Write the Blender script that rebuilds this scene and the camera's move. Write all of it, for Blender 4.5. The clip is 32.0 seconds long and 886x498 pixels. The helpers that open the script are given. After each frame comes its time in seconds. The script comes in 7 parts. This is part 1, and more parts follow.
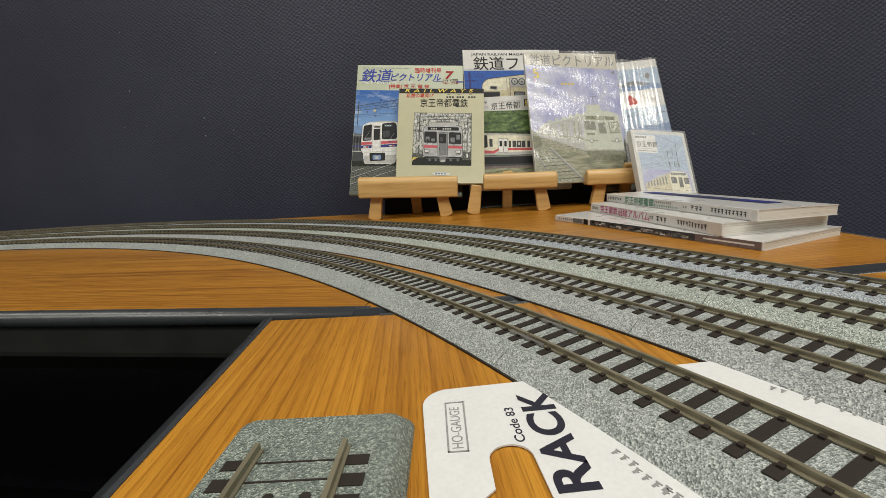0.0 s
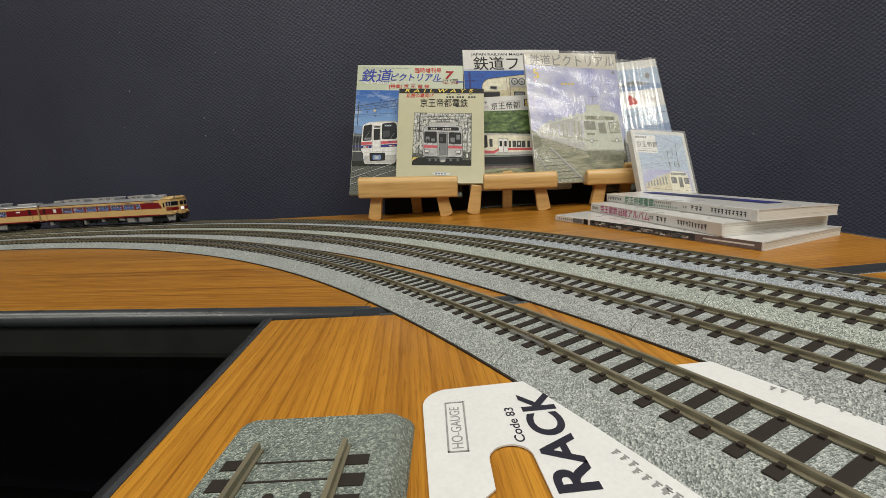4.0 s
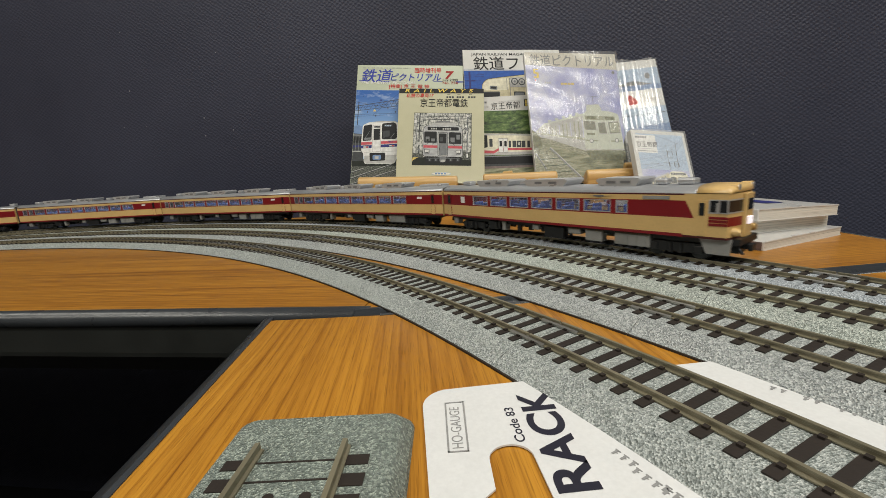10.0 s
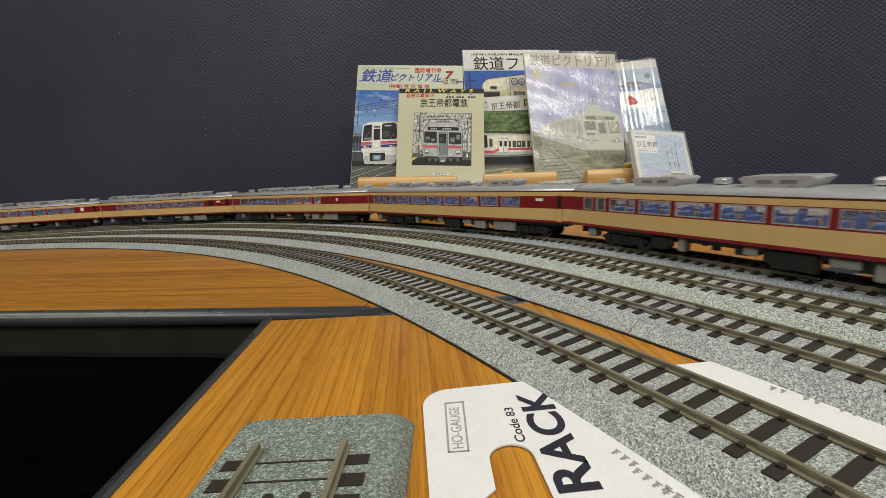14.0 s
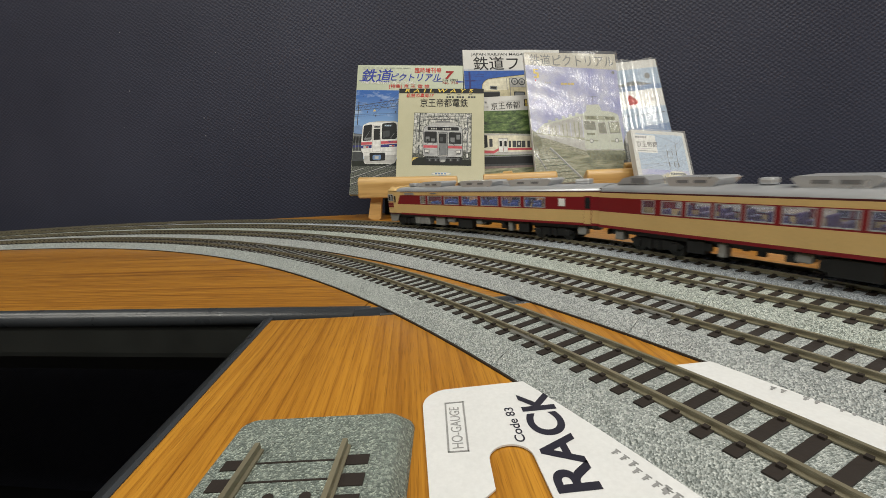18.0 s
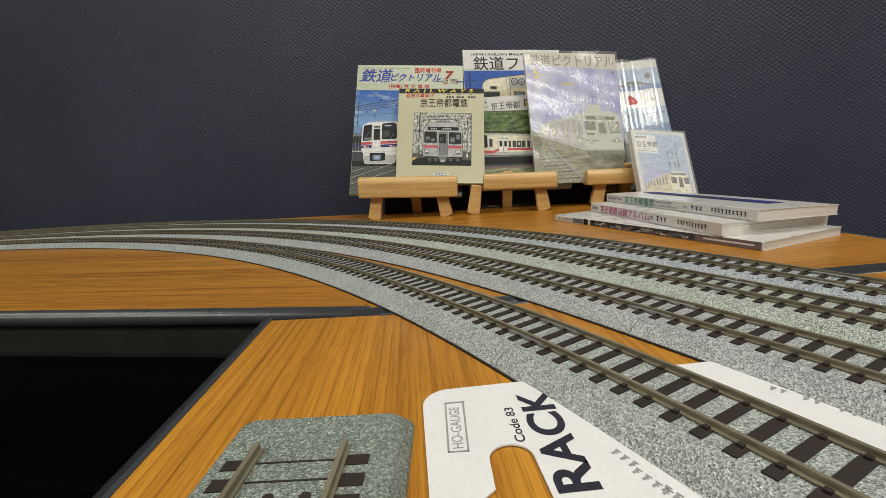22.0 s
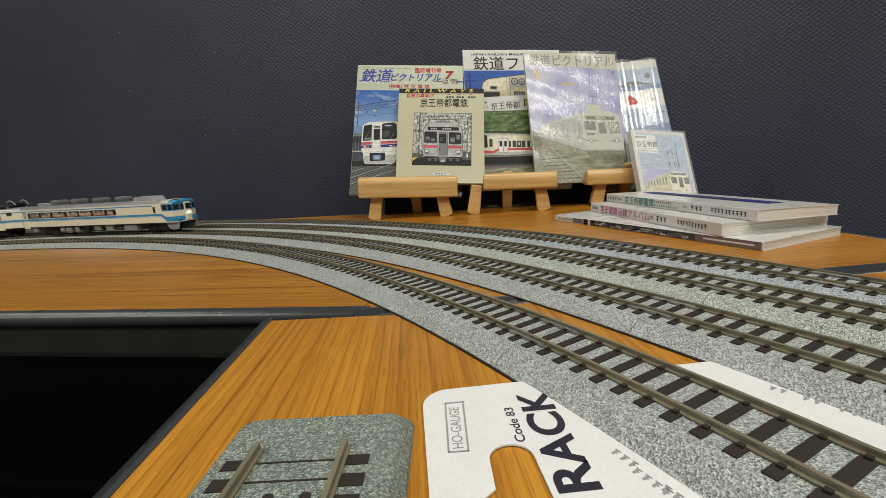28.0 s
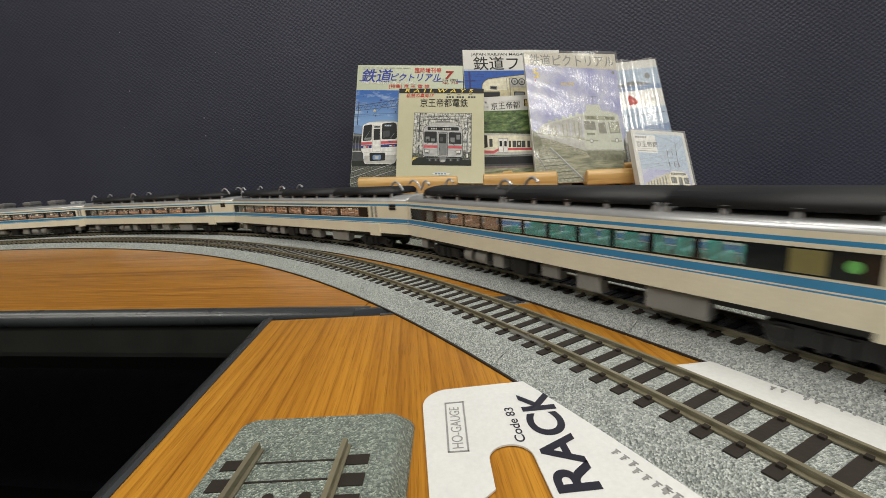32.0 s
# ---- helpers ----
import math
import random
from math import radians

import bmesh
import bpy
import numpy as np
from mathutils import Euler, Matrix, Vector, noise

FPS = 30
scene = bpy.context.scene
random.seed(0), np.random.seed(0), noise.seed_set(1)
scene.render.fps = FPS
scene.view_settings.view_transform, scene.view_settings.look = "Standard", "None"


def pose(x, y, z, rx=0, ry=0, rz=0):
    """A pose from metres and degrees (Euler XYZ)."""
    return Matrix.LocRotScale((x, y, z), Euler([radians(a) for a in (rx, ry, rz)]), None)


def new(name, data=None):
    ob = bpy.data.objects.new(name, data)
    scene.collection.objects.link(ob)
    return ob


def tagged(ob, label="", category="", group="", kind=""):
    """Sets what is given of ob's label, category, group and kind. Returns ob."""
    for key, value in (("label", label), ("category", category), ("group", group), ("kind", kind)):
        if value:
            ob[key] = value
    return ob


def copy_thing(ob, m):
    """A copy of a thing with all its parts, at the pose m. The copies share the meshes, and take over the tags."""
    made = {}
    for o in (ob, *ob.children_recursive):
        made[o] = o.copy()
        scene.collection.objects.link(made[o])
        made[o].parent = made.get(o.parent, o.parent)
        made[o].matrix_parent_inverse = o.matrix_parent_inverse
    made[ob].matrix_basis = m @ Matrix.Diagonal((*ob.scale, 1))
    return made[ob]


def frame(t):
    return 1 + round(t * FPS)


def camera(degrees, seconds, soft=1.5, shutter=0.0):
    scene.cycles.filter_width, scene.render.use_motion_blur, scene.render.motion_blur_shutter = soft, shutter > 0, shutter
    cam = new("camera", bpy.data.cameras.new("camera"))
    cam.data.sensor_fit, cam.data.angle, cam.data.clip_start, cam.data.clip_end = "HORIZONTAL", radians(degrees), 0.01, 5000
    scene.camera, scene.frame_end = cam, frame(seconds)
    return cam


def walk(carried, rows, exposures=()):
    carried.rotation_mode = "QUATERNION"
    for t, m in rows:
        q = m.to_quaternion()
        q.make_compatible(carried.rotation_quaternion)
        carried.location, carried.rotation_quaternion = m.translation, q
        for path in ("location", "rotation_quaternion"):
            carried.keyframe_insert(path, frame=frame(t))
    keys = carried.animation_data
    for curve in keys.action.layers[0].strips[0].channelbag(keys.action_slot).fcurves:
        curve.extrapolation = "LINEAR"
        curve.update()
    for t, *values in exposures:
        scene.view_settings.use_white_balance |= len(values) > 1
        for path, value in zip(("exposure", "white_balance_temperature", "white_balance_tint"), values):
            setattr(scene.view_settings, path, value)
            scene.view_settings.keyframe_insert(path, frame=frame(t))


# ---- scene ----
CAM_POSE = pose(0, 0, 0.0715, 78.57, 3.565, -0.72)
cam = camera(95.29, 32.0, soft=0.75, shutter=0.3)
walk(cam, [(0.0, CAM_POSE), (32.0, CAM_POSE)], exposures=[(0.0, 0.0), (32.0, 0.0)])

# ---- light ----
world = bpy.data.worlds.new("room_air")
world.use_nodes = True
world.node_tree.nodes["Background"].inputs[0].default_value = (0.9, 0.95, 1.0, 1)
world.node_tree.nodes["Background"].inputs[1].default_value = 0.08
scene.world = world


def area(name, x, y, z, sx, sy, watts, color=(1.0, 0.97, 0.87)):
    d = bpy.data.lights.new(name, "AREA")
    d.shape, d.size, d.size_y, d.energy, d.color = "RECTANGLE", sx, sy, watts, color
    ob = new(name, d)
    ob.matrix_basis = pose(x, y, z)
    return ob


area("ceiling_tube_light", 0.30, 0.0, 1.72, 1.2, 0.22, 15.5)
area("ceiling_tube_light", 1.25, -0.9, 1.72, 1.2, 0.22, 26)
area("ceiling_tube_light", -1.40, -0.6, 1.72, 1.2, 0.22, 27)
area("ceiling_tube_light", 0.1, -1.3, 1.72, 1.2, 0.22, 17)


# ---- materials ----
def nodes_of(name):
    m = bpy.data.materials.new(name)
    m.use_nodes = True
    nt = m.node_tree
    return m, nt, nt.nodes["Principled BSDF"]


def link(nt, a, b):
    nt.links.new(a, b)


def tex_coord(nt, scale=(1, 1, 1), space="Object"):
    tc, mp = nt.nodes.new("ShaderNodeTexCoord"), nt.nodes.new("ShaderNodeMapping")
    mp.inputs["Scale"].default_value = scale
    link(nt, tc.outputs[space], mp.inputs[0])
    return mp.outputs[0]


def noise_tex(nt, vec, scale, detail=3, rough=0.5):
    n = nt.nodes.new("ShaderNodeTexNoise")
    n.inputs["Scale"].default_value, n.inputs["Detail"].default_value, n.inputs["Roughness"].default_value = scale, detail, rough
    link(nt, vec, n.inputs["Vector"])
    return n.outputs["Fac"]


def ramp(nt, fac, stops):
    r = nt.nodes.new("ShaderNodeValToRGB")
    while len(r.color_ramp.elements) < len(stops):
        r.color_ramp.elements.new(0.5)
    for e, (pos, col) in zip(r.color_ramp.elements, stops):
        e.position, e.color = pos, (*col, 1)
    link(nt, fac, r.inputs[0])
    return r.outputs[0]


def mix(nt, fac, a, b, mode="MIX"):
    m = nt.nodes.new("ShaderNodeMix")
    m.data_type, m.blend_type = "RGBA", mode
    for sock, v in ((m.inputs[0], fac), (m.inputs[6], a), (m.inputs[7], b)):
        if isinstance(v, (int, float)):
            sock.default_value = v
        elif isinstance(v, tuple):
            sock.default_value = (*v, 1)
        else:
            link(nt, v, sock)
    return m.outputs[2]


def bump(nt, bsdf, height, strength=0.3, dist=0.001):
    b = nt.nodes.new("ShaderNodeBump")
    b.inputs["Strength"].default_value, b.inputs["Distance"].default_value = strength, dist
    link(nt, height, b.inputs["Height"])
    link(nt, b.outputs[0], bsdf.inputs["Normal"])


def paint(name, col, rough=0.4, metal=0.0, vary=0.12, scale=60, bumpy=0.0, coat=0.0):
    """Painted, printed or moulded surface with faint blotches and fine grain."""
    m, nt, b = nodes_of(name)
    v = tex_coord(nt)
    big, fine = noise_tex(nt, v, scale, 2), noise_tex(nt, v, scale * 14, 2)
    lo, hi = tuple(c * (1 - vary) for c in col), tuple(min(1, c * (1 + vary)) for c in col)
    c1 = ramp(nt, big, [(0.3, lo), (0.7, hi)])
    c2 = ramp(nt, fine, [(0.3, (0.93,) * 3), (0.7, (1, 1, 1))])
    link(nt, mix(nt, 1.0, c1, c2, "MULTIPLY"), b.inputs["Base Color"])
    r = nt.nodes.new("ShaderNodeMapRange")
    r.inputs["To Min"].default_value, r.inputs["To Max"].default_value = rough * 0.85, min(1, rough * 1.2)
    link(nt, big, r.inputs["Value"])
    link(nt, r.outputs[0], b.inputs["Roughness"])
    b.inputs["Metallic"].default_value = metal
    b.inputs["Coat Weight"].default_value = coat
    b.inputs["Coat Roughness"].default_value = 0.12
    if bumpy:
        bump(nt, b, fine, bumpy, 0.0004)
    return m


def glow(name, col, strength):
    m, nt, b = nodes_of(name)
    b.inputs["Base Color"].default_value = (*col, 1)
    b.inputs["Emission Color"].default_value, b.inputs["Emission Strength"].default_value = (*col, 1), strength
    return m


def glass(name, col=(0.9, 0.95, 1.0), rough=0.03):
    m, nt, b = nodes_of(name)
    b.inputs["Base Color"].default_value = (*col, 1)
    b.inputs["Roughness"].default_value, b.inputs["Transmission Weight"].default_value, b.inputs["IOR"].default_value = rough, 1.0, 1.1
    return m


def wood_laminate(name, axis, dark=1.0, grain=1.0):
    """Teak-print table top: long streaks along one axis, satin finish."""
    m, nt, b = nodes_of(name)
    def turned(u, v):
        return (v, u, 1) if axis == "y" else (u, v, 1)
    n1 = noise_tex(nt, tex_coord(nt, turned(3, 210)), 1.0, 5, 0.62)
    n2 = noise_tex(nt, tex_coord(nt, turned(70, 2300)), 1.0, 2, 0.55)
    n3 = noise_tex(nt, tex_coord(nt, turned(1.2, 34)), 1.0, 3)
    n4 = noise_tex(nt, tex_coord(nt, turned(2.6, 120)), 1.0, 3, 0.55)
    n5 = noise_tex(nt, tex_coord(nt, turned(26, 620)), 1.0, 3, 0.6)
    base = ramp(nt, n1, [(0.30, (0.25 * dark, 0.098 * dark, 0.0105 * dark)), (0.48, (0.40 * dark, 0.178 * dark, 0.020 * dark)), (0.70, (0.48 * dark, 0.228 * dark, 0.028 * dark))])
    pores = ramp(nt, n2, [(0.34, (0.38, 0.30, 0.24)), (0.44, (1, 1, 1))])
    veins = ramp(nt, n4, [(0.27, (0.30, 0.22, 0.17)), (0.315, (1, 1, 1))])
    fleck = ramp(nt, n5, [(0.34, (0.62, 0.54, 0.46)), (0.52, (1.03, 1.03, 1.02))])
    tone = ramp(nt, n3, [(0.3, (0.80, 0.76, 0.72)), (0.62, (1.06, 1.06, 1.04))])
    c = mix(nt, 0.60 * grain, base, pores, "MULTIPLY")
    c = mix(nt, 0.75, c, veins, "MULTIPLY")
    c = mix(nt, 0.70 * grain, c, fleck, "MULTIPLY")
    rings = nt.nodes.new("ShaderNodeTexWave")
    rings.wave_type, rings.bands_direction, rings.wave_profile = "BANDS", "X" if axis == "y" else "Y", "SAW"
    for key, val in (("Scale", 84.0), ("Distortion", 2.2), ("Detail", 3.0), ("Detail Scale", 0.3), ("Detail Roughness", 0.6)):
        rings.inputs[key].default_value = val
    link(nt, tex_coord(nt, turned(0.03, 1)), rings.inputs["Vector"])
    c = mix(nt, 0.75 * grain, c, ramp(nt, rings.outputs["Fac"], [(0.0, (0.50, 0.40, 0.30)), (0.16, (0.93, 0.90, 0.86)), (0.85, (1.12, 1.12, 1.1)), (1.0, (0.80, 0.74, 0.66))]), "MULTIPLY")
    link(nt, mix(nt, 1.0, c, tone, "MULTIPLY"), b.inputs["Base Color"])
    b.inputs["Roughness"].default_value = 0.33
    bump(nt, b, n2, 0.12, 0.0002)
    return m


def ballast(name, light, dark, speck):
    """Moulded ballast: grains about a millimetre across, salt and pepper colours."""
    m, nt, b = nodes_of(name)
    v = tex_coord(nt)
    vor = nt.nodes.new("ShaderNodeTexVoronoi")
    vor.inputs["Scale"].default_value = 2150
    link(nt, v, vor.inputs["Vector"])
    n = noise_tex(nt, v, 700, 2)
    big = noise_tex(nt, v, 45, 3)
    sep = nt.nodes.new("ShaderNodeSeparateColor")
    link(nt, vor.outputs["Color"], sep.inputs[0])
    c = ramp(nt, sep.outputs[0], [(0.0, dark), (0.3, tuple(0.5 * (a + d) for a, d in zip(light, dark))), (0.62, light), (0.97, tuple(0.3 * a + 0.7 * d for a, d in zip(light, speck)))])
    c = mix(nt, 0.40, c, ramp(nt, n, [(0.35, (0.60,) * 3), (0.6, (1.05,) * 3)]), "MULTIPLY")
    c = mix(nt, 0.6, c, ramp(nt, big, [(0.3, (0.82,) * 3), (0.7, (1.0,) * 3)]), "MULTIPLY")
    link(nt, c, b.inputs["Base Color"])
    b.inputs["Roughness"].default_value = 0.5
    bump(nt, b, vor.outputs["Distance"], 0.8, 0.0006)
    return m


def wall_fabric(name):
    """Navy embossed vinyl: staggered dimples a few millimetres apart, unevenly pressed, and faint wide blotches."""
    m, nt, b = nodes_of(name)
    v = tex_coord(nt)
    wob = noise_tex(nt, v, 160, 3)
    sep = nt.nodes.new("ShaderNodeSeparateXYZ")
    link(nt, v, sep.inputs[0])

    def op(kind, a, c, d=None):
        n = nt.nodes.new("ShaderNodeMath")
        n.operation = kind
        for sock, val in zip(n.inputs, (a, c, d)):
            if val is None:
                continue
            if isinstance(val, (int, float)):
                sock.default_value = val
            else:
                link(nt, val, sock)
        return n.outputs[0]

    sx = op("SINE", op("MULTIPLY_ADD", wob, 5.0, op("MULTIPLY", sep.outputs[0], 620.0)), 0)
    sz = op("SINE", op("MULTIPLY_ADD", wob, 5.0, op("MULTIPLY", sep.outputs[2], 880.0)), 0)
    lattice = op("MULTIPLY", sx, sz)
    press, big, fine = noise_tex(nt, v, 22, 3), noise_tex(nt, v, 4, 3), noise_tex(nt, v, 900, 2)
    h = op("MULTIPLY_ADD", fine, 0.35, op("MULTIPLY", lattice, op("MULTIPLY", press, 1.6)))
    c = ramp(nt, big, [(0.3, (0.041, 0.044, 0.067)), (0.7, (0.053, 0.057, 0.085))])
    # relief shading in the colour: hollows darker, raised spots lighter
    c = mix(nt, 0.8, c, ramp(nt, op("MULTIPLY_ADD", lattice, 0.5, 0.5), [(0.05, (0.80, 0.80, 0.82)), (0.9, (1.08, 1.08, 1.1))]), "MULTIPLY")
    link(nt, c, b.inputs["Base Color"])
    b.inputs["Roughness"].default_value, b.inputs["Specular IOR Level"].default_value = 0.5, 0.22
    bump(nt, b, h, 0.34, 0.0010)
    return m


def beech(name):
    m, nt, b = nodes_of(name)
    n1 = noise_tex(nt, tex_coord(nt, (14, 260, 260)), 1.0, 3)
    n2 = noise_tex(nt, tex_coord(nt), 40, 2)
    c = ramp(nt, n1, [(0.3, (0.50, 0.30, 0.105)), (0.6, (0.63, 0.405, 0.16))])
    link(nt, mix(nt, 0.5, c, ramp(nt, n2, [(0.3, (0.85, 0.8, 0.75)), (0.7, (1, 1, 1))]), "MULTIPLY"), b.inputs["Base Color"])
    b.inputs["Roughness"].default_value = 0.34
    bump(nt, b, n1, 0.1, 0.0003)
    return m


M_TEAK_X, M_TEAK_Y = wood_laminate("teak_laminate_across", "x"), wood_laminate("teak_laminate_along", "y", 1.0, 0.7)
M_RIM = paint("black_edge_moulding", (0.040, 0.044, 0.050), 0.28, bumpy=0.25)
M_APRON = paint("dark_grey_apron", (0.018, 0.0195, 0.018), 0.5, bumpy=0.1)
M_STEEL_BLACK = paint("black_steel_frame", (0.008, 0.008, 0.008), 0.5)
M_WALL = wall_fabric("navy_wall_covering")
M_PLASTER = paint("off_white_plaster", (0.62, 0.61, 0.58), 0.8, scale=6, bumpy=0.2)
# carpet taken almost to black: the tables' shade is in its colour
M_CARPET = paint("shade_darkened_carpet", (0.006, 0.006, 0.0065), 0.95, scale=30, bumpy=0.5)
M_BAL = [ballast("grey_ballast", (0.395, 0.428, 0.418), (0.165, 0.19, 0.18), (0.66, 0.69, 0.67)),
         ballast("pale_ballast", (0.425, 0.452, 0.452), (0.185, 0.205, 0.203), (0.66, 0.68, 0.67)),
         ballast("green_grey_ballast", (0.455, 0.50, 0.462), (0.20, 0.23, 0.205), (0.72, 0.75, 0.69)),
         ballast("blue_grey_ballast", (0.43, 0.475, 0.52), (0.185, 0.212, 0.24), (0.70, 0.74, 0.78)),
         ballast("olive_grey_ballast", (0.215, 0.255, 0.23), (0.115, 0.14, 0.125), (0.50, 0.56, 0.49))]
M_TIE = paint("dark_brown_plastic_tie", (0.020, 0.014, 0.011), 0.6, bumpy=0.2)
M_RAIL = paint("dull_bronze_rail", (0.25, 0.225, 0.155), 0.36, metal=0.4, scale=30)
M_JOINER = paint("bright_rail_joiner", (0.42, 0.41, 0.38), 0.4, metal=0.8)
M_BEECH = beech("varnished_beech")
M_BLACK = paint("black_plastic", (0.012, 0.012, 0.013), 0.45)
M_LINING = paint("dark_grey_lining", (0.02, 0.02, 0.021), 0.8)
M_CARD = paint("white_card", (0.665, 0.67, 0.675), 0.5, vary=0.02)
M_INK = paint("navy_black_ink", (0.02, 0.019, 0.032), 0.45)
M_INK_GREY = paint("grey_ink", (0.28, 0.28, 0.28), 0.5)
M_PAGES, nt_, b_ = nodes_of("paper_pages")
leaves_ = noise_tex(nt_, tex_coord(nt_, (20, 1500, 1500)), 1.0, 2)
link(nt_, ramp(nt_, leaves_, [(0.32, (0.46, 0.45, 0.41)), (0.6, (0.68, 0.66, 0.60))]), b_.inputs["Base Color"])
b_.inputs["Roughness"].default_value = 0.7
M_PAGES_LYING, nt_, b_ = nodes_of("lying_paper_pages")
leaves_ = noise_tex(nt_, tex_coord(nt_, (14, 14, 1900)), 1.0, 3, 0.6)
link(nt_, ramp(nt_, leaves_, [(0.32, (0.34, 0.33, 0.30)), (0.44, (0.58, 0.565, 0.52)), (0.62, (0.70, 0.68, 0.62))]), b_.inputs["Base Color"])
b_.inputs["Roughness"].default_value = 0.7
M_GLOSS_COVER = paint("glossy_white_cover", (0.66, 0.655, 0.645), 0.28, vary=0.03, coat=0.5)
M_CREAM_COVER = paint("cream_cover", (0.45, 0.435, 0.285), 0.35, vary=0.03, coat=0.2)
M_MINT_COVER = paint("pale_mint_cover", (0.42, 0.465, 0.345), 0.35, vary=0.03, coat=0.2)
M_WHITE_COVER = paint("white_cover", (0.57, 0.57, 0.555), 0.25, vary=0.03, coat=0.5)


# ---- mesh helpers ----
def part(name, bm, material, parent=None, label=""):
    me = bpy.data.meshes.new(name)
    bm.normal_update()
    bm.to_mesh(me)
    bm.free()
    for m in material if isinstance(material, (list, tuple)) else [material]:
        me.materials.append(m)
    ob = new(name, me)
    ob.parent = parent
    if label:
        ob["label"] = label
    return ob


def again(ob, name, parent, m):
    """One more object on the same mesh."""
    o = new(name, ob.data)
    o.parent = parent
    o.matrix_basis = m
    return o


def bx(bm, x0, x1, y0, y1, z0, z1, mi=0, bevel=0.0, m=None):
    r = bmesh.ops.create_cube(bm, size=1.0)
    vs = r["verts"]
    for v in vs:
        v.co = Vector(((x0 + x1) / 2 + v.co.x * (x1 - x0), (y0 + y1) / 2 + v.co.y * (y1 - y0), (z0 + z1) / 2 + v.co.z * (z1 - z0)))
    fs = set(f for v in vs for f in v.link_faces)
    for f in fs:
        f.material_index = mi
    if bevel:
        es = set(e for v in vs for e in v.link_edges)
        b = bmesh.ops.bevel(bm, geom=list(es), offset=bevel, segments=2, affect="EDGES", profile=0.5)
        fs = set(b["faces"]) | set(f for f in fs if f.is_valid)
        for f in fs:
            f.material_index = mi
        vs = list(set(v for f in fs for v in f.verts))
    if m is not None:
        bmesh.ops.transform(bm, matrix=m, verts=vs)
    return vs


def rod(bm, a, b, r, seg=10, mi=0, r2=None):
    a, b = Vector(a), Vector(b)
    d = b - a
    q = d.to_track_quat("Z", "Y").to_matrix().to_4x4()
    res = bmesh.ops.create_cone(bm, cap_ends=True, segments=seg, radius1=r, radius2=r if r2 is None else r2, depth=d.length)
    bmesh.ops.transform(bm, matrix=Matrix.Translation((a + b) / 2) @ q, verts=res["verts"])
    for f in set(f for v in res["verts"] for f in v.link_faces):
        f.material_index = mi


def quad(bm, pts, mi=0):
    f = bm.faces.new([bm.verts.new(p) for p in pts])
    f.material_index = mi
    return f


def prism(bm, pts, axis, lo, hi, mi=0):
    """A polygon of (u, v) points drawn out along an axis: x takes (y, z), y takes (x, z), z takes (x, y)."""
    def at(u, v, w):
        return {"x": (w, u, v), "y": (u, w, v), "z": (u, v, w)}[axis]
    a, b = [bm.verts.new(at(u, v, lo)) for u, v in pts], [bm.verts.new(at(u, v, hi)) for u, v in pts]
    fs = [bm.faces.new(a), bm.faces.new(list(reversed(b)))]
    for i in range(len(pts)):
        j = (i + 1) % len(pts)
        fs.append(bm.faces.new((a[j], a[i], b[i], b[j])))
    bmesh.ops.recalc_face_normals(bm, faces=fs)
    for f in fs:
        f.material_index = mi


def smooth(ob):
    for f in ob.data.polygons:
        f.use_smooth = True
    return ob


def empty(name, m, label, category, group=""):
    e = new(name)
    e.matrix_basis = m
    e.empty_display_size = 0.02
    return tagged(e, label, category, group)


def lettering(text, size, material, parent, m, name="lettering", align="LEFT", shear=0.0, wide=1.0, spacing=1.0, bold=0.0):
    cu = bpy.data.curves.new(name, "FONT")
    cu.body, cu.size, cu.align_x, cu.shear, cu.space_character = text, size, align, shear, spacing
    cu.offset = size * bold
    tmp = bpy.data.objects.new(name, cu)
    scene.collection.objects.link(tmp)
    bpy.context.view_layer.update()
    me = bpy.data.meshes.new_from_object(tmp.evaluated_get(bpy.context.evaluated_depsgraph_get()))
    bpy.data.objects.remove(tmp)
    me.materials.clear()
    me.materials.append(material)
    ob = new(name, me)
    ob.parent, ob.matrix_basis = parent, m @ Matrix.Diagonal((wide, 1, 1, 1))
    return ob


# ---- room ----
def setting(name, bm, material, label):
    return tagged(part(name, bm, material), label, name.split("_")[0], kind="structure")


bm = bmesh.new()
bx(bm, -4.5, 4.5, -0.06, 0.06, -0.72, 1.8)
w = setting("wall_north", bm, M_WALL, "dark navy embossed vinyl wall covering behind the layout")
w.matrix_basis = pose(0, 0.797 + 0.0607, 0, 0, 0, -8.6)
bm = bmesh.new()
rw = random.Random(4)
for i in range(26):
    bmesh.ops.create_icosphere(bm, subdivisions=1, radius=rw.uniform(0.0004, 0.0010), matrix=Matrix.Translation((rw.uniform(-0.75, 0.7), -0.0602, rw.uniform(0.06, 0.40))))
lint = tagged(part("lint", bm, M_PLASTER), "tiny pale lint specks clinging to the navy wall", "lint", kind="stuff")
lint.matrix_basis = w.matrix_basis
for nm, (x0, x1, y0, y1) in {"wall_west": (-4.6, -4.5, -4.5, 1.6), "wall_east": (4.5, 4.6, -4.5, 1.6), "wall_south": (-4.6, 4.6, -4.6, -4.5)}.items():
    bm = bmesh.new()
    bx(bm, x0, x1, y0, y1, -0.72, 1.8)
    setting(nm, bm, M_PLASTER, "plain off-white plastered room wall")
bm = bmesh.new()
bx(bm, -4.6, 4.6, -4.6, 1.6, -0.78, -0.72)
setting("floor", bm, M_CARPET, "carpeted floor under the tables, darkened for their shade")
bm = bmesh.new()
bx(bm, -4.6, 4.6, -4.6, 1.6, 1.8, 1.86)
setting("ceiling", bm, M_PLASTER, "plain white ceiling with tube lights")


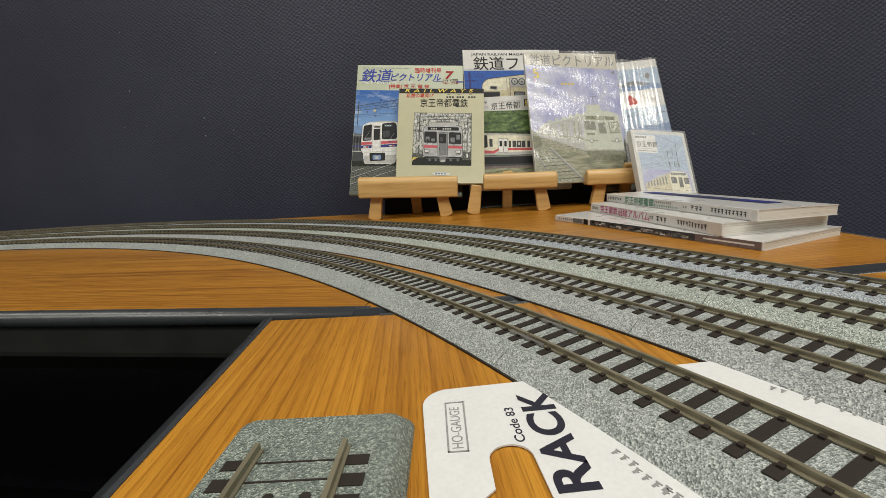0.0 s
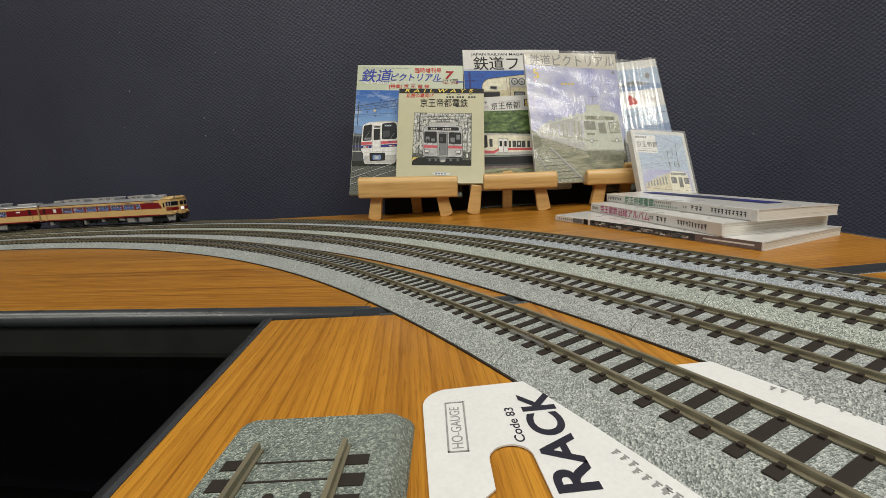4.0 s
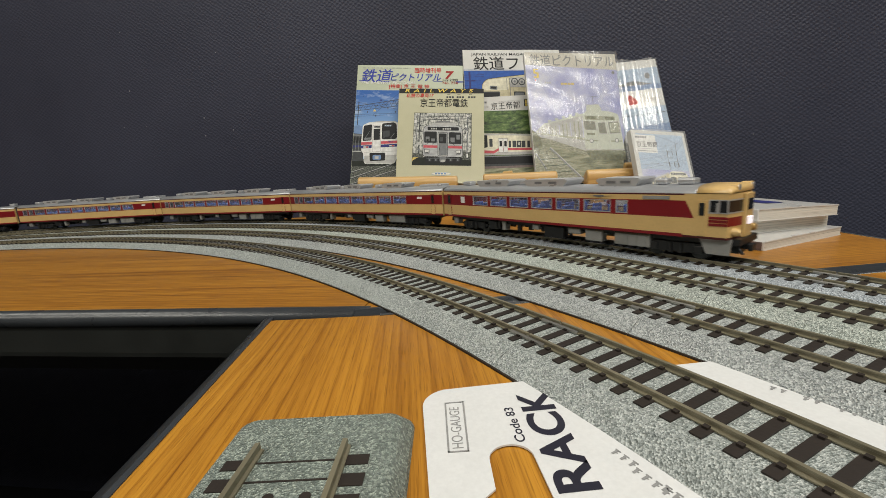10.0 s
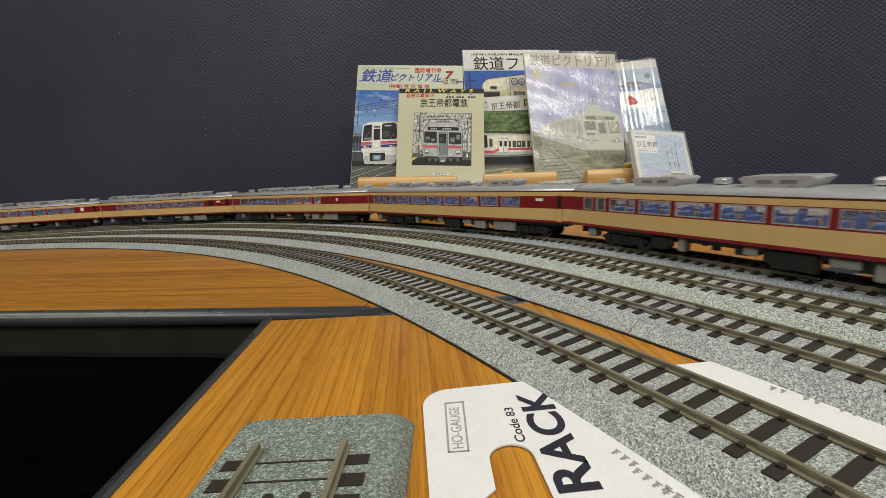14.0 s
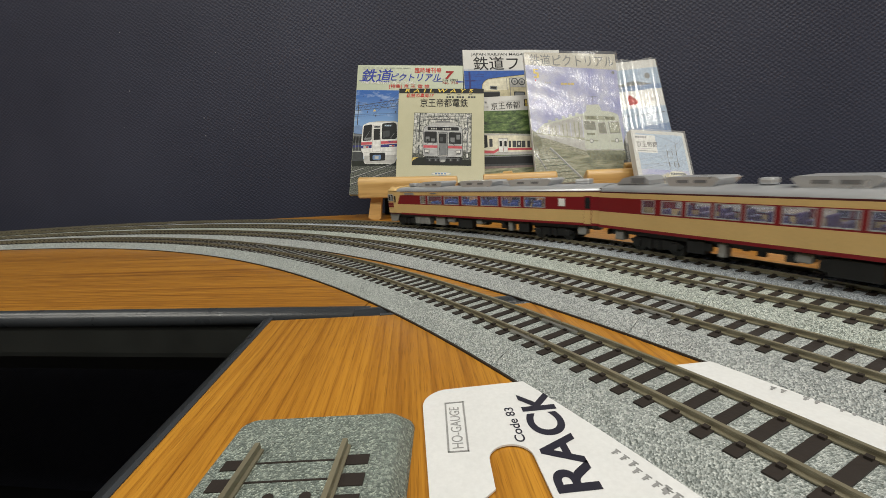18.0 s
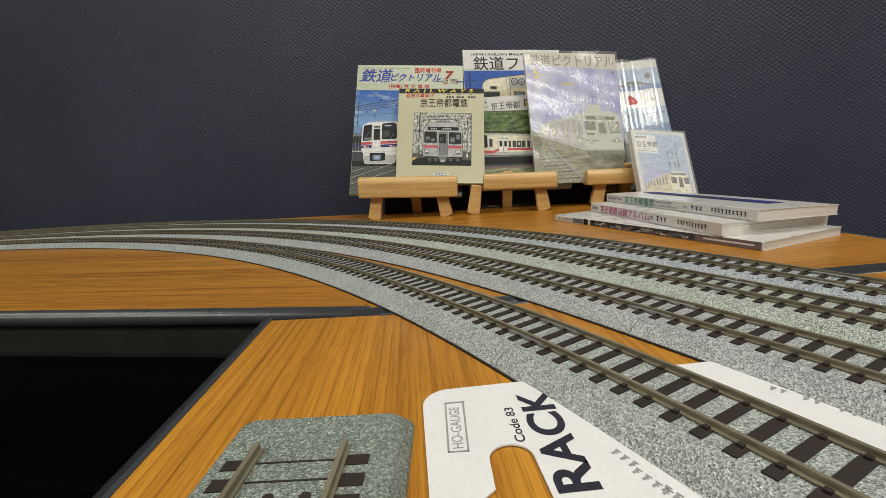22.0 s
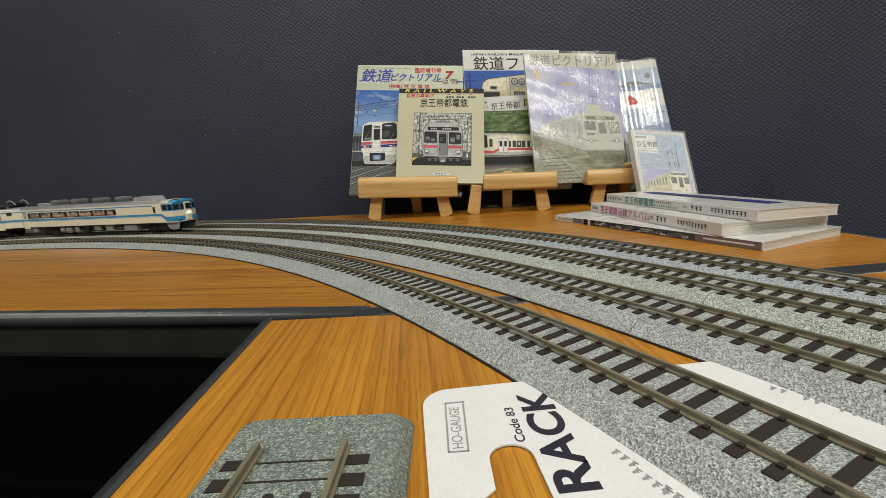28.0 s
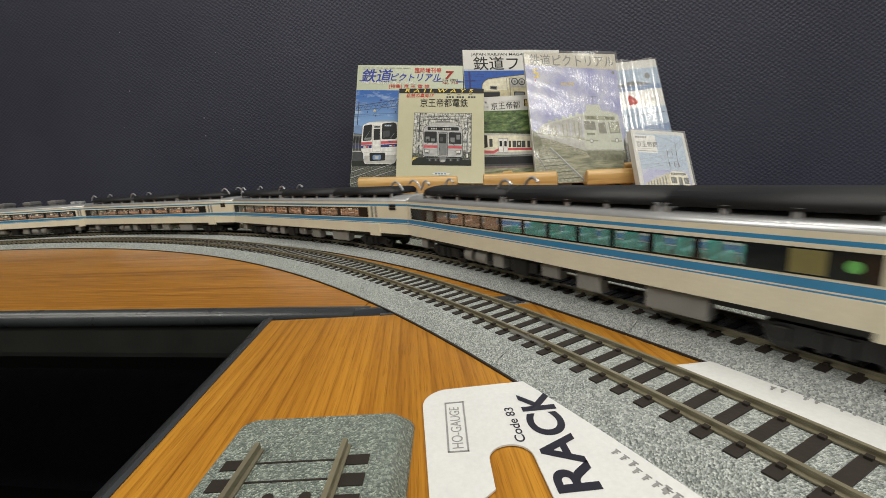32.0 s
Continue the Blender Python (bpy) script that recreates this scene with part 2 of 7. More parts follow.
# ---- tables ----
def table(corners, rims, teak, grain_yaw, label):
    """A folding table: laminate top on the given corners, black edge moulding on the open sides, recessed steel frame, legs."""
    t = empty("folding_table", pose(*corners[0], 0, 0, 0, grain_yaw), label, "table", "folding tables")
    back = t.matrix_basis.inverted()
    pts = [(back @ Vector((x, y, 0))).to_2d() for x, y in corners]
    mid = sum(pts, Vector((0, 0))) / len(pts)
    n = len(pts)
    bm = bmesh.new()
    prism(bm, [tuple(q) for q in pts], "z", -0.022, 0.0)
    part("tabletop", bm, teak, t)
    prof = [(-0.0002, -0.0095), (-0.0002, 0.0004)] + [(0.0016 + 0.0056 * math.sin(radians(q)), -0.0046 + 0.0050 * math.cos(radians(q))) for q in range(0, 181, 15)]
    under = [(0.0, -0.0285), (0.0, -0.0076), (0.0042, -0.0076), (0.0042, -0.0255), (0.0036, -0.0285), (0.0, -0.0290)]
    for i in range(n):
        a, b = pts[i], pts[(i + 1) % n]
        d = (b - a).normalized()
        out = Vector((d.y, -d.x))
        if out.dot(mid - a) > 0:
            out = -out
        if i in rims:
            m2 = Matrix(((d.x, out.x, 0, a.x), (d.y, out.y, 0, a.y), (0, 0, 1, 0), (0, 0, 0, 1)))
            for nm, pr, mt, lb in (("edge_moulding", prof, M_RIM, "glossy black rounded edge moulding"), ("apron", under, M_APRON, "dark grey apron strip under the edge")):
                bm = bmesh.new()
                prism(bm, pr, "x", -0.004, (b - a).length + 0.004)
                bmesh.ops.transform(bm, matrix=m2, verts=bm.verts)
                bmesh.ops.recalc_face_normals(bm, faces=bm.faces)
                ob = part(nm, bm, mt, t, lb)
                if nm == "edge_moulding":
                    for f in ob.data.polygons:
                        f.use_smooth = len(f.vertices) == 4 and f.normal.z < 0.999
        bm = bmesh.new()
        p, q = a + d * 0.05 - out * 0.05, b - d * 0.05 - out * 0.05
        rod(bm, (p.x, p.y, -0.044), (q.x, q.y, -0.044), 0.02, 8)
        part("frame_rail", bm, M_STEEL_BLACK, t)
    for a in pts:
        c = a + (mid - a).normalized() * 0.09
        bm = bmesh.new()
        rod(bm, (c.x, c.y, -0.72), (c.x, c.y, -0.022), 0.0125)
        part("leg", bm, M_STEEL_BLACK, t)
    return t


def tilt(x):
    return 0.151 * x


table([(-0.045, 0.2095), (0.041, 0.682), (-2.85, 0.682 + 0.130 * 2.891), (-2.933, 0.2095 + tilt(2.888))], [3], M_TEAK_X, -8.6,
      "teak laminate folding table with black edge carrying the far curve")
table([(-0.0449, 0.2060), (0.3225, 0.2330), (0.3215, 0.660), (0.0411, 0.682)], [0, 1], M_TEAK_X, 4,
      "short teak laminate table with black edge beside the magazines")
table([(-0.0905, 0.1970), (-0.030, 0.1945), (0.95, 0.2590), (1.02, -2.45), (0.095, -2.45)], [1, 4], M_TEAK_Y, 4.0,
      "teak laminate folding table with black edge under the track ends")
table([(-1.05, 0.10), (-1.05, 0.3535), (-2.90, 0.6325), (-2.90, 0.02)], [0], M_TEAK_X, -8.6,
      "teak laminate folding table under the approach wing of the layout")



# ---- printed matter and still things on the tables ----
def ink(name, col, vary=0.16):
    """Printed colour with the mottle of a photograph."""
    m = paint(name, col, 0.5, vary=vary, scale=170)
    m.node_tree.nodes["Principled BSDF"].inputs["Specular IOR Level"].default_value = 0.2
    return m


def fading_ink(name, low, high, z0, z1):
    """Printed sky that deepens from the horizon up."""
    m, nt, b = nodes_of(name)
    v = tex_coord(nt)
    sep, rng = nt.nodes.new("ShaderNodeSeparateXYZ"), nt.nodes.new("ShaderNodeMapRange")
    link(nt, v, sep.inputs[0])
    rng.inputs["From Min"].default_value, rng.inputs["From Max"].default_value = z0, z1
    link(nt, sep.outputs[2], rng.inputs["Value"])
    c = mix(nt, rng.outputs[0], low, high)
    link(nt, mix(nt, 0.35, c, ramp(nt, noise_tex(nt, v, 60, 4), [(0.35, (0.75,) * 3), (0.65, (1.1,) * 3)]), "MULTIPLY"), b.inputs["Base Color"])
    b.inputs["Roughness"].default_value = 0.5
    return m


P_SKY, P_SKY2, P_CLOUD = fading_ink("print_blue_sky", (0.15, 0.34, 0.64), (0.012, 0.075, 0.38), 0.075, 0.18), ink("print_deep_sky", (0.025, 0.09, 0.36)), ink("print_cloud", (0.42, 0.52, 0.66))
P_WHITE, P_GREYW, P_CREAM = ink("print_white", (0.66, 0.66, 0.65)), ink("print_light_grey", (0.42, 0.42, 0.41)), ink("print_cream", (0.66, 0.63, 0.50))
P_BLACK, P_DGREY, P_GREY = ink("print_black", (0.012, 0.013, 0.015)), ink("print_dark_grey", (0.05, 0.055, 0.06)), ink("print_grey", (0.17, 0.18, 0.19))
P_RED, P_PINK, P_NAVY = ink("print_red", (0.55, 0.03, 0.03)), ink("print_rose", (0.50, 0.09, 0.11)), ink("print_navy", (0.03, 0.035, 0.16))
P_GREEN, P_DGREEN, P_MOSS = ink("print_leaf_green", (0.09, 0.16, 0.055), 0.5), ink("print_dark_green", (0.03, 0.055, 0.025), 0.6), ink("print_moss", (0.15, 0.16, 0.095), 0.4)
P_LAV, P_LAV2, P_BEIGE = ink("print_lavender", (0.40, 0.41, 0.57), 0.14), ink("print_pale_lavender", (0.48, 0.49, 0.61), 0.14), ink("print_beige", (0.52, 0.47, 0.32))
P_BLUE, P_YELLOW, P_DRED = ink("print_title_blue", (0.035, 0.055, 0.34)), ink("print_yellow", (0.72, 0.55, 0.10)), ink("print_dark_red", (0.32, 0.02, 0.02))
P_PALEBLUE, P_MAGENTA, P_TEAL = ink("print_pale_blue", (0.34, 0.44, 0.58)), ink("print_magenta", (0.42, 0.05, 0.16)), ink("print_green_title", (0.06, 0.24, 0.16))
P_BROWN, P_GOLD = ink("print_grey_brown", (0.17, 0.13, 0.125)), ink("print_gold", (0.55, 0.42, 0.12))
INKS = [P_SKY, P_SKY2, P_CLOUD, P_WHITE, P_GREYW, P_CREAM, P_BLACK, P_DGREY, P_GREY, P_RED, P_PINK, P_NAVY, P_GREEN, P_DGREEN, P_MOSS, P_LAV, P_LAV2, P_BEIGE, P_BLUE, P_YELLOW, P_DRED, P_PALEBLUE, P_MAGENTA, P_TEAL, P_BROWN, P_GOLD]
(SKY, SKY2, CLOUD, WHT, GRW, CRM, BLK, DGR, GRY, RED, PNK, NVY, GRN, DGN, MOS, LAV, LV2, BEI, BLU, YEL, DRD, PBL, MAG, TEA, BRN, GLD) = range(26)


def foil(name, haze, gloss, rough, wave, strength):
    """Clear plastic sleeve, wrinkled: mostly see-through, a thin gloss, reflected light's haze as a white diffuse
    share.
    """
    m, nt, b = nodes_of(name)
    out = nt.nodes["Material Output"]
    nt.nodes.remove(b)
    clear, dull, shine = nt.nodes.new("ShaderNodeBsdfTransparent"), nt.nodes.new("ShaderNodeBsdfDiffuse"), nt.nodes.new("ShaderNodeBsdfGlossy")
    dull.inputs["Color"].default_value = (0.85, 0.85, 0.83, 1)
    shine.inputs["Roughness"].default_value = rough
    v = tex_coord(nt, (wave, 1, wave * 0.3))
    bump(nt, shine, noise_tex(nt, v, 1.0, 4, 0.6), strength, 0.006)
    m1, m2 = nt.nodes.new("ShaderNodeMixShader"), nt.nodes.new("ShaderNodeMixShader")
    m1.inputs[0].default_value, m2.inputs[0].default_value = haze, gloss
    link(nt, clear.outputs[0], m1.inputs[1]), link(nt, dull.outputs[0], m1.inputs[2])
    link(nt, m1.outputs[0], m2.inputs[1]), link(nt, shine.outputs[0], m2.inputs[2])
    link(nt, m2.outputs[0], out.inputs["Surface"])
    return m


M_SLEEVE = foil("wrinkled_clear_sleeve", 0.12, 0.028, 0.16, 26, 0.45)
M_SLEEVE_GLOSSY = foil("glossy_wavy_sleeve", 0.18, 0.10, 0.14, 10, 0.25)


def leaning(x, y, z, psi, lean, spin):
    """A pose whose local x runs to the right along the foot, local z up the leaning cover."""
    return Matrix.Translation((x, y, z)) @ Matrix.Rotation(radians(psi), 4, "Z") @ Matrix.Rotation(radians(-lean), 4, "X") @ Matrix.Rotation(radians(-spin), 4, "Y")


class Cover:
    """Flat printing on the front of a booklet w wide and h high: shapes in shares of the cover, each layer a hair in front of the last."""

    def __init__(self, w, h):
        self.w, self.h, self.bm, self.n = w, h, bmesh.new(), 0

    def pt(self, u, v):
        return ((u - 0.5) * self.w, -0.00012 - 0.000006 * self.n, v * self.h)

    def poly(self, pts, mi):
        self.n += 0.25
        quad(self.bm, [self.pt(u, v) for u, v in pts], mi)

    def rect(self, u0, v0, u1, v1, mi):
        self.poly([(u0, v0), (u1, v0), (u1, v1), (u0, v1)], mi)

    def line(self, a, b, t, mi):
        d = Vector((b[0] - a[0], (b[1] - a[1]) * self.h / self.w))
        p = Vector((-d.y, d.x)).normalized() * t / 2
        q = (p.x, p.y * self.w / self.h)
        self.poly([(a[0] - q[0], a[1] - q[1]), (b[0] - q[0], b[1] - q[1]), (b[0] + q[0], b[1] + q[1]), (a[0] + q[0], a[1] + q[1])], mi)

    def blob(self, u, v, ru, rv, mi, n=9, seed=0, rough=0.3):
        r = random.Random(seed)
        self.poly([(u + ru * (1 - rough * r.random()) * math.cos(2 * math.pi * i / n), v + rv * (1 - rough * r.random()) * math.sin(2 * math.pi * i / n)) for i in range(n)], mi)

    def speckle(self, u0, v0, u1, v1, mis, count, seed, size=0.02):
        r = random.Random(seed)
        for i in range(count):
            self.blob(r.uniform(u0, u1), r.uniform(v0, v1), size * r.uniform(0.4, 1.3), size * r.uniform(0.3, 0.9), r.choice(mis), 6, r.random(), 0.5)

    def done(self, parent):
        return part("printed_picture", self.bm, INKS, parent, "printed railway picture")


def booklet(name, m, w, h, thick, cover, label, pages_in=0.002):
    ob = empty(name, m, label, "book" if "book" in name else "magazine", "railway magazines and books")
    bm = bmesh.new()
    bx(bm, -w / 2 + 0.0008, w / 2 - pages_in, 0.0006, thick - 0.0006, pages_in * 0.5, h - pages_in * 0.5)
    part("page_block", bm, M_PAGES, ob)
    for y0, y1, nm in ((0.0, 0.0006, "front_cover"), (thick - 0.0006, thick, "back_cover")):
        bm = bmesh.new()
        bx(bm, -w / 2, w / 2, y0, y1, 0, h, bevel=0.0002)
        part(nm, bm, cover, ob)
    bm = bmesh.new()
    bx(bm, -w / 2 - 0.0004, -w / 2 + 0.0004, 0.0002, thick - 0.0002, 0, h)
    part("spine", bm, cover, ob)
    return ob


def caption(c, ob, text, u, v, size, material, wide=1.0, shear=0.0, spacing=1.0, name="printed_title", bold=0.004):
    c.n += 1
    x, y, z = c.pt(u, v)
    return lettering(text, size, material, ob, Matrix.Translation((x, y - 0.0001, z)) @ Matrix.Rotation(radians(90), 4, "X"), name, shear=shear, wide=wide, spacing=spacing, bold=bold)


def word_bars(c, u, v, w, h, n, mi, gap=0.25):
    """A word that stays unread: one bar a character."""
    for i in range(n):
        a = u + w * i / n
        c.rect(a, v, a + w / n * (1 - gap), v + h, mi)


def small_print(c, u0, v0, u1, v1, rows, mi, seed=1):
    r = random.Random(seed)
    for i in range(rows):
        v = v1 - (v1 - v0) * (i + 0.8) / rows
        u = u0
        while u < u1:
            e = min(u1, u + r.uniform(0.02, 0.06))
            c.rect(u, v, e, v + (v1 - v0) / rows * 0.5, mi)
            u = e + 0.012


def photo_ink(name, stops, scale, stretch=(1, 1, 1), detail=4, fine=0.3, rough=0.42):
    """Printed photograph of something uneven (leaves, gravel, cloud): a run of colours over noise, with fine print grain."""
    m, nt, b = nodes_of(name)
    n = noise_tex(nt, tex_coord(nt, stretch), scale, detail, 0.62)
    c = ramp(nt, n, stops)
    g = noise_tex(nt, tex_coord(nt), 1500, 2)
    link(nt, mix(nt, fine, c, ramp(nt, g, [(0.3, (0.55,) * 3), (0.7, (1.15,) * 3)]), "MULTIPLY"), b.inputs["Base Color"])
    b.inputs["Roughness"].default_value = rough
    b.inputs["Coat Weight"].default_value = 0.06
    b.inputs["Specular IOR Level"].default_value = 0.25
    return m


def cloudy_ink(name, low, high, z0, z1, cloud, scale, cut):
    """Printed sky: pale at the horizon, deep above, with drifting cloud."""
    m, nt, b = nodes_of(name)
    v = tex_coord(nt)
    sep, rng = nt.nodes.new("ShaderNodeSeparateXYZ"), nt.nodes.new("ShaderNodeMapRange")
    link(nt, v, sep.inputs[0])
    rng.inputs["From Min"].default_value, rng.inputs["From Max"].default_value = z0, z1
    link(nt, sep.outputs[2], rng.inputs["Value"])
    c = mix(nt, rng.outputs[0], low, high)
    puff = ramp(nt, noise_tex(nt, tex_coord(nt, (1.0, 1.0, 2.6)), scale, 5, 0.6), [(cut, (0, 0, 0)), (cut + 0.2, (0.9, 0.9, 0.9))])
    link(nt, mix(nt, puff, c, cloud), b.inputs["Base Color"])
    b.inputs["Roughness"].default_value = 0.42
    b.inputs["Specular IOR Level"].default_value = 0.25
    return m


INKS += [cloudy_ink("print_summer_sky", (0.22, 0.38, 0.62), (0.022, 0.105, 0.37), 0.10, 0.175, (0.46, 0.56, 0.70), 26, 0.53),
         photo_ink("print_foliage", [(0.32, (0.012, 0.022, 0.010)), (0.45, (0.045, 0.085, 0.022)), (0.56, (0.10, 0.17, 0.045)), (0.70, (0.26, 0.31, 0.13))], 75, (1, 1, 2.2)),
         photo_ink("print_gravel", [(0.36, (0.018, 0.021, 0.019)), (0.5, (0.07, 0.078, 0.066)), (0.66, (0.19, 0.20, 0.17))], 420, (1, 1, 1.6), 3),
         photo_ink("print_station_wires", [(0.36, (0.06, 0.065, 0.06)), (0.47, (0.30, 0.31, 0.29)), (0.58, (0.56, 0.56, 0.53))], 210, (1.6, 1, 0.8), 3),
         photo_ink("print_hazy_sky", [(0.33, (0.24, 0.26, 0.52)), (0.50, (0.36, 0.38, 0.58)), (0.70, (0.55, 0.56, 0.63))], 26, (1, 1, 1), 6, 0.2),
         photo_ink("print_pale_gravel", [(0.36, (0.12, 0.125, 0.085)), (0.52, (0.27, 0.275, 0.19)), (0.68, (0.46, 0.46, 0.36))], 240, (1, 1, 2.2), 4),
         photo_ink("print_blurred_grass", [(0.34, (0.07, 0.085, 0.045)), (0.5, (0.20, 0.21, 0.12)), (0.66, (0.38, 0.37, 0.27))], 120, (0.25, 1, 1.8), 3),
         photo_ink("print_silver_side", [(0.35, (0.30, 0.31, 0.32)), (0.65, (0.50, 0.51, 0.52))], 60, (1, 1, 3), 2),
         ink("print_strip_grey", (0.50, 0.48, 0.42), 0.05), ink("print_mid_blue", (0.15, 0.24, 0.42), 0.12), ink("print_black_green", (0.012, 0.016, 0.012), 0.3), ink("print_pale_train", (0.50, 0.53, 0.46), 0.10), ink("print_dull_glass", (0.20, 0.205, 0.165), 0.2), ink("print_fog_green", (0.30, 0.315, 0.235), 0.2)]
SUM, FOL, GVL, WIR, HAZ, PGV, GRS, SIL, STR, MBL, BKG, PTR, DGL, FGR = range(26, 40)


def soft_poly(c, pts, mi, r=0.02, n=3):
    """A polygon on a cover with its corners rounded off."""
    out, k = [], len(pts)
    asp = c.h / c.w
    for i in range(k):
        a, p, b = Vector(pts[i - 1]), Vector(pts[i]), Vector(pts[(i + 1) % k])
        la, lb = Vector((a.x - p.x, (a.y - p.y) * asp)).length, Vector((b.x - p.x, (b.y - p.y) * asp)).length
        s, e = p + (a - p) * min(0.45, r / max(la, 1e-6)), p + (b - p) * min(0.45, r / max(lb, 1e-6))
        for j in range(n + 1):
            t = j / n
            out.append(tuple(s * (1 - t) ** 2 + p * 2 * t * (1 - t) + e * t * t))
    c.poly(out, mi)


# pale mint magazine with a commuter train under a blue sky
W, H = 0.1761, 0.2282
mag = booklet("magazine", leaning(-0.0525, 0.635, 0.0325, 0, 23, -4.54), W, H, 0.007, M_MINT_COVER, "pale mint railway magazine with blue title leaning on a wooden easel")
c = Cover(W, H)
c.rect(0.0, 0.0, 1.0, 0.795, SUM)
for i in range(3):
    c.blob(0.07 + 0.05 * i, 0.745 - 0.02 * i, 0.004, 0.004, DGR, 6, i)
c.blob(0.235, 0.716, 0.016, 0.006, NVY, 8, 3)
c.poly([(0, 0.51), (0.04, 0.52), (0.085, 0.505), (0.085, 0.44), (0, 0.44)], MBL)
# line side: hill, other train, ground
c.rect(0.0, 0.0, 1.0, 0.262, GVL), c.poly([(0, 0.24), (0.1, 0.245), (0.1, 0.33), (0, 0.32)], DGR)
c.poly([(0, 0.455), (0.085, 0.45), (0.082, 0.315), (0, 0.305)], DGR), c.poly([(0, 0.425), (0.08, 0.425), (0.08, 0.385), (0, 0.382)], BLK)
c.poly([(0, 0.448), (0.083, 0.445), (0.083, 0.435), (0, 0.437)], GRY), c.poly([(0, 0.362), (0.08, 0.366), (0.08, 0.352), (0, 0.347)], NVY), c.rect(0.0, 0.315, 0.08, 0.322, GRW)
for u in (0.022, 0.05):
    c.rect(u, 0.318, u + 0.004, 0.44, GRY)
c.poly([(0.0, 0.245), (0.45, 0.262), (0.45, 0.215), (0.0, 0.205)], BKG)
for a, b, t in (((-0.0, 0.115), (0.36, 0.222), 0.010), ((0.0, 0.159), (0.11, 0.189), 0.008), ((0.0, 0.07), (0.45, 0.195), 0.010)):
    c.line(a, b, t, DGR), c.line((a[0], a[1] + 0.005), (b[0], b[1] + 0.004), 0.004, GRW)
# overhead line
for a, b, t in (((0, 0.666), (0.43, 0.726), 0.006), ((0.0, 0.629), (0.43, 0.675), 0.005), ((0.0, 0.652), (0.43, 0.698), 0.003), ((0.0, 0.60), (0.43, 0.615), 0.0025), ((0.0, 0.70), (0.43, 0.64), 0.0025), ((0.17, 0.60), (0.40, 0.775), 0.0025), ((0.028, 0.52), (0.030, 0.70), 0.007), ((0.0, 0.585), (0.3, 0.60), 0.002)):
    c.line(a, b, t, DGR)
for i in range(9):
    c.line((0.048 * i, 0.633 + 0.006 * i), (0.048 * i + 0.024, 0.669 + 0.007 * i), 0.0028, DGR), c.line((0.048 * i + 0.024, 0.669 + 0.007 * i), (0.048 * (i + 1), 0.637 + 0.006 * i), 0.0028, DGR)
for u, v in ((0.11, 0.628), (0.30, 0.66), (0.19, 0.60), (0.37, 0.63)):
    c.rect(u, v - 0.014, u + 0.008, v, DGR)
c.poly([(0.165, 0.625), (0.195, 0.628), (0.18, 0.643)], YEL)
# white train, its window band and stripes
soft_poly(c, [(0.080, 0.519), (0.136, 0.541), (0.257, 0.553), (0.375, 0.553), (0.41, 0.538), (0.420, 0.49), (0.420, 0.328), (0.388, 0.232), (0.328, 0.226), (0.112, 0.225), (0.098, 0.304), (0.080, 0.318), (0.074, 0.40)], WHT, 0.02)
soft_poly(c, [(0.104, 0.286), (0.405, 0.296), (0.385, 0.236), (0.328, 0.229), (0.114, 0.228)], GRW, 0.012)
c.poly([(0.136, 0.541), (0.257, 0.553), (0.375, 0.553), (0.40, 0.544), (0.257, 0.541)], GRW)
soft_poly(c, [(0.088, 0.514), (0.165, 0.526), (0.167, 0.402), (0.086, 0.396)], BLK, 0.014), soft_poly(c, [(0.257, 0.532), (0.366, 0.543), (0.391, 0.530), (0.400, 0.428), (0.388, 0.414), (0.260, 0.410)], BLK, 0.016)
soft_poly(c, [(0.170, 0.520), (0.247, 0.524), (0.254, 0.318), (0.179, 0.313)], GRW, 0.010), soft_poly(c, [(0.174, 0.515), (0.243, 0.519), (0.250, 0.322), (0.183, 0.317)], WHT, 0.008)
soft_poly(c, [(0.181, 0.490), (0.240, 0.493), (0.244, 0.407), (0.186, 0.404)], BLK, 0.008), c.poly([(0.186, 0.512), (0.238, 0.514), (0.238, 0.50), (0.186, 0.499)], DGR)
c.poly([(0.274, 0.524), (0.352, 0.530), (0.352, 0.511), (0.274, 0.506)], DGR), word_bars(c, 0.282, 0.512, 0.064, 0.009, 4, CLOUD, 0.3)
for a, b in (((0.10, 0.41), (0.145, 0.47)), ((0.275, 0.42), (0.325, 0.475)), ((0.34, 0.42), (0.375, 0.46))):
    c.line(a, b, 0.004, GRY)
soft_poly(c, [(0.27, 0.43), (0.33, 0.433), (0.33, 0.48), (0.27, 0.475)], DGR, 0.01), c.poly([(0.10, 0.405), (0.16, 0.408), (0.16, 0.425), (0.10, 0.42)], GRY)
for p, q in ((0.0755, 0.172), (0.254, 0.419)):
    k = 0.052
    c.poly([(p, 0.366 + k * (p - 0.078)), (q, 0.366 + k * (q - 0.078)), (q, 0.387 + k * (q - 0.078)), (p, 0.387 + k * (p - 0.078))], PNK), c.poly([(p, 0.340 + k * (p - 0.078)), (q, 0.340 + k * (q - 0.078)), (q, 0.362 + k * (q - 0.078)), (p, 0.362 + k * (p - 0.078))], NVY)
for u, v in ((0.095, 0.346), (0.33, 0.358)):
    c.rect(u, v, u + 0.05, v + 0.010, GRW), c.rect(u + 0.006, v + 0.001, u + 0.022, v + 0.009, CRM), c.rect(u + 0.028, v + 0.001, u + 0.044, v + 0.009, RED)
word_bars(c, 0.315, 0.388, 0.05, 0.008, 4, NVY, 0.3)
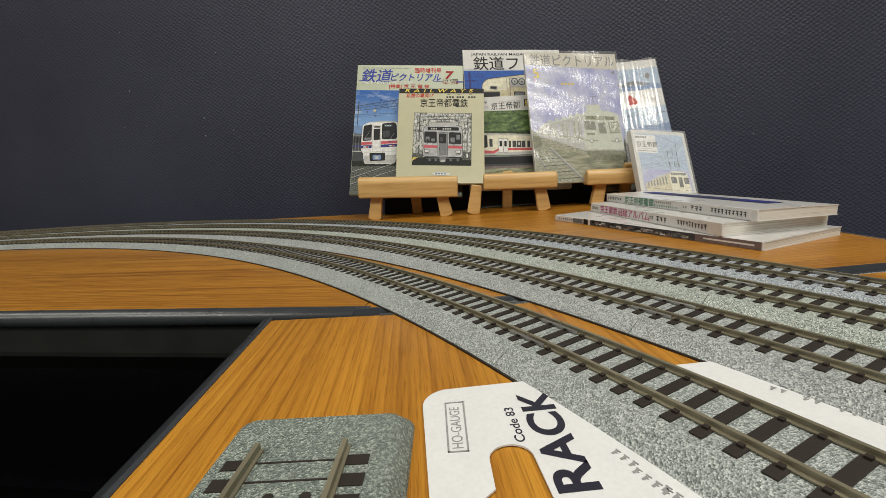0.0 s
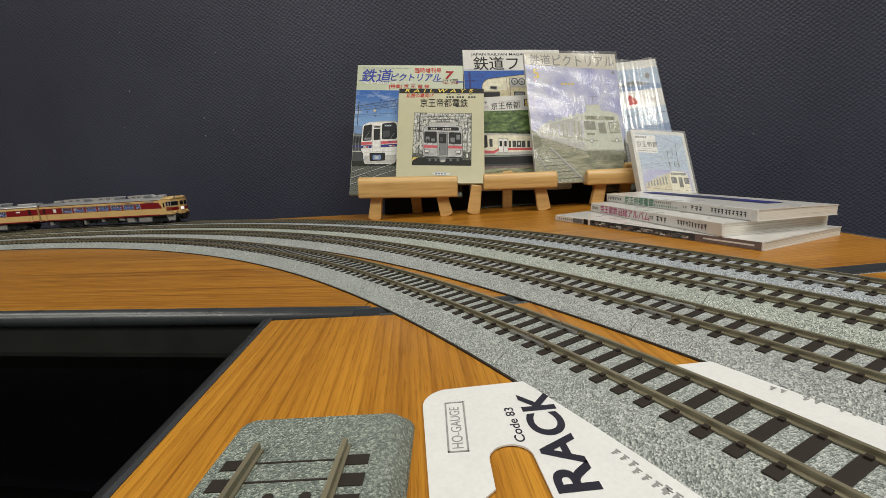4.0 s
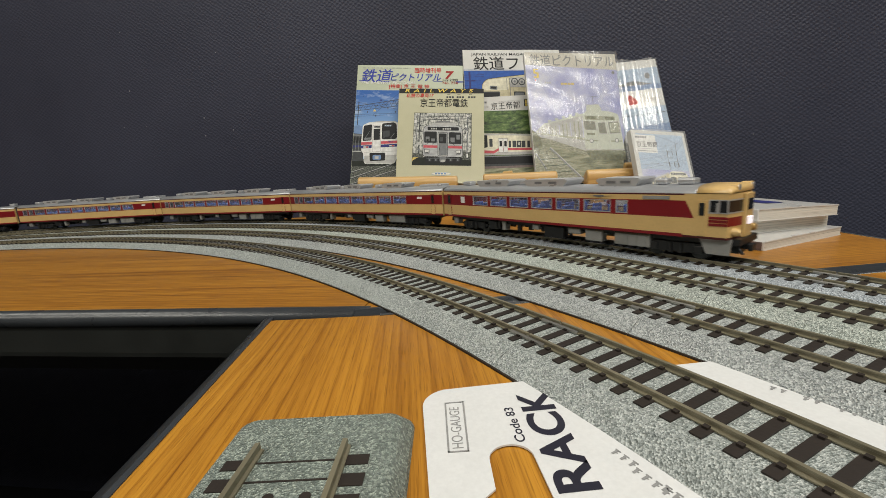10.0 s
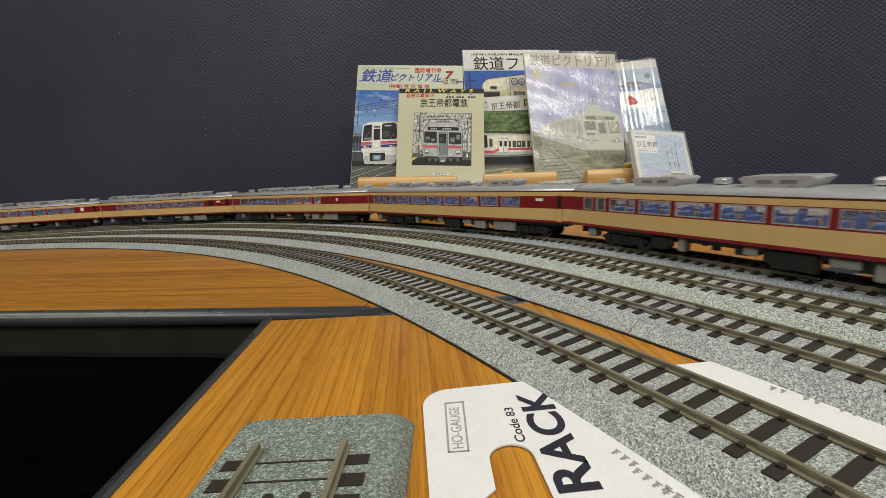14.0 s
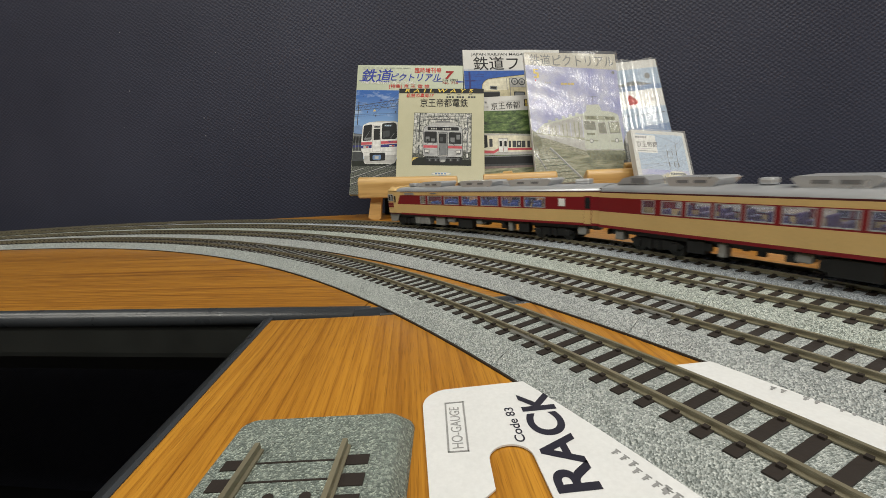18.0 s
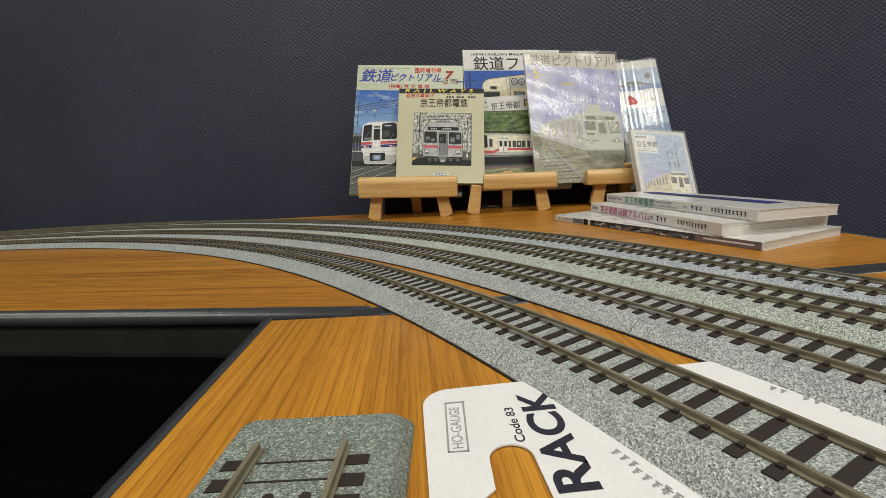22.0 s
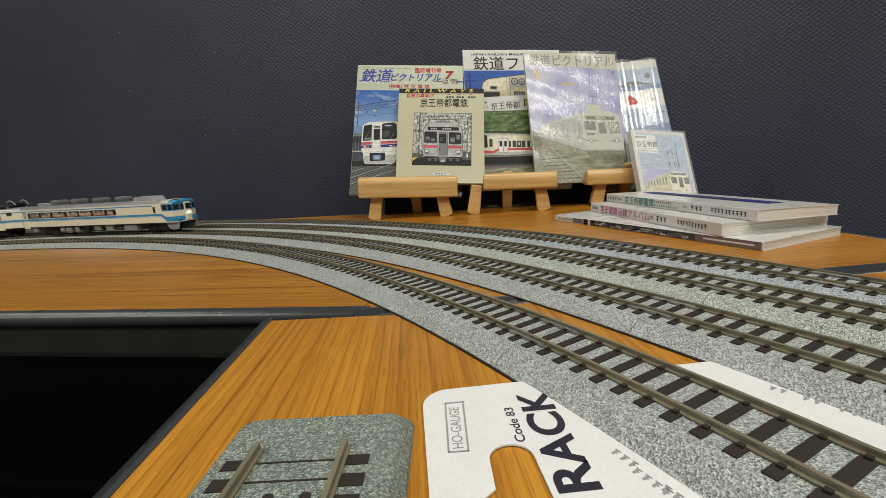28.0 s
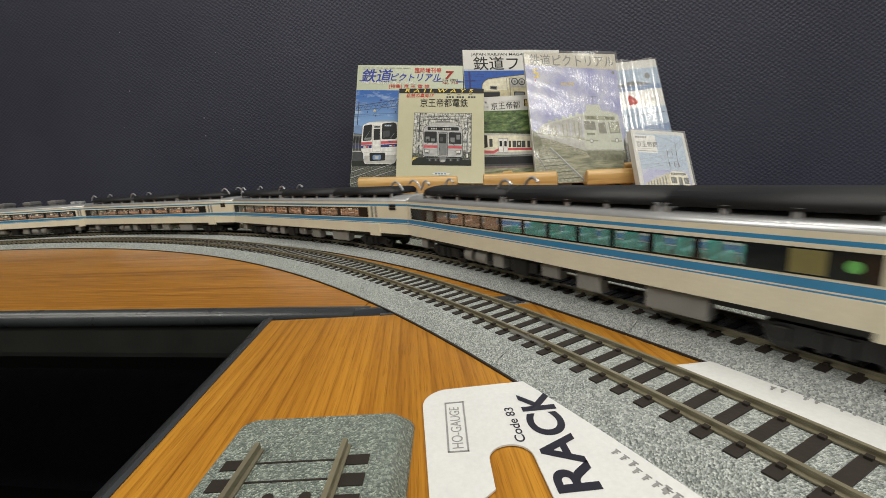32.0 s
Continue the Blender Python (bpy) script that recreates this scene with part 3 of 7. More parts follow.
soft_poly(c, [(0.155, 0.307), (0.299, 0.311), (0.300, 0.252), (0.162, 0.246)], BLK, 0.008), soft_poly(c, [(0.185, 0.292), (0.262, 0.294), (0.262, 0.258), (0.187, 0.256)], MBL, 0.012), c.rect(0.205, 0.262, 0.24, 0.284, GRW)
c.line((0.105, 0.31), (0.41, 0.324), 0.004, GRW), c.poly([(0.405, 0.53), (0.421, 0.49), (0.421, 0.33), (0.412, 0.33)], GRW)
small_print(c, 0.05, 0.972, 0.50, 0.980, 1, GRY, 4), small_print(c, 0.05, 0.960, 0.30, 0.967, 1, GRW, 5)
c.rect(0.72, 0.868, 0.80, 0.8725, BLU), c.rect(0.93, 0.868, 1.0, 0.8725, BLU), c.rect(0.93, 0.860, 1.0, 0.8625, BLU), c.rect(0.02, 0.870, 0.06, 0.874, BLU)
c.done(mag)
caption(c, mag, "鉄道", 0.026, 0.868, 0.0262, P_BLUE, 1.00, 0.20, 0.93, bold=0.010)
caption(c, mag, "ピクトリアル", 0.300, 0.876, 0.0155, P_BLUE, 0.95, 0.20, 0.94, bold=0.016)
caption(c, mag, "THE RAILWAY PICTORIAL", 0.033, 0.846, 0.0068, P_WHITE, 1.16, 0.15, bold=0.01)
caption(c, mag, "臨時増刊号", 0.538, 0.940, 0.0105, P_RED, 0.86, bold=0.006)
caption(c, mag, "7", 0.822, 0.892, 0.0195, P_DRED, 1.35, 0.1, bold=0.03)
caption(c, mag, "July 2003", 0.805, 0.872, 0.0060, P_BLACK, 1.15, bold=0.01)
caption(c, mag, "No. 734", 0.805, 0.848, 0.0064, P_DRED, 1.2, bold=0.01)
caption(c, mag, "[特集]", 0.300, 0.815, 0.0078, P_RED, 1.1, bold=0.004)
caption(c, mag, "京 王 電 鉄", 0.44, 0.815, 0.0078, P_RED, 1.15, bold=0.004)

# pale yellow book with a black band and a framed photograph of a steel train
W, H = 0.1345, 0.1590
mag = booklet("book", leaning(0.0022, 0.6190, 0.0482, 0, 23, -4.15), W, H, 0.008, M_CREAM_COVER, "pale yellow railway book with framed photograph in front of the magazine")
c = Cover(W, H)
c.rect(0, 0.948, 1, 1, BLK)
for u in (0.56, 0.68, 0.815):
    c.rect(u + 0.01, 0.930, u + 0.045, 0.936, DGR), word_bars(c, u, 0.896, 0.095, 0.020, 3, DGR, 0.25)
c.poly([(0.172, 0.182), (0.850, 0.178), (0.857, 0.730), (0.187, 0.737)], BLK), c.poly([(0.175, 0.186), (0.846, 0.182), (0.853, 0.726), (0.190, 0.733)], WIR)
c.poly([(0.175, 0.186), (0.846, 0.182), (0.848, 0.262), (0.178, 0.268)], BKG), c.poly([(0.178, 0.262), (0.30, 0.262), (0.30, 0.30), (0.18, 0.31)], GVL), c.poly([(0.75, 0.24), (0.848, 0.235), (0.849, 0.32), (0.75, 0.32)], GVL)
for a, b, t, k in (((0.245, 0.30), (0.255, 0.73), 0.012, DGR), ((0.215, 0.30), (0.222, 0.73), 0.006, GRY), ((0.19, 0.655), (0.853, 0.672), 0.008, DGR), ((0.19, 0.69), (0.853, 0.700), 0.005, DGR), ((0.70, 0.58), (0.71, 0.73), 0.008, GRY), ((0.80, 0.30), (0.812, 0.73), 0.014, GRY), ((0.775, 0.30), (0.78, 0.60), 0.005, DGR), ((0.42, 0.66), (0.55, 0.715), 0.006, DGR), ((0.55, 0.715), (0.62, 0.66), 0.006, DGR), ((0.47, 0.625), (0.56, 0.665), 0.006, DGR), ((0.19, 0.62), (0.35, 0.66), 0.005, DGR), ((0.19, 0.58), (0.30, 0.60), 0.004, DGR), ((0.62, 0.66), (0.85, 0.63), 0.004, DGR)):
    c.line(a, b, t, k)
r = random.Random(12)
for i in range(26):
    u, v = r.choice((r.uniform(0.19, 0.28), r.uniform(0.755, 0.83))), r.uniform(0.32, 0.70)
    c.rect(u, v, u + r.uniform(0.008, 0.03), v + r.uniform(0.008, 0.035), r.choice([GRW, WHT, GRY, DGR]))
soft_poly(c, [(0.296, 0.573), (0.330, 0.600), (0.453, 0.614), (0.628, 0.613), (0.722, 0.594), (0.750, 0.56), (0.755, 0.262), (0.293, 0.270)], BLK, 0.03)
soft_poly(c, [(0.300, 0.571), (0.334, 0.597), (0.453, 0.610), (0.628, 0.609), (0.719, 0.590), (0.745, 0.558), (0.750, 0.268), (0.298, 0.276)], SIL, 0.03)
soft_poly(c, [(0.375, 0.602), (0.40, 0.628), (0.66, 0.628), (0.69, 0.598)], GRW, 0.02), soft_poly(c, [(0.43, 0.63), (0.45, 0.645), (0.60, 0.645), (0.62, 0.63)], GRY, 0.01)
soft_poly(c, [(0.345, 0.586), (0.708, 0.580), (0.708, 0.543), (0.346, 0.547)], BLK, 0.012), word_bars(c, 0.385, 0.556, 0.075, 0.017, 4, GRW, 0.35), word_bars(c, 0.52, 0.554, 0.105, 0.017, 4, GRW, 0.3)
soft_poly(c, [(0.307, 0.535), (0.454, 0.534), (0.456, 0.412), (0.307, 0.415)], DGR, 0.016), soft_poly(c, [(0.592, 0.530), (0.737, 0.523), (0.739, 0.398), (0.593, 0.403)], DGR, 0.016)
soft_poly(c, [(0.313, 0.528), (0.448, 0.527), (0.450, 0.420), (0.313, 0.423)], BLK, 0.012), soft_poly(c, [(0.597, 0.523), (0.731, 0.516), (0.733, 0.405), (0.598, 0.410)], BLK, 0.012)
for q in ((0.325, 0.43, 0.37, 0.48), (0.39, 0.43, 0.43, 0.46), (0.61, 0.42, 0.66, 0.47), (0.68, 0.45, 0.72, 0.50)):
    c.rect(*q, GRY)
c.rect(0.335, 0.432, 0.36, 0.455, BKG), c.line((0.40, 0.398), (0.445, 0.435), 0.005, BLK), c.line((0.61, 0.43), (0.665, 0.385), 0.005, BLK), c.line((0.325, 0.395), (0.39, 0.43), 0.004, BLK)
soft_poly(c, [(0.463, 0.528), (0.581, 0.524), (0.581, 0.275), (0.465, 0.280)], DGR, 0.010), soft_poly(c, [(0.469, 0.523), (0.575, 0.519), (0.575, 0.279), (0.471, 0.284)], GRW, 0.008), c.poly([(0.475, 0.518), (0.570, 0.514), (0.570, 0.285), (0.477, 0.289)], GRY)
soft_poly(c, [(0.479, 0.512), (0.565, 0.510), (0.563, 0.408), (0.479, 0.410)], BLK, 0.010), c.rect(0.49, 0.43, 0.525, 0.475, DGR), c.rect(0.482, 0.335, 0.489, 0.365, DGR)
c.poly([(0.302, 0.389), (0.462, 0.387), (0.462, 0.361), (0.302, 0.363)], PNK), c.poly([(0.583, 0.384), (0.746, 0.381), (0.746, 0.354), (0.583, 0.357)], PNK), c.line((0.302, 0.392), (0.746, 0.386), 0.003, GRY)
for u, v in ((0.313, 0.302), (0.672, 0.293)):
    soft_poly(c, [(u, v), (u + 0.058, v), (u + 0.058, v + 0.048), (u, v + 0.048)], DGR, 0.01), soft_poly(c, [(u + 0.005, v + 0.004), (u + 0.053, v + 0.004), (u + 0.053, v + 0.044), (u + 0.005, v + 0.044)], GRW, 0.008)
    c.blob(u + 0.017, v + 0.028, 0.010, 0.010, WHT, 10, 1, 0), c.blob(u + 0.040, v + 0.028, 0.010, 0.010, WHT, 10, 1, 0), c.rect(u + 0.01, v + 0.006, u + 0.048, v + 0.014, DGR)
c.poly([(0.315, 0.268), (0.745, 0.262), (0.735, 0.200), (0.325, 0.208)], BLK)
for u in (0.36, 0.43, 0.60, 0.68):
    c.rect(u, 0.222, u + 0.035, 0.255, DGR), c.rect(u + 0.008, 0.228, u + 0.022, 0.245, GRY)
c.rect(0.488, 0.222, 0.560, 0.262, GRY), c.rect(0.500, 0.214, 0.548, 0.240, GRW), c.rect(0.470, 0.262, 0.58, 0.272, GRY), c.line((0.33, 0.255), (0.72, 0.25), 0.004, GRY)
c.poly([(0.176, 0.225), (0.215, 0.25), (0.25, 0.262), (0.18, 0.262)], GLD), c.rect(0.795, 0.262, 0.812, 0.30, WHT), c.rect(0.79, 0.25, 0.82, 0.262, DGR)
c.blob(0.508, 0.095, 0.110, 0.017, PBL, 22, 1, 0.0), c.blob(0.508, 0.095, 0.102, 0.013, CRM, 22, 1, 0.0), word_bars(c, 0.440, 0.089, 0.135, 0.013, 4, MBL, 0.3)
c.done(mag)
caption(c, mag, "R A I L W A Y S", 0.065, 0.959, 0.0080, P_YELLOW, 1.72, 0.2, 1.16, bold=0.016)
caption(c, mag, "京王帝都電鉄", 0.250, 0.806, 0.0158, P_BLACK, 0.80, bold=0.004)
caption(c, mag, "私鉄の車両17", 0.085, 0.905, 0.0078, P_RED, 0.92, 0.15, bold=0.006)
bm = bmesh.new()
bx(bm, W / 2 - 0.0021, W / 2 - 0.0004, 0.0008, 0.0072, 0.001, H - 0.001)
part("fore_edge", bm, M_PAGES, mag)

# white magazine behind, large black title over a cream train
W, H = 0.1641, 0.2424
mag = booklet("magazine", leaning(0.1310, 0.647, 0.030, 4.39, 20, -2.59), W, H, 0.007, M_WHITE_COVER, "white railway magazine with black title partly hidden behind other books")
c = Cover(W, H)
c.rect(0.0, 0.30, 1.0, 0.845, SKY2), c.rect(0.0, 0.30, 1.0, 0.70, MBL)
for v in (0.815, 0.80, 0.775, 0.74, 0.70):
    c.line((0.0, v - 0.004), (0.20, v), 0.004, NVY)
c.rect(0.045, 0.60, 0.065, 0.835, NVY), c.rect(0.03, 0.70, 0.12, 0.715, NVY), c.rect(0.02, 0.765, 0.11, 0.772, NVY)
soft_poly(c, [(0.163, 0.40), (0.166, 0.66), (0.176, 0.750), (0.225, 0.784), (0.394, 0.799), (0.64, 0.818), (1.0, 0.83), (1.0, 0.30), (0.163, 0.30)], DGR, 0.03)
soft_poly(c, [(0.167, 0.40), (0.170, 0.66), (0.180, 0.748), (0.228, 0.780), (0.394, 0.795), (0.64, 0.813), (1.0, 0.825), (1.0, 0.30), (0.167, 0.30)], BEI, 0.03)
soft_poly(c, [(0.175, 0.70), (0.19, 0.748), (0.235, 0.776), (0.40, 0.788), (0.45, 0.79), (0.45, 0.70)], CRM, 0.03)
soft_poly(c, [(0.255, 0.733), (0.330, 0.730), (0.328, 0.702), (0.253, 0.706)], GRY, 0.01), soft_poly(c, [(0.265, 0.727), (0.32, 0.725), (0.318, 0.709), (0.263, 0.712)], BLK, 0.008)
soft_poly(c, [(0.177, 0.50), (0.180, 0.690), (0.355, 0.690), (0.350, 0.50)], DGR, 0.012), soft_poly(c, [(0.185, 0.50), (0.188, 0.682), (0.345, 0.682), (0.340, 0.50)], BLK, 0.012)
c.poly([(0.46, 0.79), (1.0, 0.815), (1.0, 0.722), (0.46, 0.722)], GRW), c.line((0.46, 0.79), (0.46, 0.40), 0.006, GRY), c.line((0.46, 0.722), (1.0, 0.722), 0.005, GRY)
for u, v in ((0.511, 0.764), (0.584, 0.761), (0.72, 0.765)):
    c.blob(u, v, 0.036, 0.026, DGR, 18, 2, 0.0), c.blob(u, v, 0.027, 0.019, GRW, 16, 2, 0.0), c.blob(u, v, 0.013, 0.009, GRY, 12, 2, 0.0)
soft_poly(c, [(0.495, 0.69), (0.61, 0.688), (0.60, 0.50), (0.495, 0.50)], DGR, 0.012), soft_poly(c, [(0.507, 0.682), (0.598, 0.680), (0.59, 0.50), (0.507, 0.50)], GRY, 0.010)
for i in range(3):
    c.line((0.43 + 0.03 * i, 0.70), (0.43 + 0.03 * i, 0.79), 0.004, GRY)
c.line((0.0, 0.855), (1.0, 0.845), 0.003, PBL)
c.done(mag)
caption(c, mag, "JAPAN RAILFAN MAGAZINE", 0.085, 0.957, 0.0066, P_BLACK, 1.30, bold=0.006)
caption(c, mag, "鉄道ファン", 0.095, 0.858, 0.0262, P_BLACK, 1.02, bold=0.007)

# small book with a red and white train before woods
W, H = 0.0925, 0.1440
mag = booklet("book", leaning(0.1146, 0.6325, 0.0418, -1.0, 20, -0.55), W, H, 0.006, M_WHITE_COVER, "small white railway book with a train before green trees")
c = Cover(W, H)
c.poly([(0, 0.0), (1, 0.0), (1, 0.815), (0, 0.840)], FOL), c.poly([(0, 0.0), (1, 0.0), (1, 0.22), (0, 0.24)], GRS), c.poly([(0, 0.195), (1, 0.18), (1, 0.235), (0, 0.25)], DGR), c.poly([(0, 0.17), (1, 0.158), (1, 0.182), (0, 0.196)], BRN)
c.poly([(0.0, 0.572), (1.0, 0.525), (1.0, 0.56), (0.0, 0.61)], DGN)
c.poly([(0.0, 0.31), (1, 0.29), (1, 0.20), (0, 0.222)], BLK), c.poly([(0.0, 0.315), (1, 0.297), (1, 0.285), (0, 0.302)], GRY)
soft_poly(c, [(0.0, 0.325), (0.0, 0.562), (0.06, 0.575), (0.55, 0.555), (1.0, 0.530), (1.0, 0.302)], CRM, 0.02)
c.poly([(0.0, 0.555), (0.06, 0.572), (0.55, 0.552), (1.0, 0.527), (1.0, 0.512), (0.55, 0.534), (0.06, 0.552)], GRW), c.poly([(0.0, 0.36), (1.0, 0.335), (1.0, 0.302), (0.0, 0.325)], GRW)
c.poly([(0.0, 0.383), (0.222, 0.370), (0.305, 0.397), (1.0, 0.378), (1.0, 0.352), (0.303, 0.368), (0.22, 0.338), (0.0, 0.352)], PNK), c.line((0.0, 0.343), (0.22, 0.332), 0.005, RED)
soft_poly(c, [(0.045, 0.558), (0.125, 0.550), (0.120, 0.412), (0.043, 0.405)], BLK, 0.02), soft_poly(c, [(0.155, 0.510), (0.210, 0.508), (0.204, 0.415), (0.150, 0.417)], DGR, 0.01)
for u in (0.300, 0.380, 0.868, 0.945):
    k = 0.04 * (u - 0.3)
    c.poly([(u, 0.347 - k), (u + 0.074, 0.344 - k), (u + 0.086, 0.506 - k), (u + 0.012, 0.509 - k)], GRY), c.poly([(u + 0.004, 0.350 - k), (u + 0.072, 0.347 - k), (u + 0.082, 0.502 - k), (u + 0.014, 0.505 - k)], WHT), soft_poly(c, [(u + 0.022, 0.415 - k), (u + 0.064, 0.413 - k), (u + 0.068, 0.478 - k), (u + 0.026, 0.480 - k)], BLK, 0.012)
for a, b in ((0.475, 0.515), (0.540, 0.605), (0.612, 0.690), (0.696, 0.758), (0.79, 0.835)):
    k = 0.036 * (a - 0.54)
    soft_poly(c, [(a, 0.398 - k), (b, 0.396 - k), (b + 0.006, 0.470 - k), (a + 0.006, 0.472 - k)], DGR, 0.008)
c.blob(0.655, 0.435, 0.025, 0.022, GRW, 8, 2, 0.3)
word_bars(c, 0.06, 0.925, 0.11, 0.022, 2, GRY, 0.35), small_print(c, 0.36, 0.930, 0.74, 0.946, 1, GRW, 3)
c.line((0.03, 0.862), (0.20, 0.857), 0.005, GRW), word_bars(c, 0.05, 0.870, 0.14, 0.022, 3, GRW)
c.rect(0.795, 0.865, 0.895, 0.952, BLK), c.rect(0.812, 0.895, 0.842, 0.942, GLD), c.rect(0.85, 0.895, 0.882, 0.942, RED), c.rect(0.812, 0.872, 0.882, 0.886, YEL)
c.done(mag)
caption(c, mag, "京王帝都", 0.215, 0.850, 0.0135, P_BLACK, 0.88, bold=0.002)

# large magazine in a clear sleeve: pale train under a lavender sky
W, H = 0.1528, 0.2073
mag = booklet("magazine", leaning(0.2219, 0.620, 0.0364, 10, 17, -2.13), W, H, 0.006, M_WHITE_COVER, "railway magazine in a clear sleeve with lavender sky and pale train")
c = Cover(W, H)
c.poly([(0, 0), (1, 0), (1, 0.872), (0, 0.902)], HAZ)
c.poly([(0, 0.0), (1, 0.0), (1, 0.24), (0.55, 0.245), (0.03, 0.36), (0, 0.37)], PGV), c.poly([(0.0, 0.40), (0.06, 0.372), (0.10, 0.30), (0.04, 0.20), (0, 0.20)], MOS)
c.poly([(0.10, 0.30), (0.55, 0.20), (1, 0.20), (1, 0.0), (0.50, 0.0), (0.2, 0.22)], GRS), c.poly([(0.93, 0.0), (1.0, 0.0), (1, 0.34), (0.965, 0.25)], BKG)
for a, b, t, k in (((0.17, 0.264), (0.51, 0.0), 0.022, GRY), ((0.175, 0.268), (0.525, 0.0), 0.008, GRW), ((0.016, 0.224), (0.14, 0.06), 0.016, GRY), ((0.02, 0.228), (0.15, 0.06), 0.006, GRW), ((0.14, 0.06), (0.17, 0.0), 0.016, GRY)):
    c.line(a, b, t, k)
for i in range(8):
    v = 0.20 - 0.025 * i
    c.line((0.05 + 0.012 * i, v), (0.235 + 0.032 * i, v + 0.01), 0.008, DGN if i % 2 else MOS)
c.poly([(0.041, 0.388), (0.137, 0.448), (0.25, 0.468), (0.584, 0.528), (0.60, 0.245), (0.55, 0.235), (0.056, 0.358)], GRW)
c.poly([(0.041, 0.388), (0.137, 0.448), (0.584, 0.528), (0.584, 0.512), (0.137, 0.436), (0.045, 0.382)], PTR)
for i in range(15):
    u = 0.075 + 0.0315 * i + 0.0006 * i * i
    t = (u - 0.05) / 0.53
    c.poly([(u, 0.374 - 0.055 * t), (u + 0.008 + 0.006 * t, 0.373 - 0.055 * t), (u + 0.008 + 0.006 * t, 0.402 + 0.078 * t), (u, 0.400 + 0.078 * t)], FGR if i % 3 else LV2)
for i in range(5):
    c.rect(0.18 + 0.075 * i, 0.462 + 0.012 * i, 0.215 + 0.075 * i, 0.474 + 0.014 * i, PTR)
c.poly([(0.045, 0.378), (0.55, 0.335), (0.55, 0.318), (0.047, 0.370)], FGR)
soft_poly(c, [(0.548, 0.245), (0.556, 0.508), (0.601, 0.546), (0.715, 0.552), (0.86, 0.538), (0.955, 0.517), (0.980, 0.238)], PTR, 0.025)
soft_poly(c, [(0.600, 0.546), (0.612, 0.588), (0.755, 0.592), (0.775, 0.545)], PTR, 0.015), c.line((0.60, 0.59), (0.755, 0.593), 0.006, GRW), c.line((0.69, 0.59), (0.69, 0.66), 0.004, GRY), c.line((0.64, 0.66), (0.75, 0.655), 0.004, GRY)
soft_poly(c, [(0.578, 0.508), (0.915, 0.498), (0.915, 0.466), (0.580, 0.476)], FGR, 0.012), soft_poly(c, [(0.60, 0.502), (0.70, 0.499), (0.70, 0.478), (0.60, 0.481)], MOS, 0.010), soft_poly(c, [(0.80, 0.497), (0.90, 0.494), (0.90, 0.472), (0.80, 0.475)], MOS, 0.010)
for p in ([(0.562, 0.464), (0.681, 0.460), (0.691, 0.394), (0.566, 0.399)], [(0.715, 0.449), (0.794, 0.452), (0.802, 0.366), (0.723, 0.368)], [(0.833, 0.454), (0.948, 0.459), (0.954, 0.370), (0.840, 0.366)]):
    q = sum((Vector(a) for a in p), Vector((0, 0))) / 4
    soft_poly(c, [tuple(q + (Vector(a) - q) * 1.12) for a in p], GRW, 0.012), soft_poly(c, p, DGL, 0.012), soft_poly(c, [tuple(q + (Vector(a) - q) * 0.84) for a in p], DGL if p[0][0] < 0.8 else FGR, 0.012)
c.line((0.70, 0.455), (0.715, 0.25), 0.004, GRW), c.line((0.812, 0.455), (0.825, 0.25), 0.004, GRW)
c.poly([(0.56, 0.322), (0.70, 0.316), (0.70, 0.305), (0.56, 0.310)], FGR), c.poly([(0.84, 0.312), (0.965, 0.310), (0.965, 0.299), (0.84, 0.301)], FGR)
for u in (0.625, 0.905):
    c.blob(u, 0.311, 0.022, 0.017, GRY, 14, 1, 0), c.blob(u, 0.311, 0.015, 0.012, WHT, 12, 1, 0)
word_bars(c, 0.585, 0.355, 0.09, 0.016, 4, MOS, 0.3)
c.poly([(0.55, 0.250), (0.72, 0.248), (0.72, 0.238), (0.55, 0.240)], GRW), c.poly([(0.82, 0.246), (0.98, 0.243), (0.98, 0.233), (0.82, 0.236)], GRW), c.rect(0.765, 0.165, 0.84, 0.178, GRW), c.poly([(0.55, 0.232), (0.985, 0.228), (0.985, 0.16), (0.60, 0.165)], MOS)
soft_poly(c, [(0.08, 0.872), (0.135, 0.870), (0.132, 0.862), (0.10, 0.862), (0.10, 0.845), (0.135, 0.843), (0.13, 0.80), (0.075, 0.802), (0.078, 0.812), (0.11, 0.812), (0.11, 0.832), (0.078, 0.834)], YEL, 0.004), c.rect(0.085, 0.775, 0.10, 0.79, RED)
word_bars(c, 0.19, 0.757, 0.07, 0.014, 3, GRW, 0.3), word_bars(c, 0.36, 0.748, 0.15, 0.016, 4, GLD, 0.2)
c.blob(0.955, 0.85, 0.018, 0.013, GRY, 12, 1, 0)
c.poly([(0, 0.902), (1, 0.872), (1, 1.0), (0, 1.0)], STR)
c.done(mag)
caption(c, mag, "鉄道ピクトリアル", 0.045, 0.902, 0.0205, P_GREY, 0.87, bold=0.006)
bm = bmesh.new()
bmesh.ops.create_grid(bm, x_segments=24, y_segments=30, size=0.5)
for v in bm.verts:
    x, z = v.co.x, v.co.y + 0.5
    v.co = Vector((x * (W + 0.004), -0.0024 - 0.0006 * math.sin(9 * x + 5 * z) - 0.0004 * math.sin(31 * z + 7 * x), z * (H + 0.004) - 0.001))
s = smooth(part("clear_sleeve", bm, M_SLEEVE, mag, "wrinkled clear plastic sleeve"))
s.visible_shadow = False

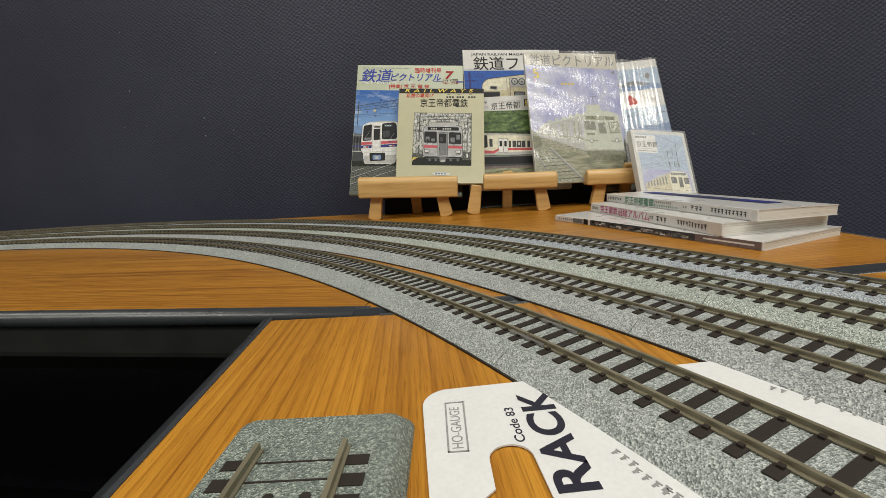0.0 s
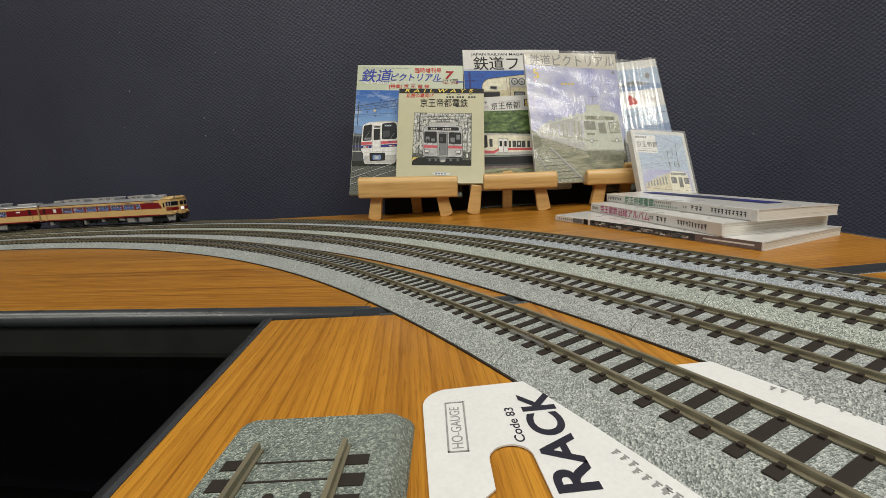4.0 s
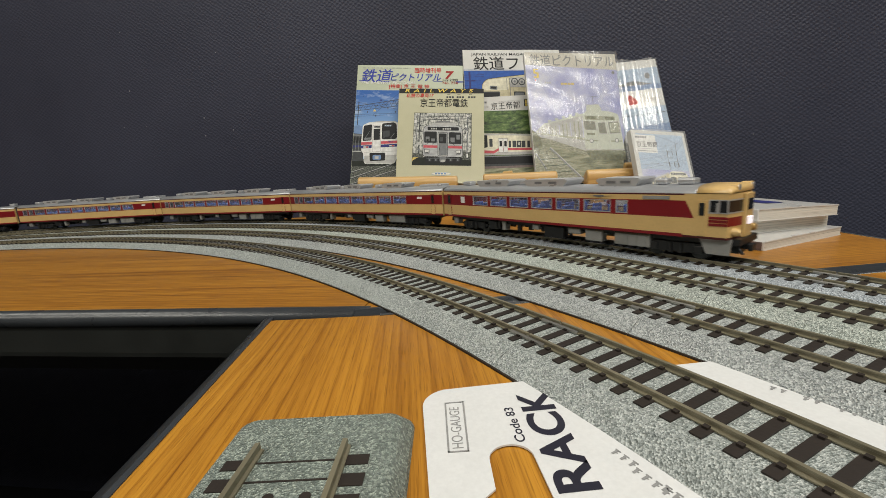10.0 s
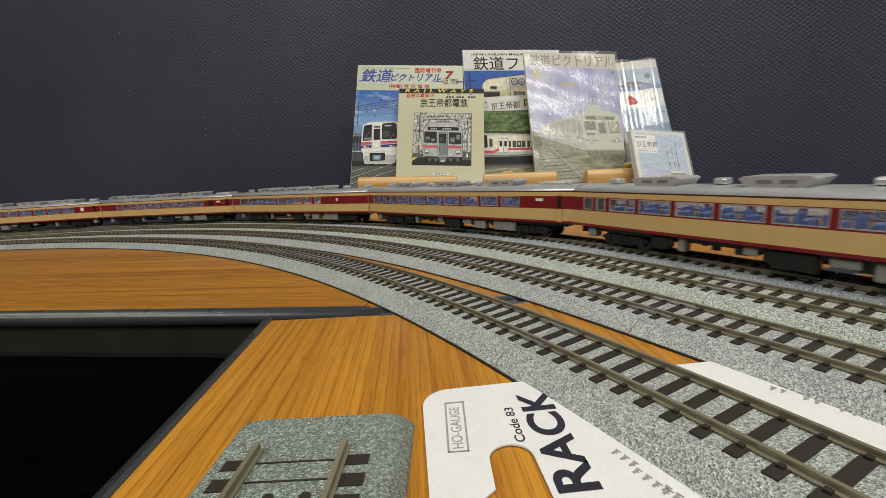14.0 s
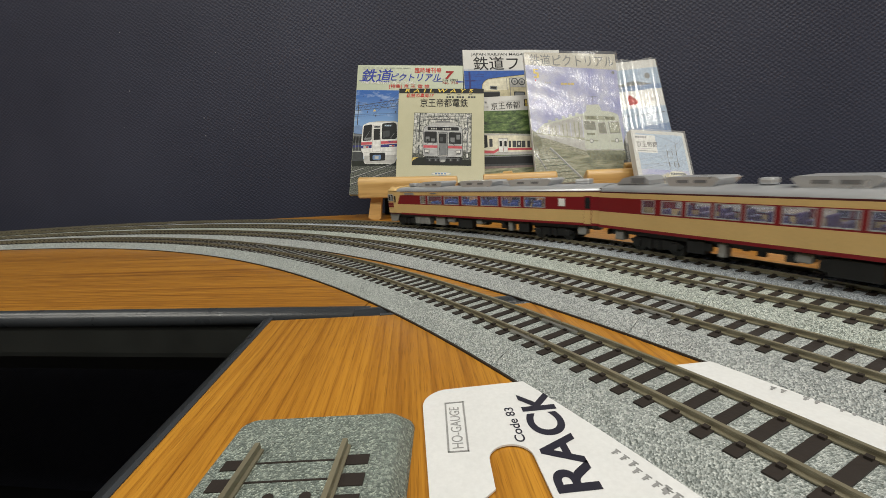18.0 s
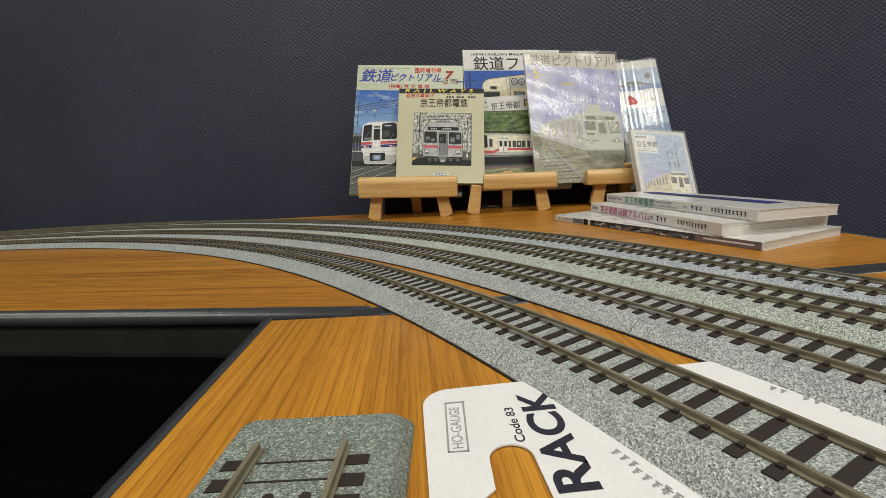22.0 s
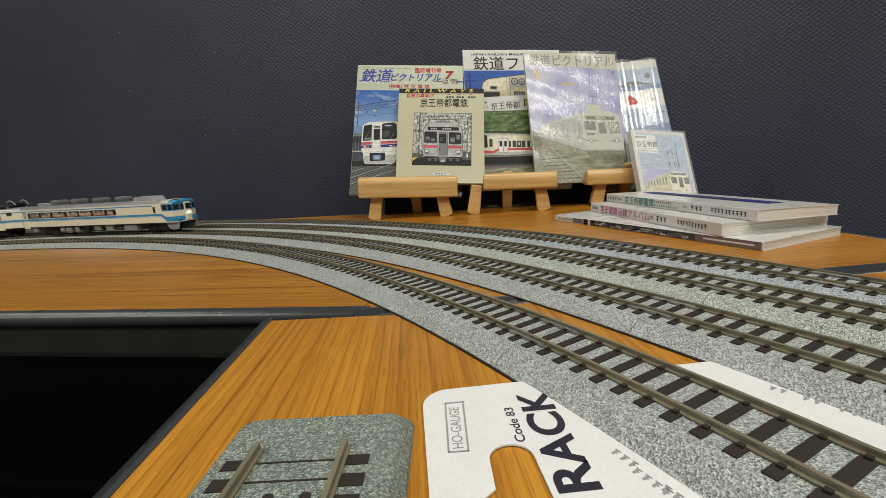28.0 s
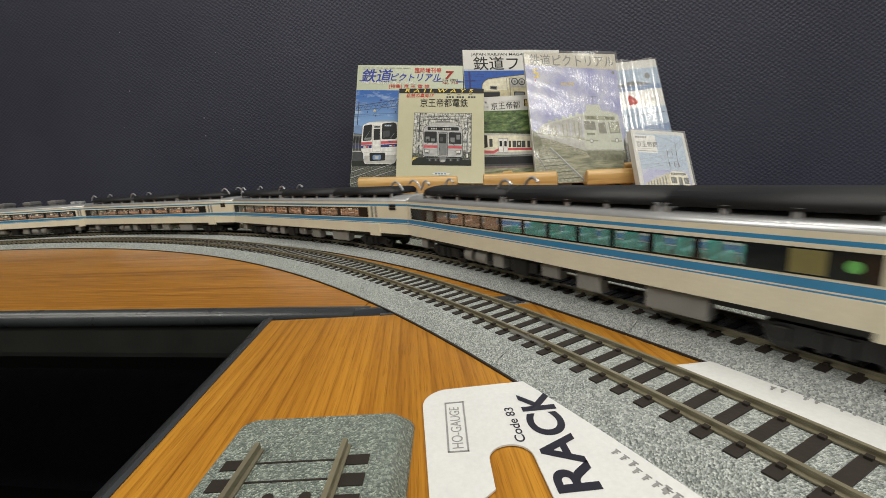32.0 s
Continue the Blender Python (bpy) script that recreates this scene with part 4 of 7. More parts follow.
# magazine in a wavy glossy sleeve behind
W, H = 0.149, 0.2202
mag = booklet("magazine", leaning(0.3239, 0.655, 0.0176, 4, 19, 3.4), W, H, 0.006, M_WHITE_COVER, "railway magazine in a glossy wavy sleeve with blue sky picture")
c = Cover(W, H)
c.rect(0.0, 0.0, 1.0, 0.62, MBL), c.rect(0.0, 0.40, 1.0, 0.62, PBL), c.poly([(0.0, 0.30), (1.0, 0.34), (1.0, 0.48), (0.0, 0.46)], MBL)
c.rect(0.0, 0.76, 1.0, 0.935, PBL), c.rect(0.0, 0.76, 1.0, 0.80, MBL), c.poly([(0.35, 0.80), (0.7, 0.84), (0.9, 0.80)], GRY), c.blob(0.86, 0.87, 0.04, 0.03, GRY, 12, 3)
soft_poly(c, [(0.56, 0.655), (0.60, 0.735), (0.66, 0.70), (0.70, 0.66), (0.62, 0.64)], RED, 0.03), word_bars(c, 0.80, 0.665, 0.14, 0.03, 3, GRW)
c.line((0.0, 0.55), (1.0, 0.57), 0.006, DGR), c.line((0.2, 0.50), (0.75, 0.61), 0.004, DGR)
soft_poly(c, [(0.30, 0.20), (0.33, 0.38), (0.46, 0.42), (0.75, 0.43), (0.90, 0.38), (0.90, 0.0), (0.30, 0.0)], GRW, 0.05), c.rect(0.0, 0.0, 1.0, 0.36, BKG), c.rect(0.0, 0.12, 1.0, 0.15, MOS)
c.done(mag)
bm = bmesh.new()
bmesh.ops.create_grid(bm, x_segments=110, y_segments=24, size=0.5)
for v in bm.verts:
    x, z = v.co.x, v.co.y + 0.5
    u = x - 0.22 * (0.5 - z) * 0.6
    v.co = Vector((x * (W + 0.001), -0.0062 + 0.0050 * (2 * abs(x)) ** 6 - 0.0034 * math.sin(15 * u + 1.3 * math.sin(4 * z) + 0.9) * (1 - (2 * abs(x)) ** 4) - 0.0006 * math.sin(91 * x - 6 * z), z * H))
s = smooth(part("glossy_sleeve", bm, M_SLEEVE_GLOSSY, mag, "glossy wavy clear plastic sleeve"))
s.visible_shadow = False

# small book in a sleeve, standing behind the stack
W, H = 0.0845, 0.1143
mag = booklet("book", leaning(0.3192, 0.555, 0.0030, 10.2, 27.3, -6.8), W, H, 0.010, M_WHITE_COVER, "small white railway book in clear sleeve behind the book stack")
c = Cover(W, H)
c.rect(0.07, 0.05, 0.95, 0.95, PBL), c.rect(0.07, 0.05, 0.95, 0.45, HAZ)
for a, b, t in (((0.42, 0.94), (0.95, 0.80), 0.006), ((0.07, 0.50), (0.95, 0.60), 0.005), ((0.45, 0.78), (0.80, 0.80), 0.008), ((0.45, 0.70), (0.80, 0.71), 0.008), ((0.60, 0.45), (0.60, 0.85), 0.008), ((0.76, 0.48), (0.79, 0.84), 0.010), ((0.60, 0.70), (0.80, 0.84), 0.004), ((0.07, 0.58), (0.60, 0.66), 0.004), ((0.30, 0.46), (0.95, 0.92), 0.004), ((0.07, 0.44), (0.50, 0.52), 0.004), ((0.66, 0.60), (0.95, 0.86), 0.004), ((0.50, 0.55), (0.80, 0.53), 0.007)):
    c.line(a, b, t, GRY)
r = random.Random(5)
for i in range(24):
    a = (r.uniform(0.08, 0.9), r.uniform(0.46, 0.64))
    c.line(a, (min(0.94, max(0.08, a[0] + r.uniform(-0.16, 0.16))), a[1] + r.uniform(-0.05, 0.05)), 0.004, GRY)
for u in (0.60, 0.69, 0.77):
    c.rect(u, 0.50, u + 0.018, 0.56, DGR), c.rect(u, 0.66, u + 0.014, 0.72, DGR)
c.rect(0.07, 0.05, 0.95, 0.12, DGR), c.poly([(0.07, 0.12), (0.5, 0.07), (0.5, 0.05), (0.07, 0.05)], GVL)
c.poly([(0.09, 0.16), (0.10, 0.25), (0.30, 0.34), (0.56, 0.42), (0.58, 0.10), (0.44, 0.09)], BEI), c.poly([(0.10, 0.25), (0.30, 0.34), (0.56, 0.42), (0.56, 0.40), (0.30, 0.32)], GRW), c.line((0.09, 0.20), (0.56, 0.18), 0.008, BRN)
for i in range(7):
    c.rect(0.14 + 0.055 * i, 0.215 + 0.006 * i, 0.165 + 0.055 * i, 0.27 + 0.016 * i, GRY)
soft_poly(c, [(0.555, 0.09), (0.56, 0.40), (0.61, 0.435), (0.82, 0.435), (0.90, 0.40), (0.93, 0.09)], CRM, 0.03)
soft_poly(c, [(0.59, 0.415), (0.87, 0.415), (0.87, 0.385), (0.59, 0.388)], DGR, 0.01), word_bars(c, 0.62, 0.393, 0.22, 0.014, 5, GRW, 0.4)
for u0, u1, v0 in ((0.58, 0.68, 0.27), (0.715, 0.785, 0.22), (0.815, 0.905, 0.27)):
    soft_poly(c, [(u0, v0), (u1, v0), (u1, 0.355), (u0, 0.355)], DGR, 0.012), c.rect(u0 + 0.015, 0.30, u0 + 0.04, 0.34, GRY)
c.rect(0.56, 0.175, 0.70, 0.183, BRN), c.rect(0.80, 0.175, 0.925, 0.183, BRN), c.blob(0.62, 0.18, 0.014, 0.012, WHT, 10, 1, 0), c.blob(0.87, 0.18, 0.014, 0.012, WHT, 10, 1, 0)
c.rect(0.03, 0.68, 0.43, 0.93, WHT), word_bars(c, 0.06, 0.885, 0.22, 0.026, 5, GRY), c.rect(0.05, 0.735, 0.42, 0.739, GRY), small_print(c, 0.06, 0.695, 0.40, 0.715, 1, GRY)
c.done(mag)
caption(c, mag, "京王帝都", 0.055, 0.765, 0.0098, P_BLACK, 0.85, bold=0.004)
bm = bmesh.new()
bx(bm, -W / 2 - 0.0012, W / 2 + 0.0012, -0.0018, -0.0015, 0, H + 0.0016)
s = part("clear_sleeve", bm, M_SLEEVE, mag, "clear plastic sleeve")
s.visible_shadow = False


# ---- stack of three books ----
def stacked(x, y, yaw, ln, w, z0, z1, cover, label, marks, swell):
    """A soft-cover book lying flat; its spine runs along local x at y = 0, the pages reach to +y."""
    ob = empty("book", pose(x, y, z0, 0, 0, yaw), label, "book", "railway magazines and books")
    t = z1 - z0
    nx, ny = 10, 6
    for lo, hi, nm, mat_ in ((0.0, 0.0006, "back_cover", cover), (0.0006, t - 0.0007, "page_block", M_PAGES_LYING), (t - 0.0007, t, "front_cover", cover)):
        bm = bmesh.new()
        inset = 0.0005 if nm == "page_block" else 0.0
        grid = {}
        for i in range(nx + 1):
            for j in range(ny + 1):
                px, py = inset * 0.6 + (ln - 1.2 * inset) * i / nx, 0.0008 + (w - inset - 0.0008) * j / ny
                lift = swell * (j / ny) ** 2 * (0.4 + 0.6 * i / nx) if nm != "back_cover" else 0.0
                grid[i, j, 0] = bm.verts.new((px, py, lo + (lift if nm == "front_cover" else 0)))
                grid[i, j, 1] = bm.verts.new((px, py, hi + lift))
        for i in range(nx):
            for j in range(ny):
                bm.faces.new((grid[i, j, 0], grid[i, j + 1, 0], grid[i + 1, j + 1, 0], grid[i + 1, j, 0]))
                bm.faces.new((grid[i, j, 1], grid[i + 1, j, 1], grid[i + 1, j + 1, 1], grid[i, j + 1, 1]))
        for i in range(nx):
            for j in (0, ny):
                bm.faces.new((grid[i, j, 0], grid[i + 1, j, 0], grid[i + 1, j, 1], grid[i, j, 1]))
        for j in range(ny):
            for i in (0, nx):
                bm.faces.new((grid[i, j, 0], grid[i, j + 1, 0], grid[i, j + 1, 1], grid[i, j, 1]))
        bmesh.ops.recalc_face_normals(bm, faces=bm.faces)
        part(nm, bm, mat_, ob)
    bm = bmesh.new()
    bx(bm, 0, ln, -0.0006, 0.0008, 0.0, t, bevel=0.0005)
    part("spine", bm, cover, ob)
    bm = bmesh.new()
    for x0, x1, v0, v1, mi, lay in marks:
        y_ = -0.0007 - 0.00006 * lay
        quad(bm, [(x0 * ln, y_, v0 * t), (x1 * ln, y_, v0 * t), (x1 * ln, y_, v1 * t), (x0 * ln, y_, v1 * t)], mi)
    tagged(part("spine_print", bm, INKS, ob, "printing along the spine"), kind="stuff")
    return ob, t


def chars(x0, x1, n, v0, v1, mi, lay=1, gap=0.3):
    """Unread characters: an upright and two cross bars each, of uneven size."""
    r, h, w, res = random.Random(n + int(1000 * x0)), v1 - v0, (x1 - x0) / n, []
    for i in range(n):
        a, b = x0 + w * i, x0 + w * (i + 1 - gap * r.uniform(0.6, 1.3))
        lo, hi = v0 + h * r.uniform(0.0, 0.15), v1 - h * r.uniform(0.0, 0.15)
        c, m = a + (b - a) * r.uniform(0.25, 0.6), lo + (hi - lo) * r.uniform(0.2, 0.5)
        res += [(c, c + 0.24 * w, lo, hi, mi, lay), (a, b, hi - 0.17 * h, hi, mi, lay + 1), (a + 0.1 * w, b - 0.05 * w, m, m + 0.15 * h, mi, lay + 1)]
    return res


def spine_title(ob, text, f, v, size, material, wide=1.0):
    return lettering(text, size, material, ob, Matrix.Translation((f, -0.0009, v)) @ Matrix.Rotation(radians(90), 4, "X"), "spine_title", wide=wide, bold=0.006)


rr = random.Random(2)
m1 = [(0.26, 0.78, 0.06, 0.94, DGR, 0), (0.78, 0.995, 0.05, 0.95, BRN, 0), (0.215, 0.245, 0.06, 0.94, BLK, 0)] + chars(0.03, 0.20, 11, 0.3, 0.65, GRY)
m1 += [(a, a + rr.uniform(0.006, 0.03), b, b + rr.uniform(0.1, 0.4), rr.choice([GRW, WHT, BLK, GRY, BRN]), 1) for a, b in ((rr.uniform(0.27, 0.75), rr.uniform(0.08, 0.5)) for _ in range(70))]
m1 += [(0.14, 0.21, 0.1, 0.85, GRY, 0), (0.81, 0.975, 0.42, 0.62, WHT, 1)]
stacked(0.1390, 0.4874, -68.2, 0.2294, 0.0960, 0.0, 0.0065, M_GLOSS_COVER, "thin soft-cover railway book with brown spine under two others", m1, 0.0002)
m2 = chars(0.02, 0.09, 6, 0.28, 0.66, DGR) + chars(0.57, 0.60, 2, 0.3, 0.66, DGR) + chars(0.62, 0.70, 3, 0.26, 0.74, DGR) + chars(0.76, 0.93, 10, 0.26, 0.74, DGR)
ob, t = stacked(0.1869, 0.4993, -82.66, 0.2006, 0.0924, 0.0067, 0.0170, M_GLOSS_COVER, "white railway album with magenta spine title between two books", m2, 0.0)
spine_title(ob, "京王電鉄沿線アルバム", 0.0230, 0.0020, 0.0092, P_MAGENTA, 1.0)
m3 = chars(0.02, 0.16, 8, 0.30, 0.68, DGR) + chars(0.36, 0.38, 2, 0.5, 0.75, GRY) + chars(0.41, 0.56, 11, 0.52, 0.80, GRY) + chars(0.41, 0.60, 15, 0.16, 0.38, TEA) + chars(0.63, 0.66, 2, 0.35, 0.6, GRY) + chars(0.68, 0.75, 3, 0.26, 0.74, DGR) + chars(0.79, 0.96, 10, 0.26, 0.74, DGR)
ob, t = stacked(0.2095, 0.5072, -82.93, 0.2125, 0.0685, 0.0172, 0.0263, M_GLOSS_COVER, "white railway book with green spine title on two others", m3, -0.0012)
spine_title(ob, "京王帝都電鉄", 0.0400, 0.0016, 0.0088, P_TEAL)
bm = bmesh.new()
for i in range(14):
    for x0, x1, y0, y1, mi, up in ((0.020, 0.186, 0.034, 0.0500, NVY, 0.0004), (0.060, 0.150, 0.0385, 0.0450, DGR, 0.00045)):
        xa, xb = x0 + (x1 - x0) * i / 14, x0 + (x1 - x0) * (i + 1) / 14
        for ya, yb in ((y0, (y0 + y1) / 2), ((y0 + y1) / 2, y1)):
            quad(bm, [(a, b, t + up - 0.0012 * (b / 0.0685) ** 2 * (0.4 + 0.6 * a / 0.2127)) for a, b in ((xa, ya), (xb, ya), (xb, yb), (xa, yb))], mi)
part("cover_picture", bm, INKS, ob, "dark cover picture")


# ---- easels ----
def easel(x, y, z0, z1, ln, psi, roll, label, shift=0.0, rear=0.066):
    e = empty("easel", Matrix.Translation((x, y, 0)) @ Matrix.Rotation(radians(psi), 4, "Z"), label, "easel", "small wooden easels")
    zm = (z0 + z1) / 2
    prof = [(-0.011, z0), (0.012, z0), (0.012, z0 + 0.012), (-0.001, z1), (-0.008, z1 - 0.001), (-0.0115, z1 - 0.008)]
    bm = bmesh.new()
    prism(bm, prof, "x", -ln / 2 + shift, ln / 2)
    bmesh.ops.bevel(bm, geom=[g for g in bm.edges], offset=0.0026, segments=3, affect="EDGES", profile=0.5)
    bmesh.ops.transform(bm, matrix=Matrix.Translation((0, 0, zm)) @ Matrix.Rotation(radians(roll), 4, "Y") @ Matrix.Translation((0, 0, -zm)), verts=bm.verts)
    part("ledge", bm, M_BEECH, e)
    for s in (-1, 1):
        bm = bmesh.new()
        a, b = Vector((s * ln * 0.33, 0.006, z0 + 0.004)), Vector((s * ln * 0.37, 0.001, 0.004))
        q = (b - a)
        hl = q.length / 2 + 0.004
        foot = [(0.0095 * math.sin(radians(w_)), -hl + 0.0034 * (1 - math.cos(radians(w_)))) for w_ in range(-90, 91, 15)]
        prism(bm, [(-0.0078, hl)] + foot + [(0.0078, hl)], "y", -0.0055, 0.0055)
        bmesh.ops.bevel(bm, geom=[e for e in bm.edges if abs(e.verts[0].co.y - e.verts[1].co.y) < 1e-6], offset=0.0012, segments=2, affect="EDGES", profile=0.5)
        bmesh.ops.transform(bm, matrix=Matrix.Translation((a + b) / 2) @ Matrix.Rotation(math.atan2(q.x, -q.z) * -1, 4, "Y"), verts=bm.verts)
        part("leg", bm, M_BEECH, e)
    bm = bmesh.new()
    bx(bm, -0.008, 0.008, -0.005, 0.005, -0.005, 0.060, bevel=0.0018, m=Matrix.Translation((0.004, rear, 0.005)) @ Matrix.Rotation(radians(24), 4, "X"))
    part("rear_leg", bm, M_BEECH, e)
    for s in (-1, 1):
        bm = bmesh.new()
        bx(bm, -0.006, 0.006, -0.004, 0.004, 0.0, 0.12, bevel=0.0016, m=Matrix.Translation((s * 0.030, 0.066, z0)) @ Matrix.Rotation(radians(-22), 4, "X") @ Matrix.Rotation(radians(-s * 8), 4, "Y"))
        part("upright", bm, M_BEECH, e)
    return e


easel(-0.0455, 0.604, 0.0310, 0.0620, 0.146, -3, 2.6, "small varnished beech easel holding a cream magazine and a yellow book")
easel(0.1010, 0.598, 0.0345, 0.0580, 0.140, -4, 1.2, "small varnished beech easel holding white railway magazines", shift=0.034)
easel(0.2900, 0.610, 0.0305, 0.0535, 0.140, -3, 1.2, "small varnished beech easel behind the book stack", rear=0.045)


board = empty("backing_board", Matrix.Translation((0.112, 0.676, 0.0)) @ Matrix.Rotation(radians(-23), 4, "X"), "matt black backing board standing behind the small easels", "board")
bm = bmesh.new()
bx(bm, -0.205, 0.205, 0.0, 0.003, 0.0008, 0.150, bevel=0.0006)
part("panel", bm, M_BLACK, board)
bm = bmesh.new()
bx(bm, -0.203, 0.203, 0.0031, 0.0038, 0.002, 0.148)
part("rear_lining", bm, M_LINING, board)


# ---- loose track piece and header card in the foreground ----
piece = empty("track_section", pose(-0.0363, 0.1060, 0, 0, 0, -1.0), "short olive-grey ballasted straight track piece lying on the table", "model track", "track sections")
W, Ln, r = 0.0252, 0.062, 0.0040


def rounded(w, y0, y1, rad, n=6):
    pts = []
    for cx, cy, a0 in ((w - rad, y1 - rad, 0), (-w + rad, y1 - rad, 90), (-w + rad, y0 + rad, 180), (w - rad, y0 + rad, 270)):
        for i in range(n + 1):
            a = radians(a0 + 90 * i / n)
            pts.append((cx + rad * math.cos(a), cy + rad * math.sin(a)))
    return pts


bm = bmesh.new()
rings = []
for inset, z in ((0.0, 0.0), (0.0004, 0.0012), (0.0030, 0.0046), (0.0042, 0.0054)):
    rings.append([bm.verts.new((x, y, z)) for x, y in rounded(W - inset, -Ln + inset, -inset, r)])
for a, b in zip(rings, rings[1:]):
    for i in range(len(a)):
        j = (i + 1) % len(a)
        bm.faces.new((a[i], a[j], b[j], b[i]))
bm.faces.new(rings[-1])
part("roadbed", bm, M_BAL[4], piece)
for x in (-0.0120, 0.0097):
    bm = bmesh.new()
    prism(bm, [(x - 0.0012, 0.0054), (x - 0.0012, 0.0060), (x - 0.0006, 0.0064), (x - 0.0006, 0.0080), (x + 0.0006, 0.0080), (x + 0.0006, 0.0064), (x + 0.0012, 0.0060), (x + 0.0012, 0.0054)], "y", -Ln + 0.001, -0.0175)
    part("rail", bm, M_RAIL, piece)
for i in range(4):
    y = -0.0222 - 0.0060 * i
    for x0, x1 in ((-0.0185, -0.0110), (0.0098, 0.0162)):
        bm = bmesh.new()
        bx(bm, x0, x1, y - 0.0016 - 0.0004 * i, y + 0.0016, 0.0050, 0.0057)
        part("tie", bm, M_TIE, piece)
    bm = bmesh.new()
    bx(bm, -0.0110, 0.0098, y + 0.0002, y + 0.0007, 0.0050, 0.00555)
    part("seam", bm, M_TIE, piece)
for x in (-0.0035, 0.0045):
    bm = bmesh.new()
    rod(bm, (x, -0.0325, 0.005), (x, -0.0325, 0.0056), 0.0013, 10)
    part("contact_hole", bm, M_TIE, piece)

card = empty("header_card", pose(-0.0098, 0.1190, 0.0004, 0, 0, 4.5), "white die-cut packaging header card lying under the track", "card")
bm = bmesh.new()


def loop(pts):
    vs = [bm.verts.new((x, y, 0)) for x, y in pts]
    return [bm.edges.new((vs[i], vs[(i + 1) % len(vs)])) for i in range(len(vs))]


cw, ch, cr = 0.150, 0.105, 0.0085
outer = [(cr * (1 - math.cos(radians(a))), -cr * (1 - math.sin(radians(a)))) for a in range(0, 91, 10)] + [(cw - cr + cr * math.sin(radians(a)), -cr * (1 - math.cos(radians(a)))) for a in range(0, 91, 10)] + [(cw, -ch), (0, -ch)]
hx, hy = 0.0208, -0.0340
hole = [(hx - 0.0055 * math.cos(radians(a)), hy + 0.0048 * math.sin(radians(a))) for a in range(0, 181, 15)] + [(hx + 0.0058, -0.062), (hx + 0.0040, -0.066), (hx - 0.026, -0.066), (hx - 0.026, -0.053), (hx - 0.020, -0.050), (hx - 0.010, -0.046), (hx - 0.0060, -0.043)]
es = loop(outer) + loop(hole)
bmesh.ops.triangle_fill(bm, use_beauty=True, use_dissolve=False, edges=es)
ext = bmesh.ops.extrude_face_region(bm, geom=list(bm.faces))
bmesh.ops.translate(bm, vec=(0, 0, 0.0005), verts=[v for v in ext["geom"] if isinstance(v, bmesh.types.BMVert)])
bmesh.ops.recalc_face_normals(bm, faces=bm.faces)
part("card_sheet", bm, M_CARD, card)


def on_card(x, y, turn, z=0.0006):
    """A world place on the card, in the card's own space."""
    return card.matrix_basis.inverted() @ Matrix.Translation((x, y, 0.0004 + z)) @ Matrix.Rotation(radians(turn), 4, "Z")


lettering("RACK", 0.0134, M_INK, card, on_card(0.0312, 0.0745, 93), "printed_word", wide=1.12, spacing=1.02, bold=0.028)
lettering("Code 83", 0.0037, M_INK, card, on_card(0.0183, 0.0920, 93.5), "printed_word", wide=1.2, bold=0.01)
lettering("HO-GAUGE", 0.0042, M_INK_GREY, card, on_card(0.0021, 0.0909, 91.5), "printed_word", wide=0.84)
for x0, y0, x1, y1 in ((-0.0018, 0.0899, 0.0032, 0.0899), (-0.0023, 0.1115, 0.0031, 0.1117), (-0.0018, 0.0899, -0.0023, 0.1115), (0.0032, 0.0899, 0.0031, 0.1117)):
    bm = bmesh.new()
    d = Vector((x1 - x0, y1 - y0, 0))
    bx(bm, -0.00022, d.length + 0.00022, -0.00022, 0.00022, 0, 0.0001)
    o = part("printed_rule", bm, M_INK_GREY, card)
    o.matrix_basis = on_card(x0, y0, math.degrees(math.atan2(d.y, d.x)))
for x, y, n, tr in ((0.0375, 0.0865, 3, -62), (0.0395, 0.0800, 4, -62), (0.0432, 0.0745, 2, -62), (0.0940, 0.1085, 2, -50), (0.0985, 0.1025, 2, -50), (0.1030, 0.0965, 3, -50)):
    for i in range(n):
        bm = bmesh.new()
        prism(bm, [(0.0005, 0), (0.0011, 0), (0.0011, 0.0009), (0.0015, 0.0009), (0.0015, 0.0012), (0.0011, 0.0012), (0.0011, 0.0018), (0.0017, 0.0018), (0.0017, 0.0021), (0.0002, 0.0021), (0.0002, 0.0018), (0.0005, 0.0018)], "z", 0, 0.0001)
        o = part("printed_mark", bm, M_INK_GREY, card)
        o.matrix_basis = on_card(x, y, tr) @ Matrix.Translation((0.0024 * i, 0, 0))


# ---- trains ----
M_RED = paint("crimson_paint", (0.20, 0.006, 0.012), 0.3, vary=0.05, coat=0.2)
M_CREAM = paint("cream_ochre_paint", (0.64, 0.43, 0.175), 0.36, vary=0.04, coat=0.15)
M_IVORY = paint("ivory_paint", (0.80, 0.74, 0.58), 0.34, vary=0.04, coat=0.15)
M_BLUE = paint("sky_blue_paint", (0.04, 0.25, 0.50), 0.32, vary=0.05, coat=0.2)
M_SILVER = paint("silver_roof_paint", (0.42, 0.43, 0.45), 0.30, metal=0.4, vary=0.06)
M_COOLER = paint("silver_cooler_paint", (0.64, 0.65, 0.67), 0.28, metal=0.55, vary=0.05)
M_DARKLINE = paint("dark_red_line", (0.07, 0.008, 0.010), 0.4)
M_UNDER = paint("grey_underframe_plastic", (0.27, 0.265, 0.255), 0.5, bumpy=0.2)
M_WHEEL = paint("darkened_wheel_metal", (0.05, 0.05, 0.05), 0.35, metal=0.7)
M_CHROME = paint("silver_window_trim", (0.55, 0.55, 0.56), 0.3, metal=0.6)
# half-clear grey in the pane colour stands for pale reflections
M_GLASS_PALE = nodes_of("reflection_pale_glass")[0]
